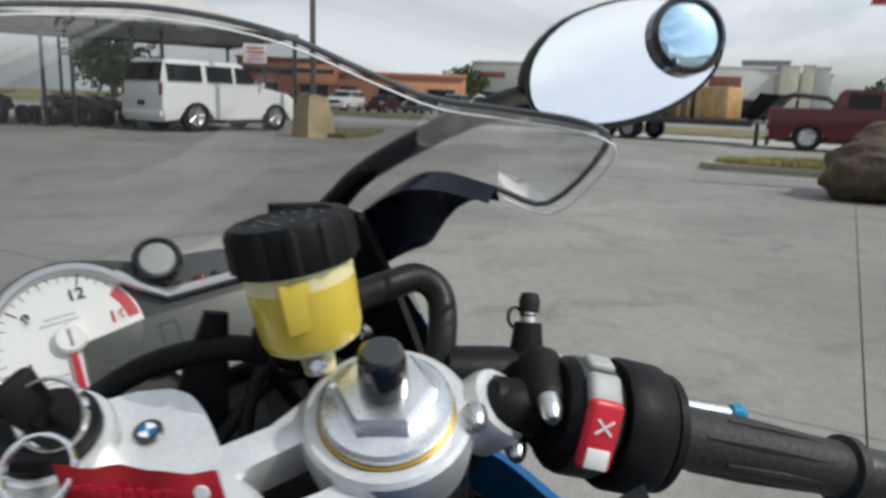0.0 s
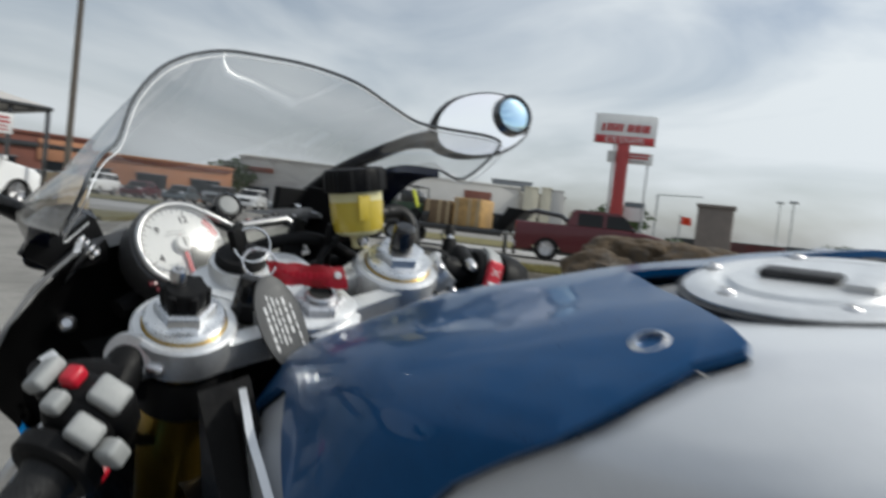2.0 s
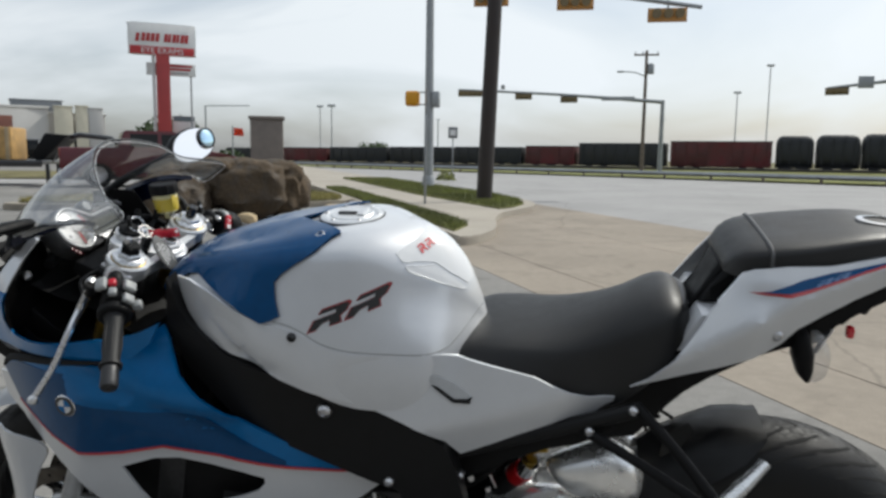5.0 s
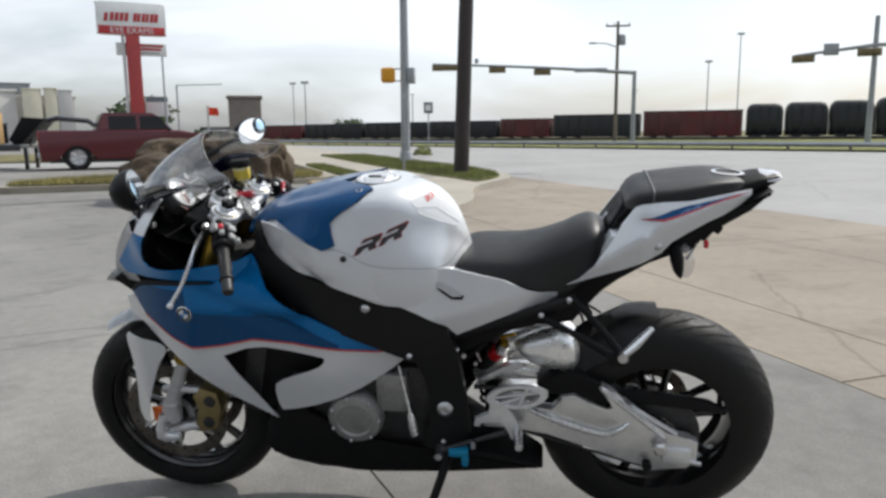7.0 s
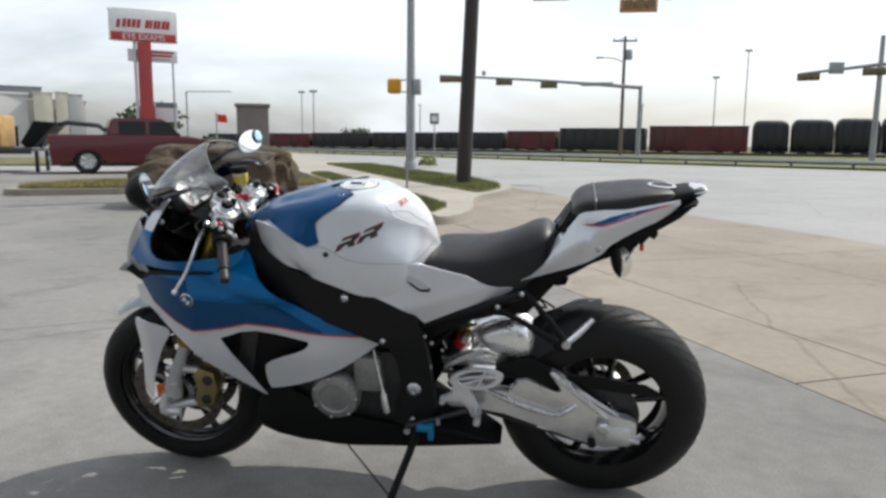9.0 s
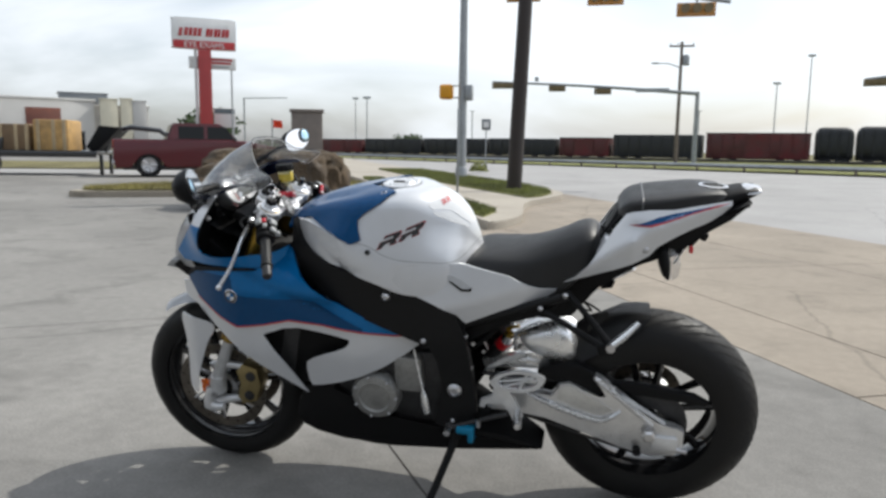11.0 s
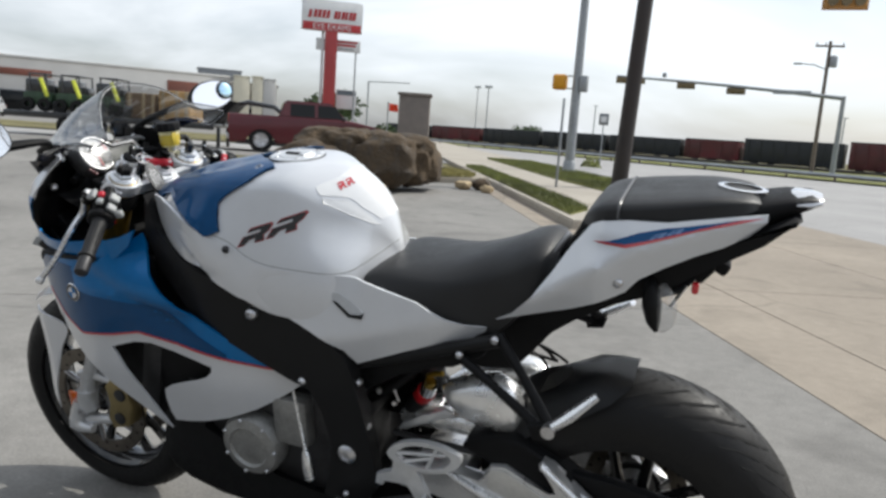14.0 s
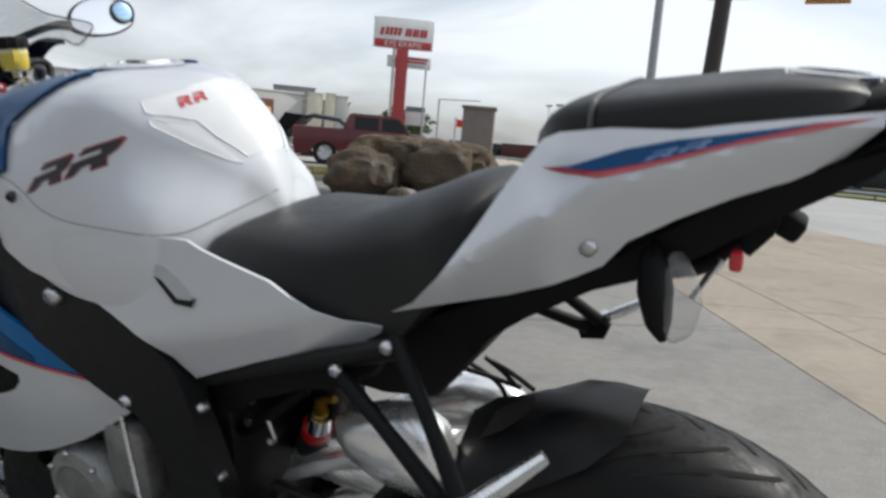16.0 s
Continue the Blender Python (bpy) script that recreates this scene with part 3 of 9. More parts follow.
def disc(cx, cy, cz, r0, r1, hub):
    part("brake_disc", hoop([(r0, -0.0025), (r1, -0.0025), (r1, 0.0025), (r0, 0.0025)], (cx, cy, cz), seg=56), M_DISC, hub, "drilled steel brake disc")
    # dark plugs give the drilled holes their shade; the disc is uncut
    for k in range(24):
        a = 2 * math.pi * k / 24
        r = r0 + (r1 - r0) * (0.25, 0.5, 0.75)[k % 3]
        part("disc_hole_shade", lathe([(0.0005, -0.0029), (0.004, -0.0029), (0.004, 0.0029), (0.0005, 0.0029)], (cx + r * math.cos(a), cy, cz + r * math.sin(a)), (0, 1, 0), 8), M_RECESS_SHADE, hub)
    part("carrier_ring", hoop([(0.044, -0.004), (0.056, -0.004), (0.056, 0.004), (0.044, 0.004)], (cx, cy, cz), seg=32), M_DARKMETAL, hub)
    for k in range(6):
        a = 2 * math.pi * k / 6 + 0.2
        part("carrier_arm", tube([(cx + 0.052 * math.cos(a), cy, cz + 0.052 * math.sin(a)), (cx + (r0 + 0.004) * math.cos(a + 0.25), cy, cz + (r0 + 0.004) * math.sin(a + 0.25))], 0.0065, 8, squash=0.6), M_STEEL, hub)


for s in (-1, 1):
    disc(-1.425, s * 0.062, 0.300, 0.122, 0.157, front)
disc(RX, 0.085, 0.325, 0.075, 0.110, rear)
part("sprocket", hoop([(0.05, -0.004), (0.112, -0.004), (0.112, 0.004), (0.05, 0.004)], (RX, -0.088, 0.325), seg=44), M_DARKMETAL, rear, "black rear sprocket")
part("abs_ring", hoop([(0.040, -0.002), (0.058, -0.002), (0.058, 0.002), (0.040, 0.002)], (-1.425, -0.070, 0.300), seg=40), M_STEEL, front)

# drive chain
chain = []
for s in (0.112, -0.112):
    chain.append(tube([(RX - 0.02, -0.088, 0.325 + s), (-0.52, -0.088, 0.40 + s * 0.42)], 0.008, 8, squash=0.8))
part("drive_chain", join(*chain), M_DARKMETAL, bike, "dark drive chain")

# fork and front end
AX = Vector((0.407, 0, 0.914))
FORK_MID, FORK_SIDE = Vector((-1.147, -0.015, 0.954)), Vector((0.0675, 0.997, 0.0415)).normalized()
for s in (-1, 1):
    top = FORK_MID + FORK_SIDE * (s * 0.0965)
    low = Vector((-1.435, s * 0.094, 0.315))
    leg = part("fork_leg", tube([low + (top - low) * 0.02, low + (top - low) * 0.20, low + (top - low) * 0.43], [0.024, 0.019, 0.018], 18), M_SILVER, bike, "silver lower fork leg")
    part("outer_tube", tube([low + (top - low) * 0.315, low + (top - low) * 0.66, top], [0.027, 0.029, 0.029], 20), M_GOLD, leg, "gold anodised upper fork tube")
    part("fork_seal", tube([low + (top - low) * 0.300, low + (top - low) * 0.322], 0.029, 20), M_GOLD, leg)
    part("axle_clamp", tube([low + AX * 0.05 + Vector((0, -0.004, 0)), low + AX * -0.015 + Vector((0.02, -0.004, 0))], 0.026, 16), M_SILVER, leg)
    cal = part("brake_caliper", moved(prism([(-1.335, 0.262), (-1.285, 0.278), (-1.262, 0.34), (-1.268, 0.40), (-1.318, 0.415), (-1.345, 0.385), (-1.325, 0.34), (-1.352, 0.29)], -0.034, 0.034, 0.006),
                                      Matrix.Translation((0, s * 0.072, 0))), M_BRASS, bike, "brass-coloured radial brake caliper")
    for cx, cz in ((-1.305, 0.30), (-1.292, 0.372)):
        part("piston_cap", lathe([(0.0005, -0.004), (0.017, -0.004), (0.017, 0.002), (0.013, 0.004), (0.0005, 0.004)], (cx, s * 0.108, cz), (0, s, 0), 20), M_DARKMETAL, cal)
    part("caliper_bracket", tube([(-1.315, s * 0.092, 0.40), (-1.40, s * 0.097, 0.41), (-1.432, s * 0.094, 0.40)], 0.012, 10), M_SILVER, cal)
    part("lower_bracket", tube([(-1.32, s * 0.092, 0.285), (-1.41, s * 0.097, 0.27), (-1.462, s * 0.094, 0.255)], [0.012, 0.016, 0.02], 10), M_SILVER, cal)
part("axle", tube([(-1.425, -0.125, 0.30), (-1.425, 0.125, 0.30)], 0.013, 16), M_STEEL, bike)
part("axle_foot", tube([(-1.44, -0.11, 0.325), (-1.45, -0.12, 0.26), (-1.40, -0.115, 0.252)], [0.014, 0.02, 0.012], 10, 3), M_SILVER, bike)
for s in (-1, 1):
    part("fork_reflector", box(-1.462, s * 0.104, 0.322, 0.030, 0.010, 0.048, 0.004), M_ORANGE, bike, "orange fork reflector")

# front mudguard with its fork guards
loops = []
for k in range(15):
    a = radians(50 + 74 * k / 14)
    w = 0.052 + 0.020 * math.sin(math.pi * k / 14)
    r = 0.318
    row = []
    for q in range(9):
        t = q / 4 - 1
        rr = r + 0.022 * (1 - t * t)
        row.append(Vector((-1.425 + rr * math.cos(a), w * t, 0.30 + rr * math.sin(a))))
    loops.append(row)
guard = rings(loops, closed=False, caps=False)
bmesh.ops.solidify(guard, geom=guard.faces[:], thickness=0.004)
mud = part("front_mudguard", guard, M_WHITE, bike, "white front mudguard")
for s in (-1, 1):
    pl = curve2([(-1.49, 0.600), (-1.485, 0.49), (-1.50, 0.345), (-1.470, 0.318), (-1.445, 0.40), (-1.400, 0.51), (-1.365, 0.575), (-1.43, 0.60)], 4)
    g = sheet(pl, lambda x, z: -0.128 - 0.03 * smooth01(x, -1.50, -1.44), 0.004, 0.03)
    part("fork_guard", g if s < 0 else flipped(g), M_WHITE, mud, "white fork guard")

# side fairings
BLUE_SIDE = [(-1.453, 0.725), (-1.42, 0.752), (-1.378, 0.766), (-1.28, 0.781), (-1.172, 0.792), (-1.12, 0.825), (-1.072, 0.857), (-1.057, 0.815), (-1.037, 0.778), (-0.999, 0.745),
             (-0.953, 0.716), (-0.854, 0.655), (-0.760, 0.620), (-0.676, 0.593), (-0.769, 0.594), (-0.858, 0.607), (-0.978, 0.630), (-1.085, 0.638), (-1.167, 0.618), (-1.264, 0.602), (-1.325, 0.625), (-1.413, 0.673)]
WHITE_SIDE = [(-1.492, 0.700), (-1.450, 0.712), (-1.413, 0.668), (-1.325, 0.620), (-1.264, 0.597), (-1.167, 0.613), (-1.085, 0.633), (-0.978, 0.625), (-0.858, 0.602), (-0.769, 0.589), (-0.676, 0.588),
              (-0.700, 0.560), (-0.730, 0.536), (-0.775, 0.505), (-0.815, 0.480), (-0.880, 0.450), (-0.948, 0.427), (-1.000, 0.413), (-1.040, 0.407), (-1.047, 0.430), (-1.049, 0.470), (-1.044, 0.496), (-1.022, 0.512),
              (-0.985, 0.527), (-0.945, 0.541), (-0.918, 0.553), (-0.903, 0.569), (-0.903, 0.581), (-0.940, 0.592), (-1.000, 0.604), (-1.060, 0.612), (-1.110, 0.606), (-1.180, 0.580), (-1.152, 0.532), (-1.112, 0.470),
              (-1.082, 0.418), (-1.059, 0.377), (-1.120, 0.416), (-1.192, 0.462), (-1.265, 0.515), (-1.338, 0.571), (-1.424, 0.634), (-1.487, 0.652)]
BAND = [(-1.413, 0.671), (-1.325, 0.623), (-1.264, 0.600), (-1.167, 0.616), (-1.085, 0.636), (-0.978, 0.628), (-0.858, 0.605), (-0.769, 0.592), (-0.69, 0.590)]
LOWER_SHADE_SIDE = [(-1.453, 0.727), (-1.42, 0.748), (-1.378, 0.763), (-1.305, 0.765), (-1.24, 0.767), (-1.16, 0.758), (-1.08, 0.735), (-1.007, 0.706), (-0.928, 0.660), (-0.86, 0.618), (-0.86, 0.609), (-0.94, 0.625), (-0.978, 0.630), (-1.085, 0.638), (-1.167, 0.618), (-1.264, 0.602), (-1.325, 0.625), (-1.413, 0.673)]
# how far the mouth of the upper fairing flares beyond the side skin, by height
FLARE = [(0.77, 0.0), (0.80, -0.006), (0.83, -0.018), (0.86, -0.032), (0.90, -0.038), (0.935, -0.022), (0.968, 0.004), (0.992, 0.036), (1.01, 0.045)]
for s in (-1, 1):
    def put(name, bm, mat, parent, label=""):
        return part(name, bm if s < 0 else flipped(bm), mat, parent, label)
    white = put("lower_side_fairing", sheet(WHITE_SIDE, fair_y, 0.005), M_WHITE, bike, "glossy white lower side fairing")
    blue = put("side_fairing", sheet(BLUE_SIDE, lambda x, z: fair_y(x, z) - 0.004 - 0.012 * smooth01(z, 0.70, 0.72) * smooth01(x, -1.30, -1.10) + 0.050 * smooth01(z, 0.735, 0.845) * smooth01(x, -1.20, -1.07), 0.006, 0.015), M_BLUE2, bike, "metallic blue side fairing")
    # lower facet's shade put into a darker blue than the lit facet above
    put("lower_blue_shade_panel", sheet(LOWER_SHADE_SIDE, lambda x, z: fair_y(x, z) - 0.0052, 0.003, 0.015), M_BLUE, blue, "lower side panel in a darker blue for its shade")
    strip = [(x, z + 0.0024) for x, z in BAND] + [(x, z - 0.0020) for x, z in reversed(BAND)]
    put("panel_gap", tube([Vector((x, fair_y(x, z) - 0.003, z)) for x, z in ((-1.452, 0.730), (-1.42, 0.756), (-1.375, 0.771), (-1.28, 0.785), (-1.18, 0.795))], [0.004, 0.007, 0.007, 0.006, 0.003], 8, 4), M_RECESS_SHADE, blue)
    put("pinstripe", sheet(strip, lambda x, z: fair_y(x, z) - 0.0066, 0.002), M_RED, blue, "thin red stripe")
    put("side_vent", sheet([(-1.25, 0.63), (-0.80, 0.63), (-0.82, 0.50), (-0.98, 0.42), (-1.10, 0.38), (-1.22, 0.50)], lambda x, z: fair_y(x, z) + 0.045, 0.004), M_BLACK, bike, "black mesh side vent")
    bx, bz = -1.268, 0.702
    bn = Vector((-0.10, -1.0, 0.02)).normalized()
    bo = Vector((bx, fair_y(bx, bz) - 0.007, bz))
    rnd = put("side_badge", lathe([(0.0005, -0.003), (0.0215, -0.003), (0.0215, 0.0015), (0.020, 0.0028), (0.0005, 0.0030)], bo, bn, 36), M_CHROME, blue, "round badge with pale and blue quarters")
    put("badge_ring", hoop([(0.0135, 0.0028), (0.0195, 0.0028), (0.0195, 0.0036), (0.0135, 0.0036)], bo, bn, 36), M_DECAL_BLACK, rnd)
    bu = Vector((0, 0, 1)).cross(bn).normalized()
    bv = bn.cross(bu)
    for k in range(4):
        q4 = bmesh.new()
        q4.faces.new([q4.verts.new(bo + bn * 0.0038 + bu * (r * math.cos(k * math.pi / 2 + a)) + bv * (r * math.sin(k * math.pi / 2 + a))) for r, a in ((0, 0), (0.0133, 0), (0.0133, 0.4), (0.0133, 0.8), (0.0133, 1.2), (0.0133, math.pi / 2))])
        put("badge_quarter", q4, M_PRINT if k % 2 else M_BLUE2, rnd)
    up = [(-1.345, 0.914), (-1.350, 0.900), (-1.359, 0.870), (-1.366, 0.842), (-1.358, 0.826), (-1.326, 0.8206), (-1.239, 0.829), (-1.148, 0.840), (-1.10, 0.855), (-1.059, 0.875),
          (-1.080, 0.838), (-1.120, 0.806), (-1.172, 0.793), (-1.294, 0.794), (-1.414, 0.784), (-1.47, 0.776), (-1.50, 0.800), (-1.435, 0.872), (-1.388, 0.914)]
    rim = [(-1.312, 0.992), (-1.322, 0.968), (-1.335, 0.935), (-1.344, 0.9155), (-1.386, 0.9155), (-1.368, 0.945), (-1.345, 0.975), (-1.328, 0.998)]
    for nm, poly, mt, lb in (("upper_fairing", up, M_BLUE2, "metallic blue upper fairing"), ("fairing_rim", rim, M_WHITE, "white rim of the fairing mouth")):
        put(nm, sheet(poly, lambda x, z: fair_y(x, z) + 0.002 + lerp_table(FLARE, z) * smooth01(x, -1.45, -1.355) * smooth01(-x, 1.18, 1.31), 0.006, 0.02), mt, bike, lb)
    inn = [(-1.325, 1.020), (-1.37, 0.96), (-1.385, 0.88), (-1.36, 0.82), (-1.24, 0.70), (-1.05, 0.70), (-1.05, 0.80), (-1.15, 0.835), (-1.22, 0.895), (-1.26, 0.97), (-1.285, 1.015)]
    if s < 0:
        inn = [(-1.375, 0.830), (-1.36, 0.79), (-1.24, 0.70), (-1.05, 0.70), (-1.05, 0.80), (-1.10, 0.835), (-1.16, 0.828), (-1.24, 0.818), (-1.33, 0.812)]
    put("inner_panel", sheet(inn, lambda x, z: fair_y(x, z) + (0.014 + 0.02 * smooth01(x, -1.25, -1.10) if s < 0 else 0.030 + 0.035 * smooth01(x, -1.30, -1.15)), 0.004), M_BLACK, bike, "black inner cockpit panel")
    wall = []
    for z, xo, yo, ym in ((0.780, -1.380, -0.145, -0.125), (0.830, -1.364, -0.172, -0.128), (0.860, -1.356, -0.190, -0.130), (0.900, -1.346, -0.194, -0.130), (0.935, -1.332, -0.178, -0.128), (0.965, -1.320, -0.153, -0.120), (0.984, -1.314, -0.128, -0.106)):
        wall.append([Vector((xo, yo, z)), Vector((xo - 0.012, yo * 0.62 + ym * 0.38, z)), Vector((-1.352, ym, z)), Vector((-1.358, -0.090, z)), Vector((-1.366, -0.045, z))])
    closing = rings(wall, closed=False, caps=False)
    bmesh.ops.solidify(closing, geom=closing.faces[:], thickness=0.004)
    inner = put("front_inner_panel", closing, M_BLACK, bike, "black inner panel closing the fairing mouth")
    put("screen_bracket", moved(prism([(0.160, 0.992), (0.150, 1.006), (0.138, 1.014), (0.098, 1.023), (0.087, 0.988), (0.090, 0.974), (0.130, 0.970)], -0.006, 0.006, 0.002), Matrix.Translation((-1.345, 0, 0)) @ Matrix.Rotation(radians(-90), 4, 'Z')), M_BLACK, inner)
    for k in range(4):
        put("bracket_spring", hoop([(0.0045, -0.0013), (0.0068, -0.0013), (0.0068, 0.0013), (0.0045, 0.0013)], (-1.334, -0.114 + 0.0036 * k, 0.998 - 0.0046 * k), (0.2, 0.62, -0.78), 16), M_CHROME, inner, "chrome spring of the screen bracket")
    put("panel_screw", bolt((-1.345, -0.130, 0.925) if s < 0 else (-1.317, -0.136, 0.926), (0.9, -0.2, 0.3) if s < 0 else (0.4, 1, 0.3), 0.009), M_STEEL, bike)

# nose between the headlights
loops = []
for k in range(9):
    t = k / 8
    z = 0.735 + 0.265 * t
    xn = -1.562 + 0.022 * t + 0.165 * t * t
    w = 0.038 + 0.094 * math.sin(math.pi * (0.12 + 0.58 * t))
    loops.append([Vector((xn + 0.112 * (q / 6 - 1) ** 2 * (0.6 + 0.4 * (1 - t)), w * (q / 6 - 1), z)) for q in range(13)])
nose = rings(loops, closed=False, caps=False)
bmesh.ops.solidify(nose, geom=nose.faces[:], thickness=0.005)
nose_ob = part("nose_fairing", nose, M_WHITE, bike, "white nose fairing")
part("inner_cowl", rings([[Vector((x, y, z + 0.25 * abs(y) ** 1.5)) for y in [-0.118 + 0.236 * q / 10 for q in range(11)]] for x, z in ((-1.425, 0.965), (-1.395, 0.93), (-1.36, 0.895), (-1.30, 0.868), (-1.22, 0.845), (-1.16, 0.80), (-1.14, 0.72))], closed=False, caps=False), M_BLACK, bike, "black inner cowl under the dash")
part("nose_tip", prism([(-1.576, 0.728), (-1.552, 0.752), (-1.480, 0.744), (-1.505, 0.716)], -0.048, 0.048, 0.004), M_BUTTON, bike, "grey duct tip under the nose")
part("air_intake", prism([(-1.545, 0.735), (-1.50, 0.700), (-1.40, 0.715), (-1.38, 0.775), (-1.47, 0.790)], -0.055, 0.055, 0.006), M_BLACK, bike, "dark air intake under the nose")
part("inner_shroud", prism([(-1.40, 0.79), (-1.33, 0.66), (-1.10, 0.62), (-1.02, 0.72), (-1.02, 0.80), (-1.15, 0.76), (-1.30, 0.80), (-1.42, 0.93)], -0.130, 0.130, 0.01), M_BLACK, bike, "black inner shroud")
part("radiator", prism([(-1.17, 0.40), (-1.12, 0.38), (-1.05, 0.68), (-1.10, 0.70)], -0.155, 0.155, 0.005), M_DARKMETAL, bike, "dark radiator")

# windscreen
EDGE = [(-1.163, -0.164, 1.040), (-1.160, -0.182, 1.030), (-1.104, -0.186, 1.058), (-1.106, -0.178, 1.071), (-1.135, -0.160, 1.079), (-1.160, -0.138, 1.088), (-1.186, -0.112, 1.117), (-1.206, -0.075, 1.141), (-1.213, -0.03, 1.151), (-1.208, 0.01, 1.147),
        (-1.195, 0.045, 1.139), (-1.178, 0.080, 1.124), (-1.170, 0.112, 1.103), (-1.163, 0.138, 1.087), (-1.140, 0.158, 1.079), (-1.104, 0.174, 1.071), (-1.102, 0.180, 1.060), (-1.146, 0.180, 1.031), (-1.163, 0.164, 1.040)]
BASE = [(-1.21, -0.160, 1.038), (-1.24, -0.164, 1.030), (-1.265, -0.166, 1.022), (-1.30, -0.165, 1.010), (-1.34, -0.150, 1.006), (-1.37, -0.132, 1.004), (-1.385, -0.105, 1.000), (-1.41, -0.075, 0.992), (-1.43, -0.03, 0.986), (-1.432, 0.01, 0.986),
        (-1.428, 0.045, 0.988), (-1.415, 0.080, 0.994), (-1.395, 0.110, 1.000), (-1.370, 0.132, 1.004), (-1.34, 0.150, 1.006), (-1.30, 0.165, 1.010), (-1.265, 0.166, 1.022), (-1.24, 0.164, 1.030), (-1.21, 0.160, 1.038)]
e_pts, b_pts = spline(EDGE, 4), spline(BASE, 4)
loops = []
for e, b in zip(e_pts, b_pts):
    row = []
    for k in range(11):
        t = k / 10
        p = b.lerp(e, t)
        bulge = 0.014 * math.sin(math.pi * t) * (1 - (abs(p.y) / 0.21) ** 2 * 0.8)
        row.append(p + Vector((-0.55 * bulge, p.y * 0.35 * math.sin(math.pi * t) * 0.3, bulge)))
    loops.append(row)
pane = rings(loops, closed=False, caps=False)
screen = part("windscreen", pane, M_SCREEN, bike, "clear bubble windscreen with a polished edge")
part("screen_bevel", tube([Vector(p) + Vector((0.004, 0, -0.0045)) for p in e_pts], 0.0005, 6), M_PADEDGE, screen, "bright inner line of the screen edge")
part("screen_rim", tube(e_pts, 0.0014, 8), M_EDGE, screen, "dark polished screen edge")
for s in (-1, 1):
    rimline = [(-1.163, s * 0.164, 1.041), (-1.214, s * 0.160, 1.044), (-1.275, s * 0.164, 1.030), (-1.345, s * 0.152, 1.000), (-1.39, s * 0.115, 0.980), (-1.425, s * 0.06, 0.965)]
    outer = spline(rimline, 4)
    low = [Vector((p.x - 0.005, p.y * 1.02, p.z - (0.045 if s > 0 else 0.018) + (0.036 if s > 0 else 0.012) * smooth01(p.x, -1.26, -1.165))) for p in outer]
    inn2 = [Vector((p.x + 0.004, p.y - math.copysign(0.016 - 0.008 * smooth01(p.x, -1.24, -1.165), p.y), p.z - 0.006)) for p in outer]
    lip = rings([[a, b, c] for a, b, c in zip(inn2, outer, low)], closed=False, caps=False)
    bmesh.ops.solidify(lip, geom=lip.faces[:], thickness=0.004)
    part("fairing_lip", lip, M_NAVY, bike, "dark blue fairing lip under the screen")

# mirrors
for s in (-1, 1):
    c = Vector((-1.229, 0.304, 1.078)) if s > 0 else Vector((-1.246, -0.340, 1.086))
    size = 0.86 if s > 0 else 0.95
    nrm = Vector((0.93, -0.26 if s > 0 else 0.36, 0.26)).normalized()
    side = Vector((0, 0, 1)).cross(nrm).normalized() * (1 if s > 0 else -1)
    upv = nrm.cross(side).normalized()
    if upv.z < 0:
        upv = -upv
    outline = curve2([(-0.076, -0.024), (-0.070, 0.013), (-0.035, 0.041), (0.019, 0.048), (0.066, 0.033), (0.078, 0.004), (0.064, -0.024), (0.030, -0.042), (-0.012, -0.048), (-0.050, -0.042)], 4)

    def ring(scale, back):
        return [c + side * (u * scale * size) + upv * (v * scale * size * (0.90 if s > 0 else 1.0)) - nrm * (back * size) for u, v in outline]
    shell = rings([ring(0.93, -0.002), ring(1.0, -0.003), ring(1.04, 0.006), ring(0.95, 0.026), ring(0.62, 0.046), ring(0.2, 0.054)], caps=True)
    mir = part("mirror", shell, M_BLACK, bike, "black rear-view mirror housing")
    face = bmesh.new()
    face.faces.new([face.verts.new(p) for p in ring(0.95, -0.0035)])
    part("mirror_glass", face, M_MIRROR, mir, "mirror glass", smooth=False)
    bc = c + side * (0.048 * size) + upv * (0.009 * size) + nrm * 0.004
    part("blind_spot_rim", lathe([(0.0005, -0.001), (0.0245, -0.001), (0.0245, 0.004), (0.0215, 0.006), (0.0210, 0.004), (0.0005, 0.004)], bc, nrm, 32), M_GLOSSBLACK, mir)
    part("blind_spot_mirror", lathe([(0.0210, 0.0035), (0.0175, 0.0050), (0.0125, 0.0062), (0.006, 0.0069), (0.0005, 0.0071)], bc, nrm, 32), M_MIRROR_BLUE, mir, "round convex blue-tinted blind spot mirror")
    part("mirror_stalk", tube([c - side * (0.062 * size) - upv * ((0.012 if s > 0 else 0.030) * size) - nrm * 0.016, (-1.258, s * 0.205, 1.062 if s > 0 else 1.050), (-1.310, s * 0.158, 1.036 if s > 0 else 1.026), (-1.350, s * 0.138, 1.008)], [0.016, 0.0105, 0.0105, 0.0125], 12, 5, 0.7), M_BLACK, mir, "black mirror stalk")

# tank
T_TOP = [(-1.10, 0.915), (-1.075, 0.938), (-1.03, 0.957), (-0.94, 0.984), (-0.84, 1.006), (-0.75, 1.019), (-0.67, 1.013), (-0.61, 0.988), (-0.575, 0.956), (-0.552, 0.918), (-0.535, 0.875), (-0.525, 0.838)]
T_W = [(-1.10, 0.085), (-1.05, 0.122), (-0.98, 0.162), (-0.90, 0.192), (-0.80, 0.200), (-0.70, 0.196), (-0.63, 0.184), (-0.595, 0.165), (-0.565, 0.122), (-0.542, 0.068), (-0.525, 0.020)]
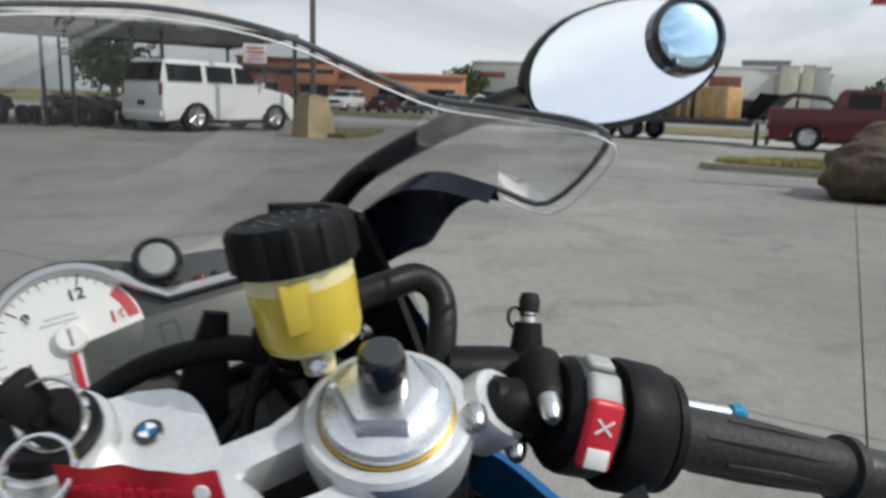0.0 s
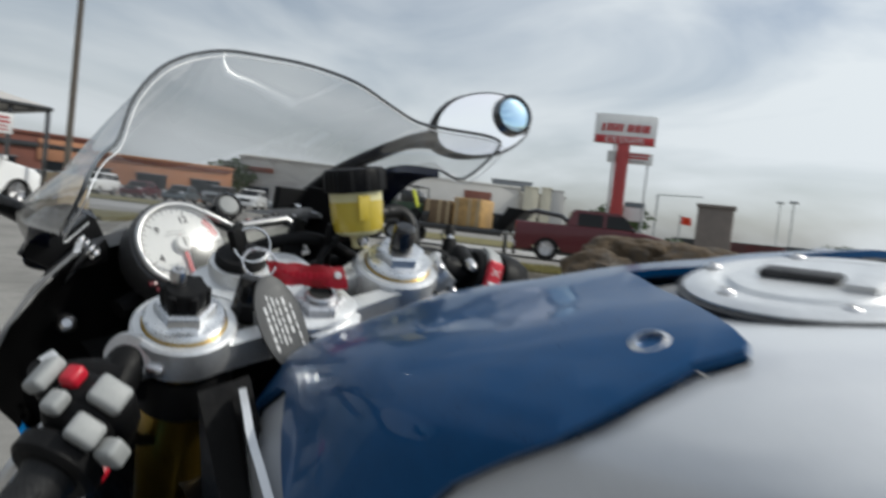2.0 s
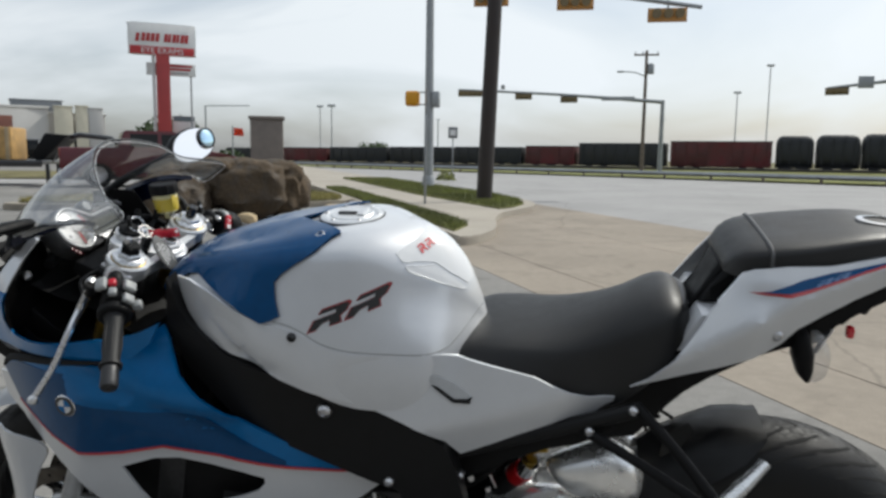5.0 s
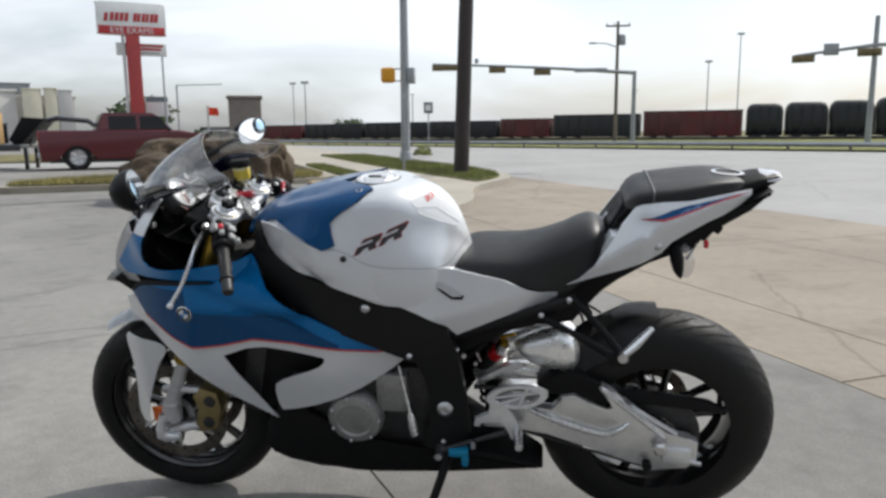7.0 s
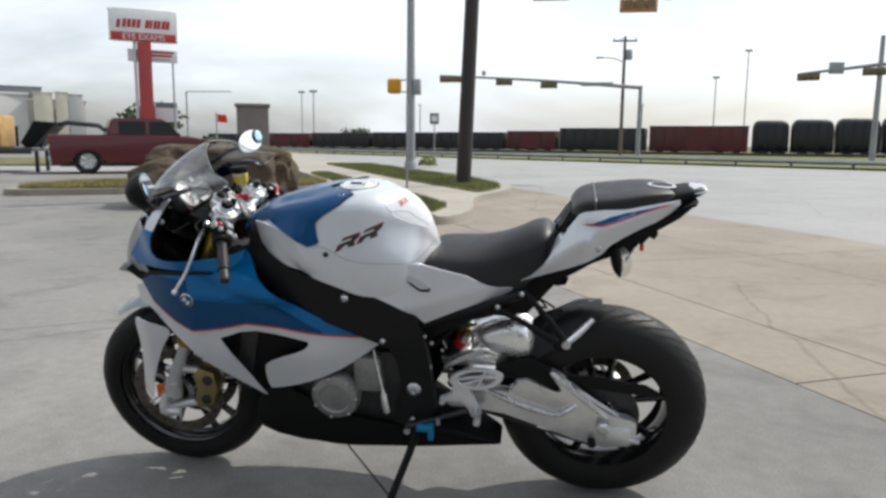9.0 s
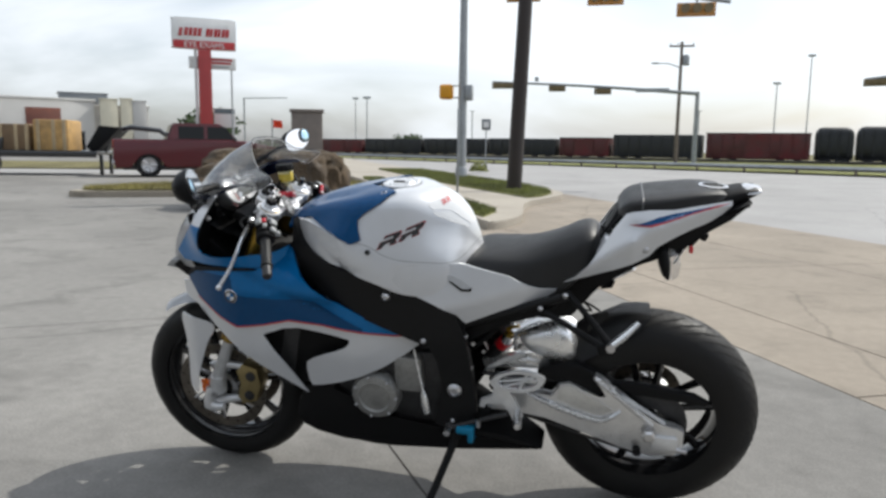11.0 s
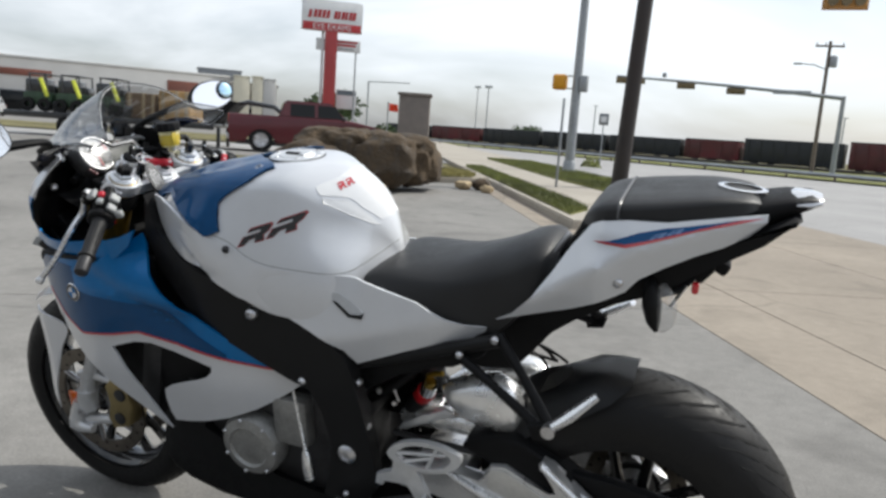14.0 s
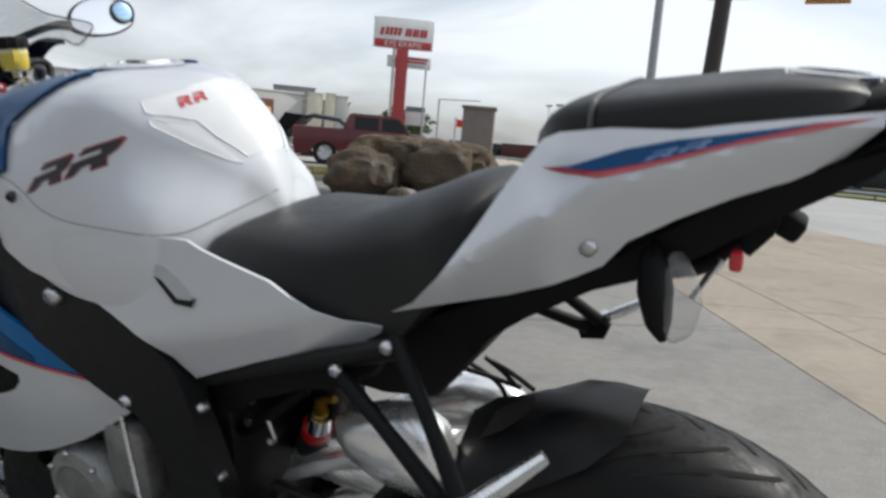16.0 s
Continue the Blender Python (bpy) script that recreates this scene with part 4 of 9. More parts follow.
T_LOW = [(-1.10, 0.895), (-1.05, 0.89), (-0.95, 0.86), (-0.85, 0.81), (-0.73, 0.765), (-0.60, 0.765), (-0.525, 0.80)]
SECT = [(0, 1), (0.14, 0.999), (0.28, 0.993), (0.42, 0.977), (0.54, 0.950), (0.63, 0.913), (0.685, 0.872), (0.715, 0.825), (0.75, 0.748), (0.80, 0.635), (0.86, 0.505), (0.925, 0.365), (0.975, 0.22), (1.0, 0.06), (0.985, -0.10)]


def smooth_table(table):
    return [(v.x, v.y) for v in spline([(a, b, 0) for a, b in table], 6)]


t_top, t_w, t_low = smooth_table(T_TOP), smooth_table(T_W), smooth_table(T_LOW)
loops = []
for k in range(47):
    x = -1.10 + 0.575 * (1 - (1 - k / 46) ** 1.25)
    zt, w, zl = lerp_table(t_top, x), lerp_table(t_w, x), lerp_table(t_low, x)
    pinch = 0.30 * smooth01(x, -0.76, -0.56)
    crown = 0.13 * smooth01(x, -0.73, -0.60)
    dip = 0.010 * (1 - smooth01(x, -0.70, -0.62)) * smooth01(x, -1.0, -0.88)
    half = [(w * u * (1 - pinch * smooth01(v, 0.15, 0.95)), zl + (zt - zl) * (v - dip * (1 - smooth01(u, 0.15, 0.45)) - crown * smooth01(u, 0.05, 0.75) * smooth01(v, 0.30, 0.85))) for u, v in SECT]
    loops.append([Vector((x, -y, z)) for y, z in reversed(half[1:])] + [Vector((x, y, z)) for y, z in half])
tank_bm = rings(loops, closed=False, caps=False)
end = [v for v in tank_bm.verts if abs(v.co.x + 0.525) < 1e-4]
bmesh.ops.contextual_create(tank_bm, geom=end)
from mathutils.bvhtree import BVHTree
tank_tree = BVHTree.FromBMesh(tank_bm)


def tank_y(x, z):
    hit = tank_tree.ray_cast(Vector((x, -1, z)), Vector((0, 1, 0)))[0]
    return hit.y if hit else -0.10


def tank_z(x, y):
    hit = tank_tree.ray_cast(Vector((x, y, 2)), Vector((0, 0, -1)))[0]
    return hit.z if hit else 0.9


BLUE_TANK = [(-1.14, 1.06), (-1.14, 0.86), (-1.04, 0.930), (-1.017, 0.936), (-0.932, 0.902), (-0.880, 0.880), (-0.865, 0.884), (-0.848, 0.892), (-0.857, 0.917), (-0.861, 0.942), (-0.848, 0.956), (-0.8306, 0.968), (-0.796, 0.9885), (-0.774, 1.0050), (-0.761, 1.0095), (-0.767, 1.06)]
faces = cut(tank_bm, BLUE_TANK)
for s in (-1, 1):
    geom = set(faces)
    for f in faces:
        geom.update(f.edges)
        geom.update(f.verts)
    d = Vector((0.095, s * 0.088, 0)).normalized()
    bmesh.ops.bisect_plane(tank_bm, geom=list(geom), plane_co=(-0.860, 0, 0), plane_no=(d.y, -d.x, 0), dist=1e-6)
    faces = [f for f in tank_bm.faces if inside(f.calc_center_median().x, f.calc_center_median().z, BLUE_TANK)]


def on_top_patch(f):
    c = f.calc_center_median()
    return c.x > -0.860 and (c.x + 0.860) * 0.088 / 0.095 > abs(c.y)


tank_bm.faces.index_update()
faces = [f for f in faces if not on_top_patch(f)]
blue_bm = split_off(tank_bm, faces)
blue_bm.normal_update()
norms = {v: v.normal.copy() for v in blue_bm.verts}
sgn = 1 if all(n.z > -0.5 for n in norms.values()) else -1
for v in blue_bm.verts:
    trough = 0.007 * math.exp(-((abs(v.co.y) - 0.062 - 0.10 * (v.co.x + 0.95)) / 0.017) ** 2) * smooth01(v.co.x, -1.05, -0.98) * smooth01(-v.co.x, 0.83, 0.90)
    ridge = 0.004 * math.exp(-(abs(v.co.y) / 0.022) ** 2) * smooth01(v.co.x, -1.06, -1.0)
    v.co += norms[v] * ((0.0025 + ridge - trough) * sgn)
bmesh.ops.solidify(blue_bm, geom=blue_bm.faces[:], thickness=0.004)
tank = part("fuel_tank", tank_bm, M_WHITE, bike, "glossy white fuel tank")
part("tank_cover", blue_bm, M_BLUE, bike, "dark blue tank cover")
for s in (-1, 1):
    part("tank_screw", bolt((-0.795, s * 0.098, tank_z(-0.795, 0.098) + 0.003), (0, s * 0.35, 0.9), 0.011, 0.005), M_STEEL, tank)
part("screw_seat", lathe([(0.0005, 0), (0.016, 0), (0.014, 0.0025), (0.0005, 0.0025)], (-0.795, -0.098, tank_z(-0.795, 0.098) + 0.0015), (0, -0.35, 0.9), 20), M_BLUE, tank)
cz = tank_z(-0.770, 0)
cap_at, cap_ax = (-0.768, 0.0, cz - 0.002), (-0.02, 0, 1)
cap = part("filler_cap", lathe([(0.0005, 0), (0.057, 0), (0.057, 0.004), (0.053, 0.006), (0.044, 0.0064), (0.042, 0.0050), (0.039, 0.0050), (0.037, 0.007), (0.0005, 0.007)], cap_at, cap_ax, 48), M_SILVER, bike, "silver round filler cap")
part("cap_seal", hoop([(0.057, 0), (0.060, 0), (0.060, 0.002), (0.057, 0.003)], cap_at, cap_ax, 48), M_DARKMETAL, cap)
part("cap_lock", box(-0.775, -0.004, cz + 0.0065, 0.034, 0.012, 0.004, 0.002), M_DARKMETAL, cap)
part("cap_flap", box(-0.748, 0.004, cz + 0.0065, 0.014, 0.044, 0.004, 0.0015), M_SILVER, cap)
for a in range(6):
    part("cap_bolt", bolt((-0.768 + 0.048 * math.cos(a * 1.047), 0.048 * math.sin(a * 1.047), cz + 0.0040), (0, 0, 1), 0.004, 0.002), M_STEEL, cap)


def decal(name, poly, mat, parent, lift=0.0009, step=0.012, label=""):
    return part(name, sheet(poly, lambda x, z: tank_y(x, z) - lift, 0, step), mat, parent, label)


MARK = [(0.00, 0.00), (0.26, 0.00), (0.40, 0.26), (0.62, 0.30), (0.66, 0.00), (1.02, 0.00), (0.92, 0.36), (1.06, 0.52), (1.13, 0.86), (1.02, 1.00), (0.26, 1.00), (0.17, 0.78), (0.72, 0.80), (0.74, 0.60), (0.08, 0.56)]


def mark(ox, oz, w, h, slope, grow=0.0):
    out = []
    for u, v in MARK:
        u2, v2 = 0.55 + (u - 0.55) * (1 + grow * 0.7), 0.5 + (v - 0.5) * (1 + grow)
        out.append((ox + w * u2 + 0.30 * h * v2, oz + h * v2 + slope * w * u2))
    return out


for k, ox, oz in ((0, -0.798, 0.870), (1, -0.737, 0.891)):
    decal("badge_outline", mark(ox, oz, 0.052, 0.030, 0.34, 0.16), M_DECAL_RED, tank, 0.0007)
    decal("badge_mark", mark(ox, oz, 0.052, 0.030, 0.34), M_DECAL_BLACK, tank, 0.0016)
def on_tank(p, lift=0.0012):
    """The tank's skin next to p, lifted outward."""
    loc, n, _, _ = tank_tree.find_nearest(Vector(p))
    if n.dot(loc - Vector((-0.78, 0, 0.88))) < 0:
        n = -n
    return loc + n * lift


PAD_TOP = [(-0.6314, -0.035, 1.0051), (-0.6336, -0.0568, 1.0027), (-0.6581, -0.105, 0.9906), (-0.6463, -0.1108, 0.9754), (-0.6265, -0.0993, 0.9764), (-0.5946, -0.0772, 0.971), (-0.5711, -0.0661, 0.9452), (-0.5471, -0.0374, 0.9115)]
PAD_LOW = [(-0.5947, -0.0828, 0.9651), (-0.6241, -0.1033, 0.9676), (-0.6423, -0.1126, 0.9676), (-0.6372, -0.1138, 0.9588), (-0.5902, -0.0941, 0.934), (-0.5582, -0.0619, 0.9089), (-0.5487, -0.0456, 0.9037)]
for s in (-1, 1):
    for line in (PAD_TOP, PAD_LOW):
        pts = []
        for a, b in zip(line, line[1:]):
            pts += [on_tank(Vector(a).lerp(Vector(b), q / 5), 0.0002) for q in range(5)]
        pts.append(on_tank(line[-1], 0.0002))
        part("pad_edge", tube([(p.x, -s * p.y, p.z) for p in pts], 0.0011, 6), M_PADEDGE, tank, "white edge of a clear tank pad")
for s in (-1, 1):
    for outline in (PAD_TOP + [(-0.543, 0, 0.912), (-0.560, 0, 0.960), (-0.600, 0, 0.995), (-0.631, 0, 1.006)], PAD_LOW):
        q = bmesh.new()
        q.faces.new([q.verts.new(p) for p in outline])
        bmesh.ops.triangulate(q, faces=q.faces[:])
        bmesh.ops.subdivide_edges(q, edges=q.edges[:], cuts=5, use_grid_fill=True)
        for v in q.verts:
            v.co = on_tank(v.co, 0.0007)
        part("tank_pad", q if s < 0 else flipped(q), M_PAD, tank, "clear glossy tank pad")
O_, U_, V_ = Vector((-0.6167, -0.0781, 0.988)), Vector((0.0115, 0.0335, 0.0044)), Vector((-0.0100, 0.0022, 0.0060))
for k in (0.0, 0.52):
    q = bmesh.new()
    q.faces.new([q.verts.new(on_tank(O_ + U_ * (k * 1.15 - 0.05 + 0.50 * u) + V_ * (1.5 * v - 0.2), 0.0016)) for u, v in MARK])
    part("small_badge", q, M_RED, tank)
seam = spline([(-0.860, 0, 0.884), (-0.835, 0, 0.879), (-0.81, 0, 0.869), (-0.779, 0, 0.852), (-0.734, 0, 0.840), (-0.660, 0, 0.834), (-0.590, 0, 0.828), (-0.565, 0, 0.836), (-0.532, 0, 0.860)], 4)
part("tank_seam", tube([Vector((p.x, tank_y(p.x, p.z) + 0.0005, p.z)) for p in seam], 0.0014, 6), M_BUTTON, tank)

# side covers below the tank
COVER = [(-1.051, 0.937), (-1.02, 0.936), (-0.985, 0.925), (-0.932, 0.900), (-0.875, 0.880), (-0.845, 0.876), (-0.81, 0.866), (-0.779, 0.849), (-0.734, 0.837), (-0.66, 0.831), (-0.600, 0.826), (-0.557, 0.826), (-0.500, 0.813),
         (-0.430, 0.796), (-0.376, 0.770), (-0.342, 0.757), (-0.300, 0.752), (-0.302, 0.744), (-0.335, 0.722), (-0.377, 0.703), (-0.402, 0.709), (-0.453, 0.691), (-0.503, 0.671), (-0.552, 0.650), (-0.577, 0.680), (-0.64, 0.712), (-0.706, 0.742), (-0.851, 0.785), (-0.967, 0.822), (-1.010, 0.846), (-1.036, 0.875), (-1.046, 0.905)]


def cover_y(x, z):
    w = lerp_table([(-1.06, 0.116), (-1.0, 0.146), (-0.90, 0.183), (-0.80, 0.199), (-0.65, 0.188), (-0.50, 0.174), (-0.40, 0.156), (-0.31, 0.126)], x)
    fold = 0.712 + 0.285 * (max(x, -0.60) + 0.566)
    low = -(w + 0.008 - (0.24 * (fold - z) if z < fold else 0.28 * (z - fold)) * smooth01(x, -0.80, -0.64))
    k = smooth01(z, 0.785, 0.835) * smooth01(x, -0.95, -0.87) * smooth01(-x, 0.53, 0.70)
    return low * (1 - k) + (tank_y(x, z) - 0.002) * k if k > 0 else low


for s in (-1, 1):
    c = sheet(COVER, cover_y, 0.005, 0.014)
    cov = part("side_cover", c if s < 0 else moved(flipped(c), Matrix.Translation((0, -0.018, -0.014))), M_WHITE, bike, "glossy white side cover")
    b = bolt((-0.826, cover_y(-0.826, 0.862) - 0.002, 0.862), (0, -1, 0.1), 0.008)
    part("cover_screw", b if s < 0 else flipped(b), M_DARKMETAL, cov)
    # the scoop's recess shade is coloured in: a grey patch and a black strip
    sc = sheet([(-0.612, 0.793), (-0.590, 0.795), (-0.560, 0.783), (-0.531, 0.764), (-0.535, 0.754), (-0.562, 0.754), (-0.590, 0.772)], lambda x, z: cover_y(x, z) - 0.0015, 0.002, 0.012)
    part("scoop", sc if s < 0 else flipped(sc), M_SCOOP_SHADE, cov, "air scoop drawn as a grey shade patch")
    sd = sheet([(-0.600, 0.780), (-0.590, 0.772), (-0.562, 0.753), (-0.534, 0.753), (-0.530, 0.765), (-0.539, 0.760), (-0.560, 0.759), (-0.588, 0.777)], lambda x, z: cover_y(x, z) - 0.0028, 0.001, 0.01)
    part("scoop_hole_shade", sd if s < 0 else flipped(sd), M_RECESS_SHADE, cov)

# frame
FRAME = [(-1.060, 0.94), (-1.045, 0.89), (-1.030, 0.862), (-0.967, 0.818), (-0.851, 0.781), (-0.706, 0.738), (-0.62, 0.700), (-0.577, 0.672), (-0.557, 0.628), (-0.545, 0.560), (-0.538, 0.494), (-0.525, 0.352), (-0.574, 0.275),
         (-0.657, 0.303), (-0.640, 0.36), (-0.628, 0.432), (-0.640, 0.52), (-0.660, 0.572), (-0.712, 0.591), (-0.859, 0.652), (-0.961, 0.706), (-1.000, 0.735), (-1.045, 0.775), (-1.072, 0.854)]
for s in (-1, 1):
    f = sheet(FRAME, lambda x, z: -(0.150 + 0.038 * smooth01(x, -1.07, -0.90) - 0.020 * smooth01(z, 0.62, 0.42)), 0.035, 0.035)
    fr = part("frame_beam", f if s < 0 else flipped(f), M_FRAME, bike, "satin black frame beam")
    for bx, by, bz, br in ((-0.780, -0.194, 0.729, 0.014), (-0.591, -0.172, 0.425, 0.022), (-0.676, -0.186, 0.592, 0.010), (-0.555, -0.168, 0.605, 0.008), (-0.545, -0.164, 0.50, 0.009), (-0.60, -0.168, 0.32, 0.008)):
        b = bolt((bx, by, bz), (0, -1, 0), br, 0.008)
        part("frame_bolt", b if s < 0 else flipped(b), M_STEEL, fr)

# engine
eng = part("engine", join(box(-0.80, 0, 0.40, 0.40, 0.27, 0.26, 0.03), box(-0.93, 0, 0.53, 0.22, 0.30, 0.20, 0.03), box(-0.65, 0, 0.55, 0.16, 0.22, 0.20, 0.03)), M_DARKMETAL, bike, "dark grey engine block")
for s in (-1, 1):
    part("crankcase_cover", lathe([(0.0005, -0.03), (0.078, -0.03), (0.078, 0.0), (0.070, 0.014), (0.050, 0.020), (0.046, 0.014), (0.020, 0.016), (0.0005, 0.016)], (-0.842, s * 0.160, 0.380), (0, s, 0), 36), M_ENGINE, eng, "grey cast crankcase cover")
    for k in range(7):
        a = k * 0.898
        part("cover_bolt", bolt((-0.842 + 0.068 * math.cos(a), s * 0.176, 0.380 + 0.068 * math.sin(a)), (0, s, 0), 0.005, 0.004), M_STEEL, eng)
    part("cylinder_cover", box(-0.735, s * 0.14, 0.46, 0.09, 0.05, 0.12, 0.015), M_ENGINE, eng)
    part("coolant_hose", tube([(-0.95, s * 0.13, 0.60), (-0.88, s * 0.15, 0.56), (-0.80, s * 0.14, 0.52)], 0.014, 10, 4), M_BLACK, eng)
BELLY = [(-1.077, 0.385), (-1.108, 0.330), (-1.118, 0.270), (-1.100, 0.238), (-1.050, 0.222), (-0.960, 0.203), (-0.862, 0.188), (-0.790, 0.194), (-0.575, 0.208), (-0.330, 0.229), (-0.345, 0.242), (-0.447, 0.272), (-0.571, 0.285), (-0.70, 0.275), (-0.80, 0.290), (-0.90, 0.330), (-0.98, 0.395), (-1.035, 0.400)]
belly = prism(BELLY, -0.150, 0.150, 0.012)
for v in belly.verts:
    if v.co.y > 0:
        v.co.y *= 1 - 1.3 * smooth01(v.co.x, -0.62, -0.33)
part("belly_pan", belly, M_BLACK, bike, "black belly pan")
for s in (-1, 1):
    part("gear_rod", tube([(-0.708, s * 0.175, 0.555), (-0.684, s * 0.186, 0.425), (-0.682, s * 0.187, 0.415), (-0.678, s * 0.190, 0.385), (-0.674, s * 0.190, 0.355), (-0.672, s * 0.190, 0.350)], [0.0035, 0.0035, 0.009, 0.012, 0.012, 0.007], 10), M_ALU, bike, "silver gear rod")

# swingarm and rear end
SWING = [(-0.500, 0.36), (-0.470, 0.404), (-0.400, 0.424), (-0.360, 0.420), (-0.305, 0.408), (-0.292, 0.424), (-0.286, 0.455), (-0.254, 0.462), (-0.205, 0.438), (-0.165, 0.418), (-0.142, 0.424), (-0.152, 0.446), (-0.188, 0.482), (-0.180, 0.492), (-0.164, 0.482), (-0.080, 0.412), (-0.010, 0.352), (0.050, 0.345), (0.075, 0.330), (0.075, 0.270), (0.050, 0.248), (-0.018, 0.238), (-0.100, 0.262), (-0.200, 0.298), (-0.320, 0.338), (-0.420, 0.360), (-0.480, 0.350)]
for s in (-1, 1):
    sw = part("swingarm", moved(prism(SWING, -0.016, 0.016, 0.006), Matrix.Translation((0, s * 0.122, 0))), M_SWING, bike, "silver alloy swingarm")
    part("swing_recess", moved(prism([(-0.284, 0.450), (-0.254, 0.456), (-0.205, 0.432), (-0.165, 0.411), (-0.128, 0.388), (-0.165, 0.366), (-0.225, 0.385), (-0.289, 0.408)], -0.004, 0.004, 0.002), Matrix.Translation((0, s * 0.1385, 0))), M_SWINGDARK, sw, "flat pale panel of the swingarm")
    part("swing_ridge", tube([(-0.385, s * 0.138, 0.425), (-0.335, s * 0.139, 0.403), (-0.274, s * 0.140, 0.380), (-0.215, s * 0.140, 0.361), (-0.165, s * 0.140, 0.351), (-0.130, s * 0.140, 0.366), (-0.105, s * 0.139, 0.386)], [0.008, 0.013, 0.015, 0.015, 0.013, 0.011, 0.006], 10, 4, 0.7), M_ALU, sw, "bright rounded rib of the swingarm")
    part("swing_brace", tube([(-0.182, s * 0.139, 0.484), (-0.085, s * 0.139, 0.405), (-0.015, s * 0.139, 0.345)], [0.005, 0.007, 0.006], 8), M_ALU, sw)
    part("axle_block", box(0.020, s * 0.142, 0.292, 0.075, 0.016, 0.045, 0.006), M_SILVER, sw)
    part("axle_nut", lathe([(0.0005, 0), (0.021, 0), (0.021, 0.010), (0.014, 0.016), (0.0005, 0.016)], (RX, s * 0.150, 0.320), (0, s, 0), 6), M_STEEL, sw)
    part("adjuster", tube([(0.03, s * 0.142, 0.275), (0.085, s * 0.142, 0.268)], 0.006, 8), M_STEEL, sw)
    part("paddock_bobbin", lathe([(0.0005, 0), (0.012, 0), (0.012, 0.004), (0.008, 0.010), (0.013, 0.02), (0.0005, 0.02)], (-0.055, s * 0.138, 0.262), (0, s, 0), 14), M_BLACK, sw)
part("swing_bridge", join(box(-0.40, 0, 0.385, 0.12, 0.24, 0.08, 0.02)), M_SWING, bike)
part("rear_axle", tube([(RX, -0.15, 0.322), (RX, 0.15, 0.322)], 0.012, 14), M_STEEL, bike)
part("chain_guard", prism([(-0.350, 0.478), (-0.340, 0.496), (-0.277, 0.517), (-0.230, 0.519), (-0.170, 0.484), (-0.124, 0.450), (-0.165, 0.410), (-0.254, 0.452), (-0.329, 0.472)], -0.125, -0.055, 0.008), M_BLACK, bike, "black chain guard")
part("chain_guard_rail", tube([(-0.16, -0.124, 0.452), (-0.10, -0.124, 0.424), (0.02, -0.128, 0.350)], [0.006, 0.007, 0.005], 8), M_SILVER, bike)
part("tail_chain_guard", prism([(-0.26, 0.46), (-0.05, 0.452), (0.10, 0.432), (0.14, 0.410), (0.13, 0.398), (-0.04, 0.418), (-0.26, 0.415)], -0.100, -0.076, 0.005), M_BLACK, bike, "black chain cover over the sprocket")

# polished silencer and heat shield behind the seat post
shk = part("shock_reservoir", tube([(-0.466, -0.052, 0.528), (-0.450, -0.064, 0.550)], 0.021, 20), M_REDRING, bike, "red shock adjuster ring")
part("reservoir_neck", tube([(-0.450, -0.064, 0.549), (-0.438, -0.072, 0.574)], [0.019, 0.016], 18), M_CHROME, shk)
part("reservoir_foot", tube([(-0.50, -0.030, 0.480), (-0.470, -0.044, 0.522)], [0.020, 0.021], 18), M_DARKMETAL, shk)
part("shock_body", tube([(-0.47, 0.02, 0.30), (-0.475, 0.02, 0.60)], 0.030, 18), M_DARKMETAL, bike, "dark shock absorber")
part("spring", tube([(-0.472 + 0.040 * math.cos(k * 0.55), 0.02 + 0.040 * math.sin(k * 0.55), 0.33 + 0.0023 * k) for k in range(90)], 0.006, 6), M_DARKMETAL, bike)
part("shock_gold_cap", join(lathe([(0.0005, 0), (0.011, 0), (0.011, 0.008), (0.0005, 0.010)], (-0.438, -0.073, 0.576), (0.4, -0.3, 1), 16), tube([(-0.446, -0.066, 0.588), (-0.428, -0.072, 0.600), (-0.408, -0.078, 0.607)], [0.006, 0.006, 0.005], 10, 3)), M_GOLD, bike, "gold shock fitting")
sil = []
for x, z, w, h in ((-0.408, 0.572, 0.010, 0.008), (-0.394, 0.566, 0.028, 0.024), (-0.370, 0.563, 0.040, 0.040), (-0.335, 0.565, 0.046, 0.056), (-0.300, 0.567, 0.047, 0.062), (-0.268, 0.556, 0.043, 0.054), (-0.248, 0.538, 0.030, 0.034), (-0.240, 0.530, 0.010, 0.010)):
    k = (x + 0.330) / 0.10
    sil.append([Vector((x + 0.35 * h * math.cos(a) * k, -0.072 + w * math.sin(a), z + h * math.cos(a))) for a in (2 * math.pi * q / 28 for q in range(28))])
shield = part("heat_shield", rings(sil), M_SHIELD, bike, "polished metal heat shield")
part("exhaust_link", tube([(-0.50, 0.13, 0.410), (-0.42, 0.170, 0.455), (-0.345, 0.188, 0.480), (-0.285, 0.195, 0.478), (-0.240, 0.190, 0.450)], [0.030, 0.040, 0.046, 0.044, 0.030], 20, 4), M_SHIELD, bike, "polished exhaust link pipe")
for pts in ([(-0.40, -0.02, 0.665), (-0.33, 0.0, 0.645), (-0.27, 0.03, 0.632), (-0.20, 0.05, 0.612)], [(-0.36, 0.01, 0.675), (-0.29, 0.03, 0.650), (-0.235, 0.05, 0.612), (-0.22, 0.06, 0.570)], [(-0.236, 0.015, 0.664), (-0.206, 0.030, 0.642), (-0.178, 0.040, 0.619)], [(-0.232, 0.018, 0.660), (-0.216, 0.028, 0.642), (-0.203, 0.036, 0.622)]):
    part("brake_line", tube(pts, 0.0035, 8, 4), M_RUBBER, bike, "thin black brake line")
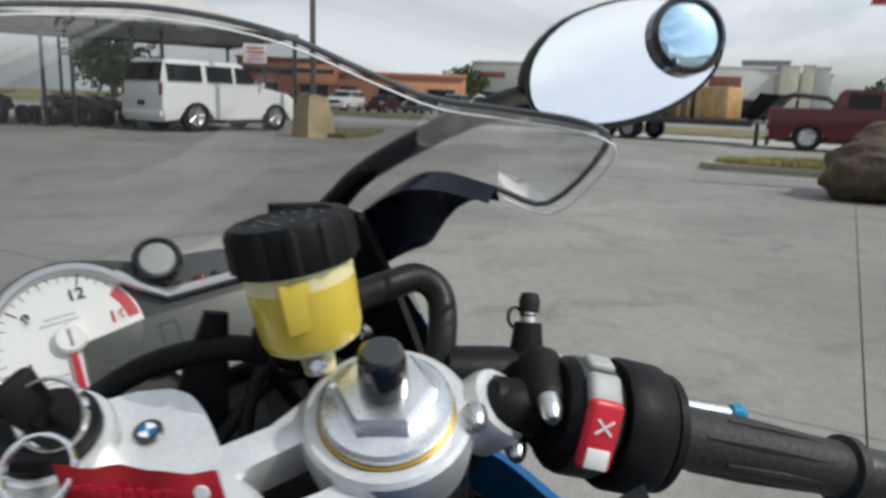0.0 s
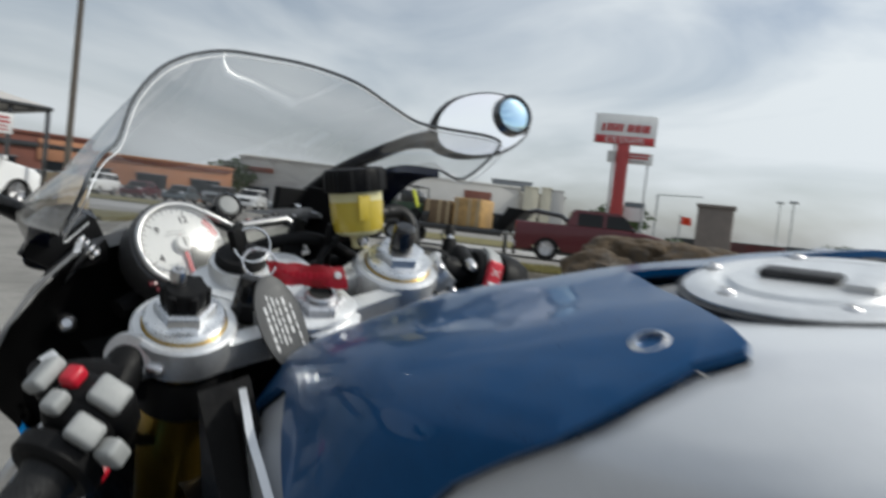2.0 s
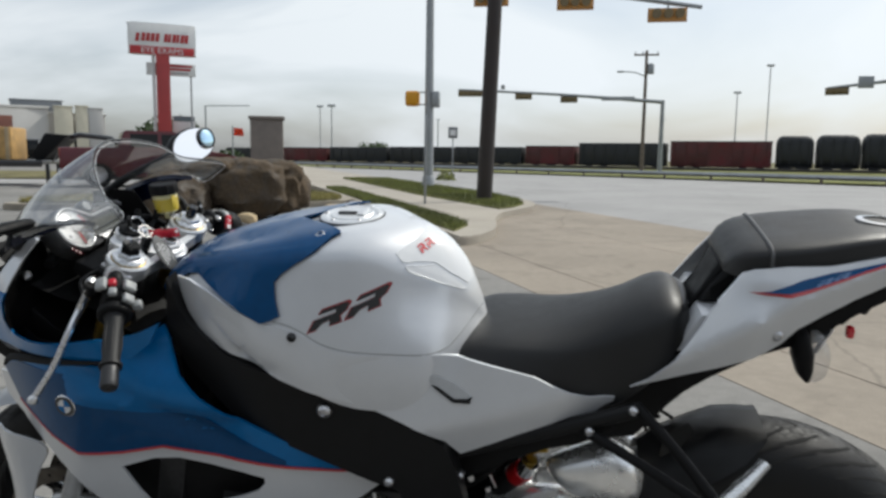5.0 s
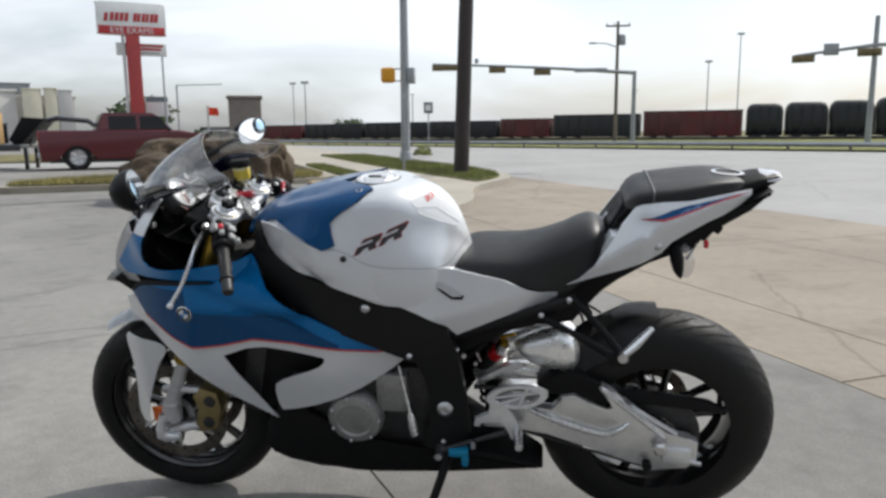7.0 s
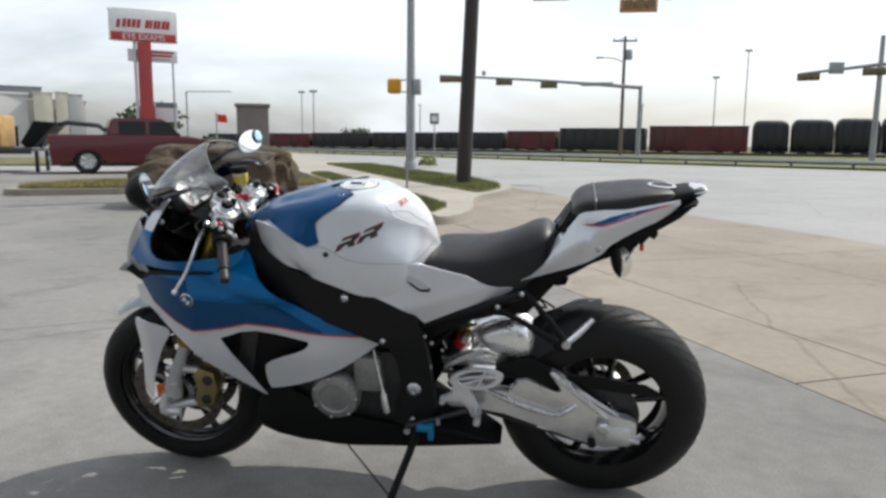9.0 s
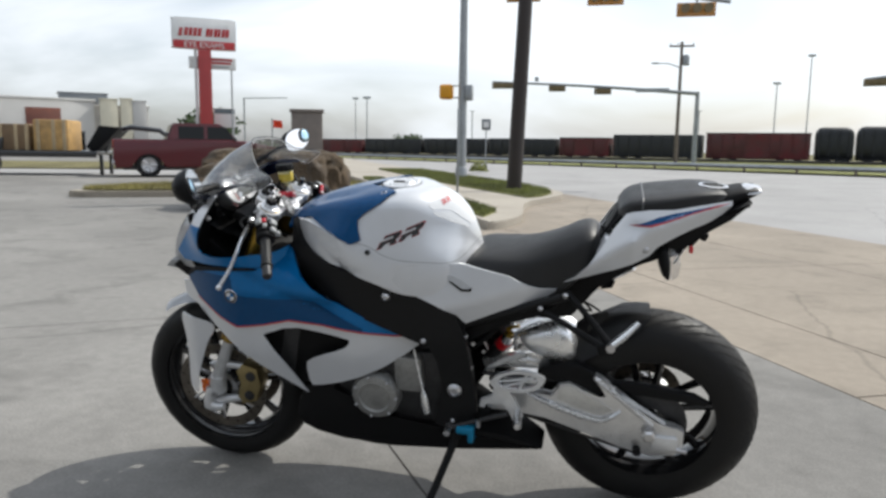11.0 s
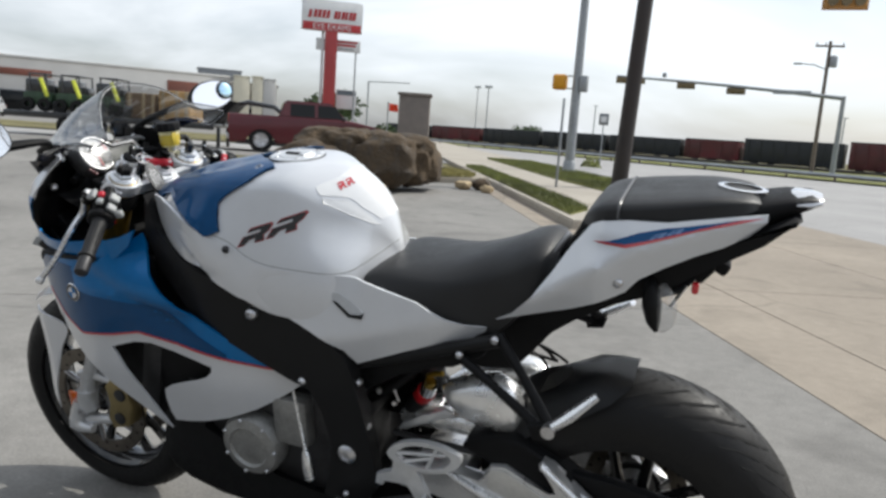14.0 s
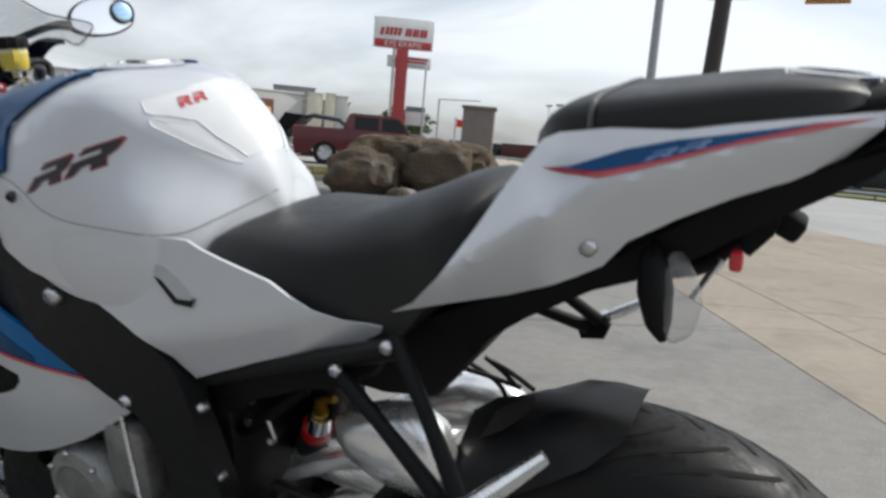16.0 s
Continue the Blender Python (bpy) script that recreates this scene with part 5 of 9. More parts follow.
part("exhaust_pipe", tube([(-0.52, -0.03, 0.455), (-0.43, -0.045, 0.478), (-0.345, -0.046, 0.478), (-0.28, -0.03, 0.450)], [0.018, 0.026, 0.026, 0.018], 18, 5), M_SHIELD, bike, "silver exhaust collector")
part("linkage_plate", prism([(-0.518, 0.446), (-0.505, 0.466), (-0.455, 0.496), (-0.405, 0.520), (-0.388, 0.518), (-0.388, 0.507), (-0.440, 0.482), (-0.495, 0.450)], -0.076, -0.066, 0.003), M_SILVER, bike, "silver linkage plate")
part("right_silencer", tube([(-0.32, 0.14, 0.34), (-0.16, 0.17, 0.41), (0.05, 0.19, 0.47)], [0.045, 0.055, 0.05], 20, 4, 1.25), M_STEEL, bike, "steel silencer on the far side")

part("battery_tray", prism([(-0.583, 0.618), (-0.424, 0.684), (-0.34, 0.715), (-0.28, 0.735), (-0.30, 0.700), (-0.36, 0.668), (-0.40, 0.654), (-0.43, 0.652), (-0.46, 0.628), (-0.49, 0.624), (-0.52, 0.592), (-0.55, 0.586), (-0.580, 0.560)], -0.145, -0.120, 0.006), M_BLACK, bike, "black tray under the side cover")

part("inner_fender", prism([(-0.60, 0.40), (-0.60, 0.63), (-0.47, 0.655), (-0.40, 0.665), (-0.41, 0.635), (-0.455, 0.600), (-0.485, 0.52), (-0.50, 0.40)], 0.040, 0.062, 0.006), M_BLACK, bike, "black inner fender behind the shock")
part("linkage_rod", tube([(-0.512, -0.096, 0.560), (-0.500, -0.098, 0.532)], 0.003, 8), M_STEEL, bike, "steel linkage rod")
for x, y, z, r in ((-0.556, -0.112, 0.600, 0.007), (-0.530, -0.105, 0.588, 0.005), (-0.505, -0.100, 0.604, 0.006), (-0.545, -0.098, 0.548, 0.008), (-0.515, -0.090, 0.520, 0.006), (-0.478, -0.096, 0.615, 0.005)):
    part("hose_clip", lathe([(0.0005, -0.006), (r, -0.006), (r, 0.002), (r * 0.7, 0.005), (0.0005, 0.005)], (x, y, z), (0.2, -1, 0.3), 12), M_STEEL, bike)
part("coolant_hose", tube([(-0.57, -0.085, 0.52), (-0.535, -0.092, 0.545), (-0.50, -0.085, 0.575), (-0.47, -0.06, 0.60)], 0.011, 12, 4), M_BLACK, bike, "black coolant hose")
part("spring_perch", lathe([(0.024, -0.008), (0.040, -0.008), (0.042, 0.0), (0.038, 0.008), (0.024, 0.008)], (-0.474, 0.0, 0.500), (0.1, 0, 1), 28), M_ALU, bike, "silver spring perch")

# rider foot rests
for s in (-1, 1):
    out = curve2([(-0.478, 0.482), (-0.455, 0.508), (-0.410, 0.524), (-0.358, 0.524), (-0.322, 0.508), (-0.330, 0.484), (-0.362, 0.464), (-0.410, 0.456), (-0.455, 0.462)], 4)
    n = len(out)
    cxp, czp = -0.400, 0.491
    bm = bmesh.new()
    lo, hi = s * 0.204, s * 0.192
    rows = [[bm.verts.new((cxp + (x - cxp) * k, y, czp + (z - czp) * k)) for x, z in out] for k, y in ((1.0, lo), (0.74, lo), (0.74, hi), (1.0, hi))]
    for i in range(n):
        for a, b in ((0, 1), (1, 2), (2, 3), (3, 0)):
            bm.faces.new((rows[a][i], rows[a][(i + 1) % n], rows[b][(i + 1) % n], rows[b][i]))
    plate = part("foot_rest_plate", bm, M_SILVER, bike, "silver open foot rest plate")
    for p, q in (((-0.455, 0.486), (-0.352, 0.506)), ((-0.440, 0.470), (-0.382, 0.492)), ((-0.372, 0.516), (-0.394, 0.465))):
        part("plate_rib", tube([(p[0], s * 0.198, p[1]), (q[0], s * 0.198, q[1])], 0.0055, 8, 0, 0.8), M_SILVER, plate)
    part("peg_bracket", prism([(-0.470, 0.466), (-0.448, 0.468), (-0.425, 0.456), (-0.408, 0.430), (-0.396, 0.392), (-0.384, 0.372), (-0.398, 0.350), (-0.415, 0.358), (-0.424, 0.388), (-0.440, 0.412), (-0.492, 0.408), (-0.496, 0.392), (-0.512, 0.394), (-0.508, 0.418), (-0.470, 0.434)], s * 0.190 - 0.006, s * 0.190 + 0.006, 0.002), M_SILVER, plate, "silver foot rest bracket")
    part("rider_peg", tube([(-0.398, s * 0.192, 0.385), (-0.392, s * 0.262, 0.380)], [0.012, 0.010], 12), M_ALU, plate, "silver rider foot peg")
    part("pedal", tube([(-0.43, s * 0.186, 0.372), (-0.53, s * 0.195, 0.340), (-0.60, s * 0.205, 0.318)], [0.009, 0.006, 0.008], 10, 3), M_DARKMETAL, plate, "dark foot lever")
    part("pedal_toe", tube([(-0.605, s * 0.19, 0.317), (-0.605, s * 0.235, 0.317)], 0.010, 10), M_ALU, plate)
    part("lever_joint", tube([(-0.515, s * 0.204, 0.330), (-0.515, s * 0.204, 0.352)], 0.007, 10), M_STEEL, plate)
part("anodised_block", join(box(-0.554, -0.205, 0.318, 0.052, 0.030, 0.022, 0.005), box(-0.537, -0.205, 0.298, 0.018, 0.030, 0.040, 0.005)), M_CYAN, bike, "blue anodised bracket")
part("side_stand", tube([(-0.585, -0.165, 0.285), (-0.605, -0.205, 0.225), (-0.665, -0.335, 0.085)], [0.014, 0.012, 0.011], 12), M_BLACK, bike, "black side stand")
part("stand_foot", moved(box(0, 0, 0, 0.055, 0.045, 0.010, 0.004), Matrix.Translation((-0.668, -0.345, 0.0785)) @ Matrix.Rotation(-LEAN, 4, 'X')), M_BLACK, bike)

# seats and tail
S_TOP = smooth_table([(-0.575, 0.806), (-0.560, 0.822), (-0.520, 0.838), (-0.46, 0.843), (-0.40, 0.850), (-0.338, 0.869), (-0.28, 0.892), (-0.245, 0.908), (-0.212, 0.913), (-0.185, 0.896)])
S_LOW = smooth_table([(-0.575, 0.790), (-0.560, 0.798), (-0.50, 0.800), (-0.43, 0.784), (-0.376, 0.757), (-0.33, 0.744), (-0.29, 0.752), (-0.25, 0.787), (-0.21, 0.836), (-0.185, 0.868)])
S_W = smooth_table([(-0.575, 0.112), (-0.560, 0.128), (-0.50, 0.142), (-0.40, 0.143), (-0.30, 0.122), (-0.24, 0.124), (-0.205, 0.110), (-0.185, 0.080)])
loops = []
for k in range(25):
    x = -0.575 + 0.390 * k / 24
    zt, zl, w = lerp_table(S_TOP, x), lerp_table(S_LOW, x), lerp_table(S_W, x)
    prof = [(0, 1), (0.25, 0.985), (0.46, 0.945), (0.66, 0.865), (0.79, 0.745), (0.845, 0.64), (0.885, 0.48), (0.955, 0.18), (1.0, -0.08), (0.93, -0.14), (0.5, -0.15)]
    half = [(w * u, zl + (zt - zl) * v) for u, v in prof]
    loops.append([Vector((x, -y, z)) for y, z in reversed(half[1:])] + [Vector((x, y, z)) for y, z in half])
part("rider_seat", rings(loops), M_SEAT, bike, "black vinyl rider seat")
part("seat_back_trim", tube([(-0.205, -0.085, 0.880), (-0.194, -0.05, 0.893), (-0.189, 0.0, 0.898), (-0.194, 0.05, 0.893), (-0.205, 0.085, 0.880)], 0.007, 10, 4), M_SEAT2, bike, "grey seat back edge")
P_TOP = smooth_table([(-0.140, 0.975), (-0.128, 0.992), (-0.095, 1.008), (0.0, 1.022), (0.06, 1.029), (0.10, 1.029), (0.125, 1.026), (0.140, 1.018)])
P_LOW = smooth_table([(-0.140, 0.962), (-0.10, 0.958), (-0.02, 0.968), (0.06, 0.986), (0.14, 1.012)])
P_W = smooth_table([(-0.140, 0.074), (-0.11, 0.104), (-0.04, 0.114), (0.05, 0.100), (0.12, 0.074), (0.140, 0.050)])
loops = []
for k in range(21):
    x = -0.140 + 0.280 * k / 20
    zt, zl, w = lerp_table(P_TOP, x), lerp_table(P_LOW, x), lerp_table(P_W, x)
    prof = [(0, 1), (0.35, 0.998), (0.64, 0.98), (0.82, 0.935), (0.90, 0.84), (0.925, 0.72), (0.955, 0.38), (1.0, 0.05), (0.9, 0.0), (0.5, -0.02)]
    half = [(w * u, zl + (zt - zl) * v) for u, v in prof]
    loops.append([Vector((x, -y, z)) for y, z in reversed(half[1:])] + [Vector((x, y, z)) for y, z in half])
pil = part("pillion_seat", rings(loops), M_SEAT, bike, "black vinyl pillion seat")
strap = [Vector((-0.078, lerp_table(P_W, -0.078) * u * 1.012, lerp_table(P_LOW, -0.078) + (lerp_table(P_TOP, -0.078) - lerp_table(P_LOW, -0.078)) * v + 0.001)) for u, v in
         ((-0.955, 0.38), (-0.925, 0.72), (-0.90, 0.84), (-0.82, 0.935), (-0.64, 0.98), (-0.35, 0.998), (0, 1), (0.35, 0.998), (0.64, 0.98), (0.82, 0.935), (0.90, 0.84), (0.925, 0.72), (0.955, 0.38))]
part("seat_strap", tube(strap, 0.0028, 6), M_SEAT2, pil, "grey seat piping")


CREASE = [(-0.278, 0.790), (-0.173, 0.862), (-0.114, 0.905), (-0.059, 0.940), (-0.020, 0.956), (0.045, 0.981), (0.103, 1.000), (0.16, 1.013)]


def tail_drop(x):
    """How far the rear of the tail sinks below a straight run."""
    return 0.055 * max(0.0, x + 0.045)


def tail_y(x, z):
    w = lerp_table([(-0.30, 0.130), (-0.20, 0.140), (-0.10, 0.158), (0.02, 0.120), (0.14, 0.072), (0.20, 0.045)], x)
    mid = lerp_table(CREASE, x)
    z += tail_drop(x)
    dent = 0.006 * smooth01(z, 0.905, 0.94) * smooth01(-z, -0.956, -0.949) * smooth01(x, -0.135, -0.10) * smooth01(-x, 0.05, 0.085)
    return -(w + 0.010 - dent - (0.70 * (z - mid) if z > mid else 0.40 * (mid - z)))


TAIL = [(-0.278, 0.780), (-0.250, 0.796), (-0.213, 0.836), (-0.178, 0.888), (-0.152, 0.931), (-0.120, 0.974), (-0.103, 0.982), (-0.057, 0.989), (0.003, 0.993), (0.043, 1.001), (0.102, 1.011), (0.150, 1.018), (0.150, 1.006), (0.123, 0.976), (0.089, 0.956), (0.049, 0.939), (0.008, 0.917), (-0.034, 0.890), (-0.055, 0.863), (-0.078, 0.851), (-0.142, 0.824), (-0.193, 0.807)]
for s in (-1, 1):
    t = sheet([(x, z - tail_drop(x)) for x, z in TAIL], tail_y, 0.005, 0.011)
    tl = part("tail_panel", t if s < 0 else flipped(t), M_WHITE, bike, "glossy white tail panel")
    for nm, poly, mt, lift in (("tail_stripe_red", [(-0.115, 0.952), (-0.088, 0.950), (-0.057, 0.951), (-0.029, 0.959), (0.044, 0.985), (0.126, 1.008), (0.145, 1.0135), (0.112, 1.0085), (0.043, 0.994), (0.003, 0.986), (-0.039, 0.974), (-0.082, 0.958)], M_RED, 0.0012),
                               ("tail_stripe_blue", [(-0.098, 0.9550), (-0.058, 0.9565), (-0.029, 0.9640), (0.030, 0.9840), (0.080, 0.9995), (0.112, 1.0088), (0.043, 0.9945), (0.003, 0.9865), (-0.039, 0.9745), (-0.082, 0.9585)], M_BLUE, 0.0022),
                               ("tail_mark", mark(-0.022, 0.9665, 0.022, 0.007, 0.34), M_PALEBLUE, 0.0032),
                               ("tail_mark", mark(0.003, 0.9755, 0.022, 0.007, 0.32), M_PALEBLUE, 0.0032)):
        d = sheet([(x, z - tail_drop(x)) for x, z in poly], lambda x, z: tail_y(x, z) - lift, 0, 0.012)
        part(nm, d if s < 0 else flipped(d), mt, tl)
    b = bolt((-0.066, tail_y(-0.066, 0.884) - 0.001, 0.884), (0, -1, 0.1), 0.009)
    part("tail_screw", b if s < 0 else flipped(b), M_STEEL, tl)
part("tail_cowl", prism([(-0.215, 0.825), (-0.172, 0.897), (-0.100, 0.905), (-0.150, 0.830)], -0.100, 0.100, 0.012), M_WHITE, bike, "white cowl below the pillion seat")
part("seat_base", prism([(-0.170, 0.900), (-0.155, 0.928), (-0.125, 0.968), (-0.030, 0.968), (-0.060, 0.900)], -0.062, 0.062, 0.010), M_BLACK, bike, "black base under the seats")
part("tail_core", prism([(-0.25, 0.80), (-0.19, 0.86), (-0.145, 0.965), (0.00, 0.985), (0.13, 1.010), (0.17, 1.012), (0.15, 0.985), (-0.02, 0.880), (-0.18, 0.79)], -0.045, 0.045, 0.01), M_BLACK, bike)
loops = []
for x, z0, z1, w in ((0.08, 0.945, 1.006, 0.066), (0.13, 0.968, 1.020, 0.062), (0.175, 0.992, 1.030, 0.054), (0.212, 1.010, 1.032, 0.042), (0.226, 1.017, 1.027, 0.028)):
    loops.append([Vector((x, w * math.copysign(abs(math.cos(a)) ** 0.6, math.cos(a)), (z0 + z1) / 2 + (z1 - z0) / 2 * math.copysign(abs(math.sin(a)) ** 0.6, math.sin(a)))) for a in (2 * math.pi * q / 20 for q in range(20))])
tend = part("tail_end", rings(loops), M_BLACK, bike, "black tail end")
part("tail_light", rings([[Vector((x, w * math.cos(a), z + h * math.sin(a))) for a in (2 * math.pi * q / 20 for q in range(20))] for x, z, w, h in ((0.176, 1.0185, 0.040, 0.010), (0.190, 1.0200, 0.049, 0.013), (0.212, 1.0205, 0.044, 0.0125), (0.228, 1.0215, 0.029, 0.0075))]), M_TAILLENS, tend, "clear tail light round the tail end")
part("grab_slot", moved(hoop([(0.016, -0.002), (0.021, -0.002), (0.021, 0.002), (0.016, 0.003)], (0, 0, 0), (0, 0, 1), 24), Matrix.Translation((0.108, 0.0, 1.0285)) @ Matrix.Rotation(radians(4), 4, 'Y') @ Matrix.Diagonal((1.9, 1.3, 1, 1))), M_CHROME, tend)
UNDER = [(-0.350, 0.712), (-0.270, 0.750), (-0.190, 0.790), (-0.100, 0.825), (-0.050, 0.870), (0.024, 0.915), (0.090, 0.950), (0.155, 0.985), (0.190, 1.005), (0.200, 1.002), (0.150, 0.958), (0.062, 0.900), (0.026, 0.872), (-0.032, 0.838), (-0.075, 0.820), (-0.150, 0.785), (-0.192, 0.752), (-0.203, 0.718), (-0.258, 0.648), (-0.330, 0.636), (-0.405, 0.640), (-0.405, 0.690)]
part("undertail", prism(UNDER, -0.082, 0.082, 0.01), M_BLACK, bike, "black undertail tray")
for s in (-1, 1):
    st = part("hanger_strut", tube([(-0.352, s * 0.148, 0.702), (-0.262, s * 0.188, 0.672), (-0.166, s * 0.228, 0.632)], [0.010, 0.0085, 0.010], 10, 3), M_BLACK, bike, "black pillion peg hanger")
    part("second_strut", tube([(-0.268, s * 0.145, 0.752), (-0.210, s * 0.188, 0.705), (-0.150, s * 0.230, 0.645)], [0.010, 0.0085, 0.010], 10, 3), M_BLACK, st)
    part("hanger_foot", prism([(-0.185, 0.640), (-0.150, 0.652), (-0.132, 0.640), (-0.140, 0.618), (-0.175, 0.612)], s * 0.232 - 0.010, s * 0.232 + 0.010, 0.004), M_BLACK, st)
    part("hanger_joint", lathe([(0.0005, -0.01), (0.012, -0.01), (0.012, 0.01), (0.0005, 0.01)], (-0.146, s * 0.242, 0.642), (0, s, 0), 16), M_STEEL, st)
    part("hanger_bolt", bolt((-0.340, s * 0.163, 0.706), (0, s, 0), 0.008, 0.005), M_STEEL, st)
    part("hanger_bolt", bolt((-0.272, s * 0.160, 0.748), (0, s, 0), 0.008, 0.005), M_STEEL, st)
    part("pillion_peg", tube([(-0.146, s * 0.242, 0.645), (-0.115, s * 0.228, 0.668), (-0.076, s * 0.203, 0.701)], [0.010, 0.013, 0.009], 10, 3, 0.7), M_ALU, st, "silver folding pillion peg")
for s in (-1, 1):
    part("subframe_tube", tube([(-0.56, s * 0.15, 0.64), (-0.42, s * 0.15, 0.69), (-0.26, s * 0.145, 0.745)], 0.013, 10), M_FRAME, bike, "black subframe tube")

# rear mudguard: an angular shell with a top plate and two flanks
loops = []
for x, zt, yc, zc, yl, zl in ((-0.034, 0.656, 0.044, 0.654, 0.060, 0.648), (-0.070, 0.655, 0.050, 0.652, 0.088, 0.616), (-0.110, 0.651, 0.055, 0.644, 0.096, 0.588), (-0.160, 0.640, 0.062, 0.614, 0.101, 0.555),
                              (-0.210, 0.622, 0.070, 0.578, 0.103, 0.525), (-0.245, 0.594, 0.075, 0.545, 0.103, 0.500)):
    loops.append([Vector((x, y, z)) for y, z in ((-yl, zl), (-(yl + yc) / 2, (zl + zc) / 2), (-yc, zc), (-yc * 0.5, (zc + zt) / 2 + 0.002), (0, zt), (yc * 0.5, (zc + zt) / 2 + 0.002), (yc, zc), ((yl + yc) / 2, (zl + zc) / 2), (yl, zl))])
hg = rings(loops, closed=False, caps=False)
bmesh.ops.solidify(hg, geom=hg.faces[:], thickness=0.005)
hugger = part("rear_hugger", hg, M_HUGGER, bike, "satin black angular rear tyre hugger")
# dark patch laid on the hugger for the shade of its opening
slot = bmesh.new()
slot.faces.new([slot.verts.new(p) for p in ((-0.212, -0.055, 0.592), (-0.200, -0.028, 0.621), (-0.158, -0.012, 0.643), (-0.150, -0.034, 0.640), (-0.176, -0.056, 0.617))])
bmesh.ops.solidify(slot, geom=slot.faces[:], thickness=0.008)
part("hugger_slot_shade", slot, M_RECESS_SHADE, hugger, "dark patch for the shaded opening in the hugger")

# lights and plate holder under the tail
for s in (-1, 1):
    ts = part("rear_turn_signal", tube([(0.045, s * 0.035, 0.875), (0.020, s * 0.055, 0.855), (-0.010, s * 0.080, 0.850)], [0.014, 0.016, 0.012], 10, 3, 0.6), M_BLACK, bike, "black rear turn signal stem")
    part("signal_body", tube([(-0.018, s * 0.078, 0.880), (-0.016, s * 0.086, 0.862), (-0.012, s * 0.092, 0.835), (-0.006, s * 0.096, 0.806), (0.000, s * 0.098, 0.788)], [0.008, 0.022, 0.027, 0.020, 0.006], 18, 5, 0.62), M_BLACK, ts)
    part("signal_lens", tube([(0.004, s * 0.084, 0.872), (0.008, s * 0.092, 0.855), (0.012, s * 0.098, 0.830), (0.012, s * 0.101, 0.804), (0.008, s * 0.100, 0.790)], [0.006, 0.016, 0.021, 0.016, 0.005], 18, 5, 0.55), M_LENS, ts, "clear signal lens")
holder = part("plate_holder", prism([(0.03, 0.89), (0.06, 0.915), (0.085, 0.905), (0.080, 0.885), (0.062, 0.862), (0.042, 0.868)], -0.040, 0.040, 0.004), M_BLACK, bike, "black plate holder")
part("plate_lamp", moved(box(0, 0, 0, 0.034, 0.040, 0.024, 0.006), Matrix.Translation((0.088, -0.010, 0.893)) @ Matrix.Rotation(radians(28), 4, 'Y')), M_BLACK, holder)
part("red_reflector", box(0.055, -0.086, 0.873, 0.012, 0.014, 0.020, 0.004), M_REDLAMP, holder, "red reflector")
part("plate_stay", tube([(0.039, -0.055, 0.863), (0.017, -0.06, 0.821)], 0.006, 8, squash=0.5), M_ALU, holder)


# ---- cockpit: the top clamp's frame has u to the rear, v to the right, h along the steering axis ----
CO = FORK_MID
CV = FORK_SIDE
CA = (AX - CV * AX.dot(CV)).normalized()
CU = CV.cross(CA)
FK = 0.0965
CL = Matrix((CU, -CA, CV)).transposed().to_4x4()
CL.translation = CO


def cp(u, v, h):
    return CO + CU * u + CV * v + CA * h


def plate(poly, h0, h1, bevel=0.0015):
    return moved(prism(poly, -h1, -h0, bevel), CL)


def ring_bar(points, width):
    """Outline of a bar along two or more plan points, wide as given at each."""
    left, right = [], []
    for i, (u, v) in enumerate(points):
        a, b = points[max(0, i - 1)], points[min(len(points) - 1, i + 1)]
        du, dv = b[0] - a[0], b[1] - a[1]
        k = width[i] / 2 / math.hypot(du, dv)
        left.append((u - dv * k, v + du * k))
        right.append((u + dv * k, v - du * k))
    return left + right[::-1]


clamp_bits = [plate(curve2([(-0.062, -0.062), (-0.066, -0.030), (-0.062, 0.012), (-0.046, 0.026), (-0.010, 0.030), (0.030, 0.034), (0.044, 0.0), (0.030, -0.036), (-0.010, -0.050), (-0.040, -0.070)], 4), -0.020, 0.004)]
for s in (-1, 1):
    clamp_bits.append(lathe([(0.0325, -0.019), (0.0355, -0.017), (0.0375, -0.003), (0.0365, 0.007), (0.0345, 0.009), (0.0295, 0.009), (0.0295, -0.019)], cp(0, s * FK, 0), CA, 40))
    clamp_bits.append(plate(ring_bar([(-0.020, s * 0.080), (-0.012, s * 0.052), (-0.012, s * 0.020)], (0.024, 0.013, 0.018)), -0.018, 0.0026))
    clamp_bits.append(plate(ring_bar([(0.024, s * 0.098), (0.026, s * 0.060), (0.026, s * 0.024)], (0.018, 0.010, 0.020)), -0.020, 0.0030))
clamp = part("top_clamp", clamp_bits[0], M_SILVER, bike, "silver cast top clamp with open windows")
for k, b in enumerate(clamp_bits[1:]):
    part("fork_boss" if k % 3 == 0 else "clamp_arm", b, M_SILVER, clamp)
part("centre_boss", lathe([(0.030, -0.026), (0.034, -0.022), (0.034, 0.005), (0.031, 0.0075), (0.024, 0.0075), (0.0005, 0.0075)], cp(0.0165, 0.006, -0.008), CA, 40), M_SILVER, clamp)
part("stem_collar", lathe([(0.0005, 0.0075), (0.0235, 0.0075), (0.0235, 0.010), (0.022, 0.0115), (0.0005, 0.0115)], cp(0.0165, 0.006, -0.008), CA, 36), M_ALU, clamp)
part("stem_nut", lathe([(0.0185, 0.010), (0.0205, 0.0115), (0.0205, 0.018), (0.018, 0.0195), (0.0135, 0.0198), (0.0135, 0.0125), (0.0005, 0.0125)], cp(0.0165, 0.006, -0.008), CA, 6), M_STEEL, clamp, "worn steel stem nut", smooth=False)
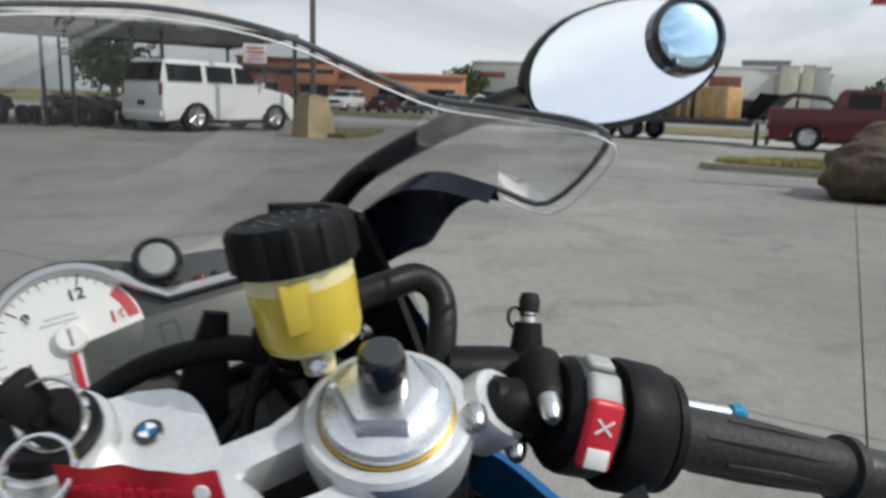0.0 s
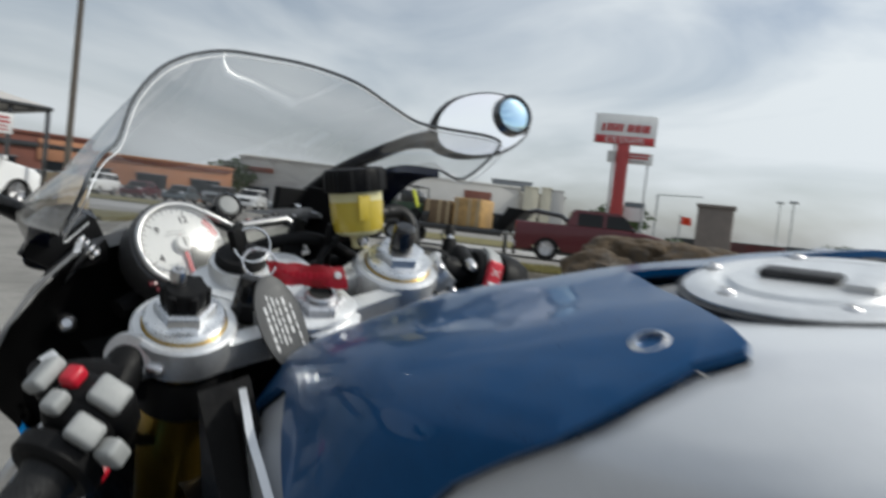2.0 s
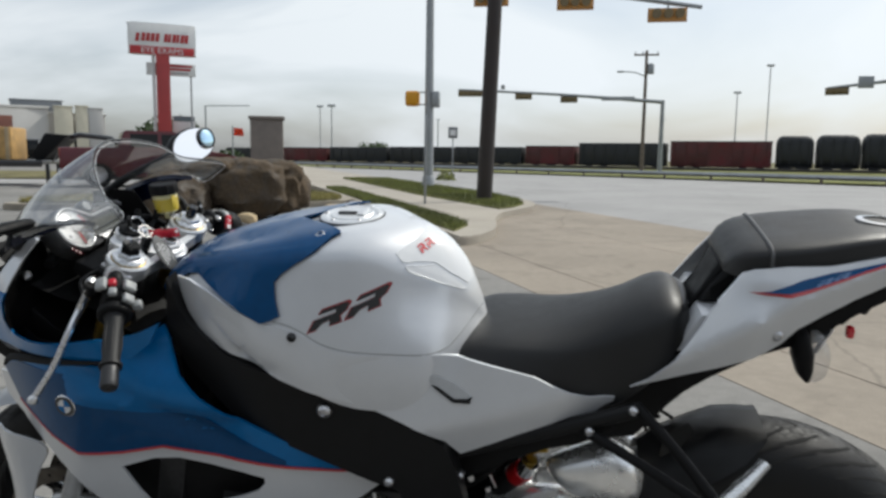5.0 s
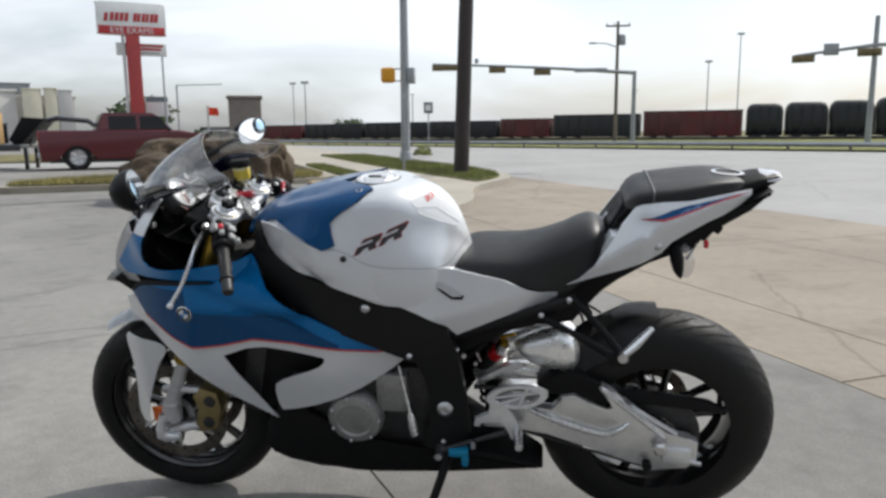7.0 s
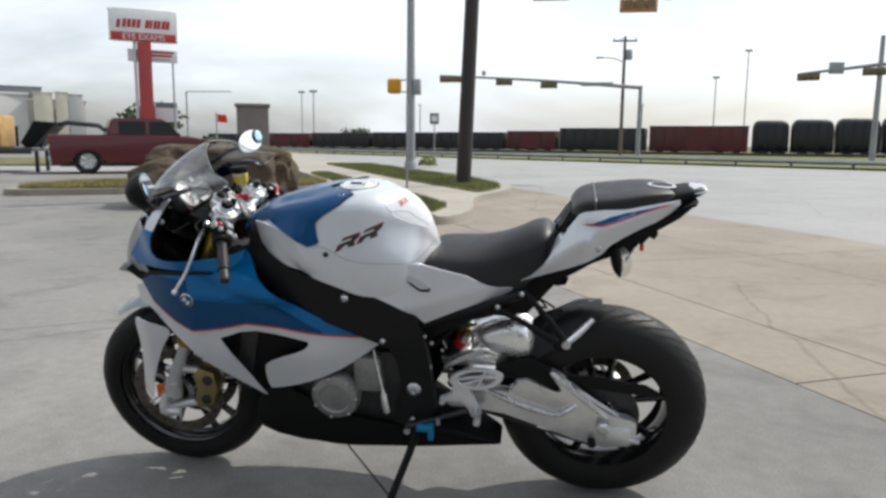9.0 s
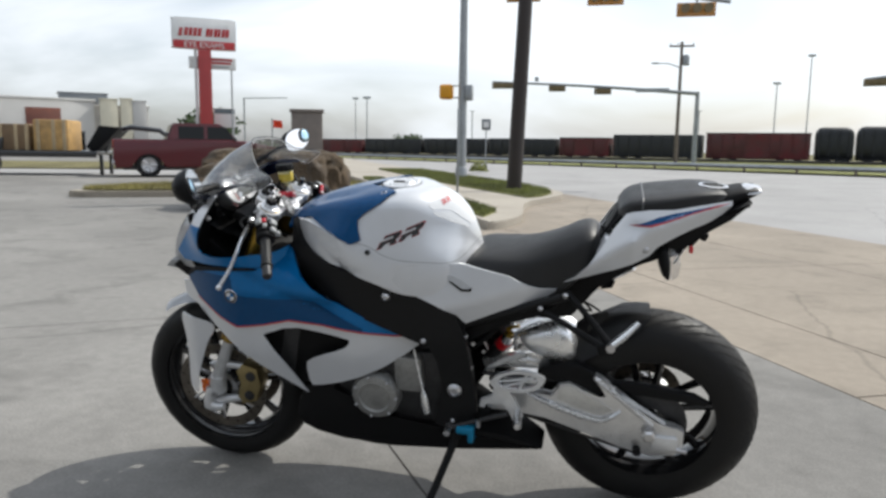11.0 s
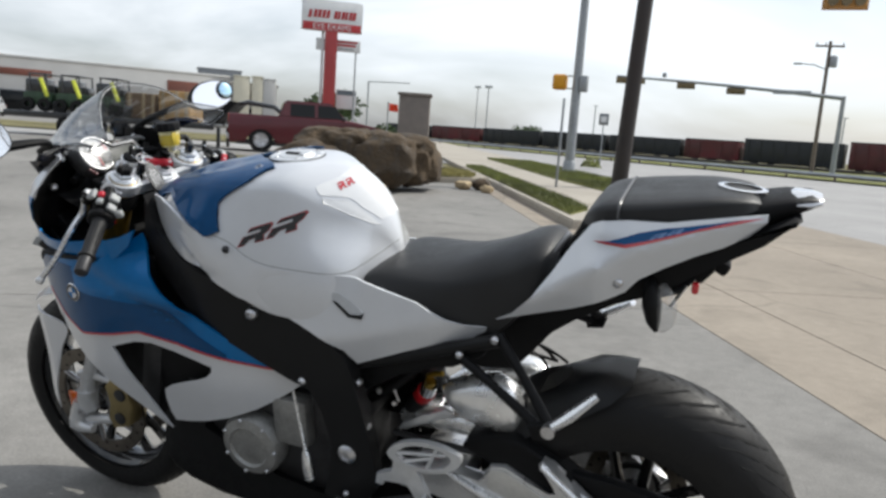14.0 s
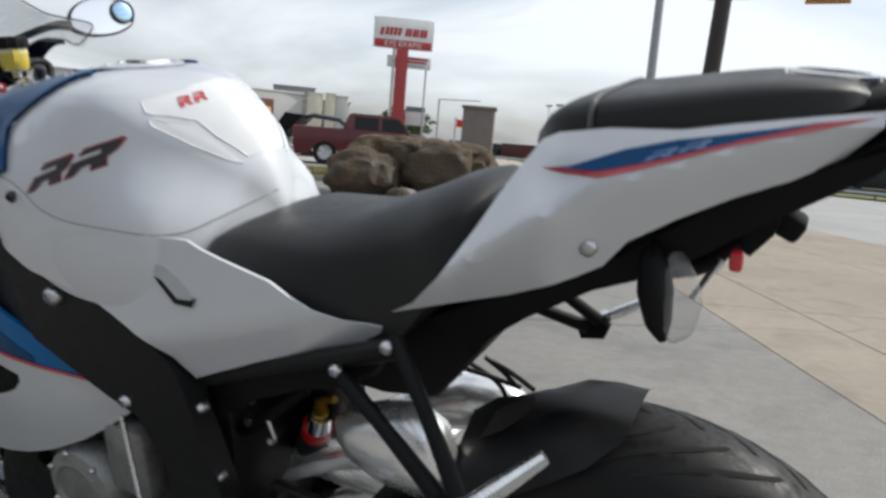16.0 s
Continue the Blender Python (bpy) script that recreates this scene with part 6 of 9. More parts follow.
part("stem_tube", hoop([(0.0095, 0.010), (0.0130, 0.010), (0.0130, 0.0225), (0.0115, 0.0240), (0.0095, 0.0235)], cp(0.0165, 0.006, -0.008), CA, 28), M_STEEL, clamp)
part("stem_bore", lathe([(0.0005, 0.0), (0.0096, 0.0), (0.0096, 0.0215), (0.0005, 0.0215)], cp(0.0165, 0.006, -0.008), CA, 24), M_RECESS_SHADE, clamp)
for s in (-1, 1):
    c = cp(0, s * FK, 0.005)
    part("fork_collar", hoop([(0.012, -0.002), (0.0292, -0.002), (0.0292, 0.0046), (0.0286, 0.0050), (0.012, 0.0050)], c, CA, 40), M_GOLD, clamp, "thin gold ring round the fork top")
    part("fork_cap", lathe([(0.0005, 0.004), (0.0280, 0.004), (0.0283, 0.0090), (0.0268, 0.0106), (0.0205, 0.0112), (0.0195, 0.0118), (0.0005, 0.0118)], c, CA, 40), M_ALU, clamp)
    part("fork_nut", lathe([(0.0005, 0.0105), (0.0200, 0.0105), (0.0212, 0.0120), (0.0212, 0.0185), (0.0192, 0.0205), (0.0135, 0.0208), (0.0005, 0.0210)], c, CA, 6), M_ALU, clamp, "hexagonal fork nut", smooth=False)
part("damping_plug", lathe([(0.0005, 0.019), (0.0105, 0.019), (0.0105, 0.024), (0.0098, 0.036), (0.0090, 0.0395), (0.0072, 0.0412), (0.0005, 0.0412)], cp(0, FK, 0.006), CA, 24), M_GLOSSBLACK, clamp, "black damping plug")
lobes = [lathe([(0.0005, 0.019), (0.0140, 0.019), (0.0146, 0.022), (0.0146, 0.034), (0.0132, 0.0365), (0.0060, 0.0372), (0.0005, 0.0372)], cp(0, -FK, 0.003), CA, 28)]
for k in range(6):
    a = k * math.pi / 3
    lobes.append(lathe([(0.0005, 0.020), (0.0034, 0.020), (0.0034, 0.035), (0.0005, 0.036)], cp(0.0138 * math.cos(a), -FK + 0.0138 * math.sin(a), 0.003), CA, 8))
part("damping_knob", lobes[0], M_BLACK, clamp, "ribbed black damping knob")
for b in lobes[1:]:
    part("knob_lobe", b, M_BLACK, clamp)
part("knob_screw", lathe([(0.0005, 0.036), (0.0055, 0.036), (0.0055, 0.046), (0.0045, 0.0475), (0.0020, 0.0475), (0.0020, 0.045), (0.0005, 0.045)], cp(-0.006, -FK - 0.003, 0.003), CA, 12), M_STEEL, clamp)
for s in (-1, 1):
    part("clamp_slit", plate([(-0.040, s * 0.0885), (-0.022, s * 0.0895), (-0.022, s * 0.0905), (-0.040, s * 0.0900)], -0.030, 0.0046, 0), M_RECESS_SHADE, clamp)
    part("pinch_bolt", bolt(cp(-0.030, s * 0.118, -0.012), CV * s, 0.0055, 0.005), M_STEEL, clamp)
roundel = part("badge", lathe([(0.0005, 0.0), (0.0062, 0.0), (0.0062, 0.0018), (0.0057, 0.0022), (0.0005, 0.0022)], cp(-0.039, 0.004, 0.0035), CA, 28), M_DECAL_BLACK, clamp, "small round badge")
for k in range(4):
    bm = bmesh.new()
    a0 = k * math.pi / 2
    bm.faces.new([bm.verts.new(cp(-0.039 + r * math.cos(a0 + a), 0.004 + r * math.sin(a0 + a), 0.0061)) for r, a in ((0, 0), (0.0038, 0), (0.0038, 0.4), (0.0038, 0.8), (0.0038, 1.2), (0.0038, math.pi / 2))])
    part("badge_quarter", bm, M_PRINT if k % 2 else M_BLUE2, roundel, smooth=False)
part("lower_clamp", join(*[tube([cp(0, s * FK, -0.22), cp(0, s * FK, -0.17)], 0.038, 20) for s in (-1, 1)], moved(prism(curve2([(-0.02, -0.10), (0.03, 0), (-0.02, 0.10), (-0.05, 0.0)], 3), 0.175, 0.215, 0.004), CL)), M_BLACK, bike, "black lower clamp")

# ignition lock and keys
lock_c = cp(-0.046, -0.030, 0)
lock = part("ignition_lock", lathe([(0.0205, -0.03), (0.0245, -0.03), (0.0250, 0.012), (0.0238, 0.015), (0.0205, 0.0155), (0.0205, -0.03)], lock_c, CA, 36), M_SILVER, clamp, "ignition lock in a silver collar")
part("lock_face", lathe([(0.0005, 0.0), (0.0205, 0.0), (0.0205, 0.020), (0.0185, 0.0225), (0.0120, 0.0230), (0.0005, 0.0230)], lock_c, CA, 32), M_BLACK, lock)
key = thing("ignition_key", "black-headed ignition key in the lock with two steel rings", "key")
part("key_head", moved(join(box(0, 0, 0.015, 0.008, 0.018, 0.020, 0.0035), box(0, 0.0, 0.003, 0.005, 0.009, 0.012, 0.002)),
                       Matrix.Translation(lock_c + CA * 0.022) @ Vector((0, 0, 1)).rotation_difference(Vector((0.15, -0.25, 1)).normalized()).to_matrix().to_4x4() @ Matrix.Rotation(0.5, 4, 'Z')), M_BLACK, key)
for c, ax, r in (((-1.172, -0.040, 0.999), (0.85, -0.40, 0.35), 0.0138), ((-1.152, -0.047, 0.988), (0.75, -0.2, 0.62), 0.0125)):
    part("split_ring", join(hoop([(r + 0.0009 * math.cos(q), 0.0009 * math.sin(q) + 0.0010) for q in (0, 1.05, 2.1, 3.14, 4.2, 5.24)], c, ax, 36),
                            hoop([(r + 0.0009 * math.cos(q), 0.0009 * math.sin(q) - 0.0010) for q in (0, 1.05, 2.1, 3.14, 4.2, 5.24)], c, ax, 36)), M_CHROME, key, "steel split ring")
key.matrix_basis = bike.matrix_basis.copy()
fob = thing("key_fob", "black plastic key fob hanging from the split ring", "key fob")
part("fob_body", moved(box(0, 0, 0, 0.009, 0.021, 0.040, 0.004, 3), Matrix.Translation((-1.148, -0.062, 0.963)) @ Matrix.Rotation(radians(-14), 4, 'X') @ Matrix.Rotation(radians(18), 4, 'Y') @ Matrix.Rotation(radians(-25), 4, 'Z')), M_GLOSSBLACK, fob)
fob.matrix_basis = bike.matrix_basis.copy()
# oval tag with rows of unreadable print
tagthing = thing("key_tag", "dark grey oval plastic key tag with white print", "key tag")
tag_m = Matrix.Translation((-1.116, -0.056, 0.955)) @ Matrix((Vector((0.46, 0.0, -0.89)), Vector((0.10, 0.99, 0.05)), Vector((0.88, -0.11, 0.46)))).transposed().to_4x4()
oval = curve2([(0.042 * math.cos(a) * (1.0 if math.cos(a) > 0 else 0.75), 0.0175 * math.sin(a) * (1 + 0.12 * math.cos(a))) for a in (2 * math.pi * q / 14 for q in range(14))], 3)
flat = Matrix(((1, 0, 0, 0), (0, 0, 1, 0), (0, -1, 0, 0), (0, 0, 0, 1)))
tag_ob = part("tag_plate", moved(prism(oval, -0.0012, 0.0012, 0.0005), tag_m @ flat), M_TAG, tagthing)
for k, (v, u0, u1, w) in enumerate(((-0.0095, -0.008, 0.026, 0.0020), (-0.0055, -0.016, 0.020, 0.0014), (-0.002, -0.014, 0.024, 0.0014), (0.0015, -0.012, 0.022, 0.0014), (0.006, -0.012, 0.016, 0.0020), (0.0105, -0.006, 0.026, 0.0014))):
    x, n = u0, 0
    while x < u1:
        ln = (0.006, 0.0035, 0.0075, 0.005)[(n + k) % 4]
        part("print_bar", moved(box(min(x + ln, u1) / 2 + x / 2, v, 0.0014, min(x + ln, u1) - x, w, 0.0004), tag_m), M_PRINT, tag_ob, smooth=False)
        x += ln + 0.0018
        n += 1
tagthing.matrix_basis = bike.matrix_basis.copy()
# strip of red tape
tape = thing("red_tape_strip", "strip of translucent red tape with faint marks", "tape")
t0, t1 = Vector((-1.148, -0.042, 0.980)), Vector((-1.117, 0.009, 0.969))
tv, tw = (t1 - t0), Vector((-0.25, 0.0, 0.97))
rows = []
for k in range(13):
    p = t0 + tv * (k / 12) + Vector((0.002 * math.sin(k * 0.9), 0, 0.0006 * math.sin(k * 1.7)))
    rows.append([p - tw * 0.0085, p - tw * 0.003 + Vector((0.001, 0, 0)), p + tw * 0.004 + Vector((0.001, 0, 0)), p + tw * 0.0095])
bm = rings(rows, closed=False, caps=False)
bmesh.ops.solidify(bm, geom=bm.faces[:], thickness=0.0006)
band = part("tape_band", bm, M_TAPE, tape)
for k in range(9):
    p = t0 + tv * (0.10 + 0.08 * k)
    part("faint_mark", moved(box(0, 0, 0, 0.0032, 0.0006, 0.006 if k % 2 else 0.0045, 0.0002), Matrix.Translation(p + Vector((0.0022, 0, 0.0005))) @ Matrix.Rotation(math.atan2(tv.y, tv.x), 4, 'Z')), M_BUTTON_RED, band, smooth=False)
part("tape_hole", lathe([(0.0005, 0), (0.0030, 0), (0.0026, 0.0004), (0.0005, 0.0004)], t1 - tv * 0.12 + Vector((0.0015, -0.001, 0.003)), (0.85, -0.5, 0.2), 14), M_PRINT, band)
tape.matrix_basis = bike.matrix_basis.copy()

# instrument
GN = Vector((0.85, 0.0, 0.527)).normalized()
GV = Vector((-0.527, 0.0, 0.85))
GC = Vector((-1.304, -0.034, 0.985))
GS = 0.90
GM = Matrix(((0, GV.x, GN.x, GC.x), (1, 0, 0, GC.y), (0, GV.z, GN.z, GC.z), (0, 0, 0, 1))) @ Matrix.Diagonal((GS, GS, GS, 1))


def gp(r, v, n=0.0):
    return GC + Vector((0, r * GS, 0)) + GV * (v * GS) + GN * (n * GS)


def gface(poly, n0, n1, bevel=0.0):
    """A plate on the instrument's face from height n0 to n1."""
    return moved(prism(poly, n0, n1, bevel), GM @ Matrix(((1, 0, 0, 0), (0, 0, 1, 0), (0, 1, 0, 0), (0, 0, 0, 1))))


shell_line = [(0.053 * math.cos(a), 0.053 * math.sin(a)) for a in (radians(q) for q in range(60, 301, 15))] + [(0.060, -0.052), (0.120, -0.048), (0.138, -0.036), (0.140, 0.006), (0.128, 0.018), (0.085, 0.026), (0.060, 0.034)]
dash = part("instrument_panel", gface(shell_line, -0.045, -0.002, 0.004), M_DASH, bike, "instrument cluster with white dial and grey display")
part("bezel_ring", tube([gp(0.0453 * math.cos(a), 0.0453 * math.sin(a), 0.0005) for a in (radians(36 + 274 * q / 60) for q in range(61))], 0.0032, 10), M_BEZEL, dash, "silver bezel")
part("bezel_tail", tube([gp(0.0330, 0.0325, 0.001), gp(0.0470, 0.0215, 0.001), gp(0.0600, 0.0105, 0.001), gp(0.1290, 0.0095, 0.001), gp(0.1345, -0.004, 0.001), gp(0.1370, -0.036, 0.001)], [0.0042, 0.0050, 0.0042, 0.0040, 0.0040, 0.0035], 10, 0, 0.8), M_BEZEL, dash)
part("bezel_foot", tube([gp(0.040, -0.036, 0.001), gp(0.090, -0.0375, 0.001), gp(0.137, -0.036, 0.001)], 0.0032, 10, 0, 0.8), M_BEZEL, dash)
part("lower_trim", gface([(0.050, -0.040), (0.128, -0.037), (0.124, -0.046), (0.056, -0.050)], -0.002, 0.003, 0.001), M_BEZEL, dash)
dial = part("dial", lathe([(0.0005, -0.003), (0.0383, -0.003), (0.0383, -0.00135), (0.0005, -0.00135)], GC, GN, 56), M_DIAL, dash, "white rev counter dial")
disp = part("display", gface([(0.005, -0.005), (0.043, -0.0005), (0.130, -0.0005), (0.130, -0.033), (0.003, -0.033)], -0.0022, 0.0006, 0.0004), M_LCD, dash, "grey liquid crystal display")
for r, v, w, h in ((0.050, -0.016, 0.0012, 0.018), (0.060, -0.016, 0.0012, 0.018), (0.055, -0.0075, 0.010, 0.0012), (0.055, -0.0245, 0.010, 0.0012), (0.018, -0.026, 0.012, 0.001), (0.018, -0.021, 0.009, 0.001)):
    part("display_bar", moved(box(r, v, 0.0008, w, h, 0.0003), GM), M_DASH, disp, smooth=False)
cover = rings([[gp(0.041 * k * math.cos(a), 0.041 * k * math.sin(a), 0.0042 + 0.0050 * (1 - k * k)) for a in (2 * math.pi * q / 40 for q in range(40))] for k in (1.0, 0.85, 0.7, 0.5, 0.3, 0.12)], caps=False)
part("gauge_glass", cover, M_COVER, dash, "clear domed cover of the dial").visible_shadow = False
dark = M_DECAL_BLACK
for k in range(33):
    n = k / 2
    a = radians(270 - 66 * n / 4)
    if n > 15.9:
        continue
    ln = 0.0075 if k % 8 == 0 else 0.0045 if k % 2 == 0 else 0.0028
    r = 0.0415 - ln / 2
    if math.cos(a) > 0 and math.sin(a) < -0.05:
        continue
    part("tick", moved(box(0, 0, 0, ln, 0.0009 if k % 8 == 0 else 0.0005, 0.0003), GM @ Matrix.Translation((r * math.cos(a), r * math.sin(a), -0.0013)) @ Matrix.Rotation(a, 4, 'Z')), dark if n < 14 else M_BUTTON_RED, dial, smooth=False)
zone = bmesh.new()
arc = [radians(38 - 32 * q / 8) for q in range(9)]
rows = [(zone.verts.new(gp(0.0345 * math.cos(a), 0.0345 * math.sin(a), -0.0012)), zone.verts.new(gp(0.0412 * math.cos(a), 0.0412 * math.sin(a), -0.0012))) for a in arc]
for p, q in zip(rows, rows[1:]):
    zone.faces.new((p[0], p[1], q[1], q[0]))
part("red_zone", zone, M_BUTTON_RED, dial, "red zone of the dial", smooth=False)
for word, ang_n, mt in (("4", 4, dark), ("8", 8, dark), ("12", 12, dark), ("16", 16, M_BUTTON_RED)):
    a = radians(270 - 66 * ang_n / 4)
    cur = bpy.data.curves.new("numeral", 'FONT')
    cur.body, cur.size, cur.extrude, cur.align_x, cur.align_y = word, 0.0105, 0.0002, 'CENTER', 'CENTER'
    cur.offset = 0.0003
    txt = new("numeral", cur)
    cur.materials.append(mt)
    txt.matrix_basis = GM @ Matrix.Translation((0.0285 * math.cos(a), 0.0285 * math.sin(a) + (0.0035 if word == "16" else 0), -0.0011))
    txt.parent = dial
for w, r, v in ((0.018, -0.003, 0.016), (0.022, -0.004, 0.0125), (0.016, -0.014, -0.020), (0.012, -0.014, -0.023)):
    part("small_print", moved(box(r, v, -0.0013, w, 0.0007, 0.0003), GM), M_BUTTON, dial, smooth=False)
part("needle", gface([(-0.0016, 0.010), (0.0016, 0.010), (0.0006, -0.0375), (-0.0036, -0.0375)], 0.001, 0.0022), M_BUTTON_RED, dash, "red needle")
part("needle_hub", lathe([(0.0005, -0.0015), (0.0085, -0.0015), (0.0085, 0.003), (0.0070, 0.0045), (0.0005, 0.0045)], GC, GN, 24), M_DIAL, dash)
part("hub_slot", moved(box(0, 0, 0.0047, 0.0022, 0.011, 0.0006), GM), M_BUTTON, dash)
lampc = gp(0.060, 0.0325, 0)
part("light_sensor_ring", lathe([(0.0005, -0.03), (0.0120, -0.03), (0.0140, 0.000), (0.0140, 0.008), (0.0122, 0.0095), (0.0108, 0.008), (0.0005, 0.008)], lampc, GN, 28), M_GLOSSBLACK, dash, "black ring of the round lamp")
part("round_lamp", lathe([(0.0005, 0.0075), (0.0105, 0.0075), (0.0090, 0.0092), (0.0005, 0.0098)], lampc, GN, 24), M_BUTTON, dash, "grey round lamp")
for k in range(3):
    part("warning_lamp", moved(box(-0.044 + 0.005 * k, -0.036 - 0.007 * k, 0.0, 0.009, 0.005, 0.003, 0.001), GM), M_DIMRED, dash)
for k in range(5):
    part("status_lamp", moved(box(0.070 + 0.012 * k, 0.0155 + 0.0005 * k, -0.0008, 0.0065, 0.0035, 0.002, 0.0008), GM), M_DIMRED if k == 1 else M_DARKMETAL, dash)
part("dash_bracket", join(tube([(-1.33, -0.09, 0.93), (-1.34, -0.03, 0.945), (-1.34, 0.06, 0.945), (-1.33, 0.12, 0.93)], 0.010, 8, 4), tube([(-1.36, 0.0, 0.96), (-1.33, 0.0, 0.945)], 0.012, 8)), M_BLACK, bike, "black dash carrier")
part("loom_tray", moved(box(0, 0, 0, 0.10, 0.16, 0.03, 0.008), Matrix.Translation((-1.245, 0.0, 0.905)) @ Matrix.Rotation(radians(24), 4, 'Y')), M_BLACK, bike, "black tray under the dash")
part("black_bracket", moved(prism([(-0.022, -0.035), (0.014, -0.035), (0.030, 0.032), (0.020, 0.036), (0.006, 0.015)], -0.003, 0.003, 0.001), Matrix.Translation((-1.212, 0.008, 0.972)) @ Matrix.Rotation(radians(90), 4, 'Z')), M_BLACK, bike, "black bracket fin")
for nm, pts, r, mt in (("loom", [(-1.200, -0.085, 0.930), (-1.225, -0.055, 0.962), (-1.228, -0.015, 0.982), (-1.212, 0.018, 0.990), (-1.200, 0.045, 0.986), (-1.195, 0.085, 0.960)], 0.0062, M_BLACK),
                       ("loom", [(-1.205, 0.01, 0.940), (-1.215, 0.050, 0.962), (-1.200, 0.085, 0.958), (-1.185, 0.10, 0.930)], 0.0045, M_RUBBER),
                       ("clear_hose", [(-1.192, 0.026, 0.925), (-1.191, 0.030, 0.954), (-1.190, 0.042, 0.978), (-1.182, 0.058, 0.990), (-1.172, 0.073, 0.988)], 0.0036, M_RUBBER),
                       ("brake_hose", [(-1.178, 0.086, 1.004), (-1.177, 0.107, 1.005), (-1.179, 0.124, 1.003), (-1.172, 0.130, 0.992), (-1.160, 0.120, 0.972), (-1.165, 0.112, 0.945), (-1.19, 0.10, 0.90)], 0.0072, M_RUBBER),
                       ("brake_hose", [(-1.150, 0.150, 0.950), (-1.190, 0.120, 0.925), (-1.230, 0.06, 0.90), (-1.25, 0.0, 0.86)], 0.0055, M_RUBBER),
                       ("clutch_cable", [(-1.215, -0.160, 0.905), (-1.245, -0.120, 0.915), (-1.240, -0.06, 0.915), (-1.215, 0.0, 0.90)], 0.0042, M_RUBBER),
                       ("switch_loom", [(-1.150, -0.165, 0.895), (-1.175, -0.140, 0.870), (-1.205, -0.09, 0.85), (-1.21, -0.04, 0.83)], 0.0045, M_RUBBER)):
    part(nm, tube(pts, r, 10, 5), mt, bike)

# brake fluid reservoir
RB, RT = Vector((-1.169, 0.065, 0.992)), Vector((-1.172, 0.066, 1.056))
RA = (RT - RB).normalized()
cup = part("brake_reservoir", lathe([(0.0005, 0.0), (0.016, 0.0), (0.0205, 0.003), (0.0220, 0.008), (0.0235, 0.038), (0.0005, 0.038)], RB, RA, 40), M_CUP, bike, "clouded yellow brake fluid cup with black ribbed cap")
part("fluid", lathe([(0.0212, 0.004), (0.0225, 0.009), (0.0234, 0.027), (0.0233, 0.030)], RB, RA, 40), M_FLUID, cup, "yellow brake fluid")
ribs = [lathe([(0.0005, 0.038), (0.0258, 0.038), (0.0266, 0.040), (0.0266, 0.0545), (0.0250, 0.0580), (0.0195, 0.0588), (0.0185, 0.0575), (0.0005, 0.0575)], RB, RA, 48)]
side0 = RA.orthogonal().normalized()
for k in range(12):
    d = Matrix.Rotation(2 * math.pi * k / 12, 3, RA) @ side0
    ribs.append(tube([RB + RA * 0.0385 + d * 0.0243, RB + RA * 0.0545 + d * 0.0243, RB + RA * 0.0572 + d * 0.0230], [0.0036, 0.0036, 0.0026], 8))
rcap = part("reservoir_cap", ribs[0], M_BLACK, cup, "ribbed black screw cap")
for b in ribs[1:]:
    part("cap_rib", b, M_BLACK, cup)
for k in range(14):
    d = Matrix.Rotation(2 * math.pi * k / 14, 3, RA) @ side0
    part("raised_print", moved(box(0, 0, 0, 0.0026, 0.0020, 0.0008, 0.0003), Matrix.Translation(RB + RA * 0.0578 + d * (0.0145 if k % 2 else 0.010)) @ Vector((0, 0, 1)).rotation_difference(RA).to_matrix().to_4x4()), M_DASH, rcap, smooth=False)
part("level_window", moved(box(0, 0, 0, 0.002, 0.016, 0.022, 0.001), Matrix.Translation(RB + RA * 0.022 + Vector((0.0215, -0.007, 0.004)))), M_FLUID, cup)
part("cup_foot", lathe([(0.0005, -0.012), (0.0070, -0.012), (0.0080, 0.0), (0.015, 0.003), (0.0005, 0.004)], RB, RA, 18), M_CUP, cup)
part("cup_bolt", bolt(RB + Vector((0.012, -0.004, -0.004)), (0.9, -0.2, 0.3), 0.005, 0.004), M_STEEL, cup)
part("reservoir_bracket", tube([RB + RA * 0.010 + Vector((-0.012, -0.020, 0)), RB + RA * 0.002 + Vector((-0.02, -0.02, -0.01)), (-1.215, 0.06, 0.945)], 0.0035, 8, 3), M_BLACK, cup, "black reservoir bracket")


# handlebars: s along the bar, r to the rear, w upward
def bar_frame(p0, p1):
    d = (p1 - p0).normalized()
    up = (AX - d * AX.dot(d)).normalized()
    rr = d.cross(up)
    if rr.x < 0:
        rr = -rr
    m = Matrix((d, rr, up)).transposed().to_4x4()
    m.translation = p0
    return m


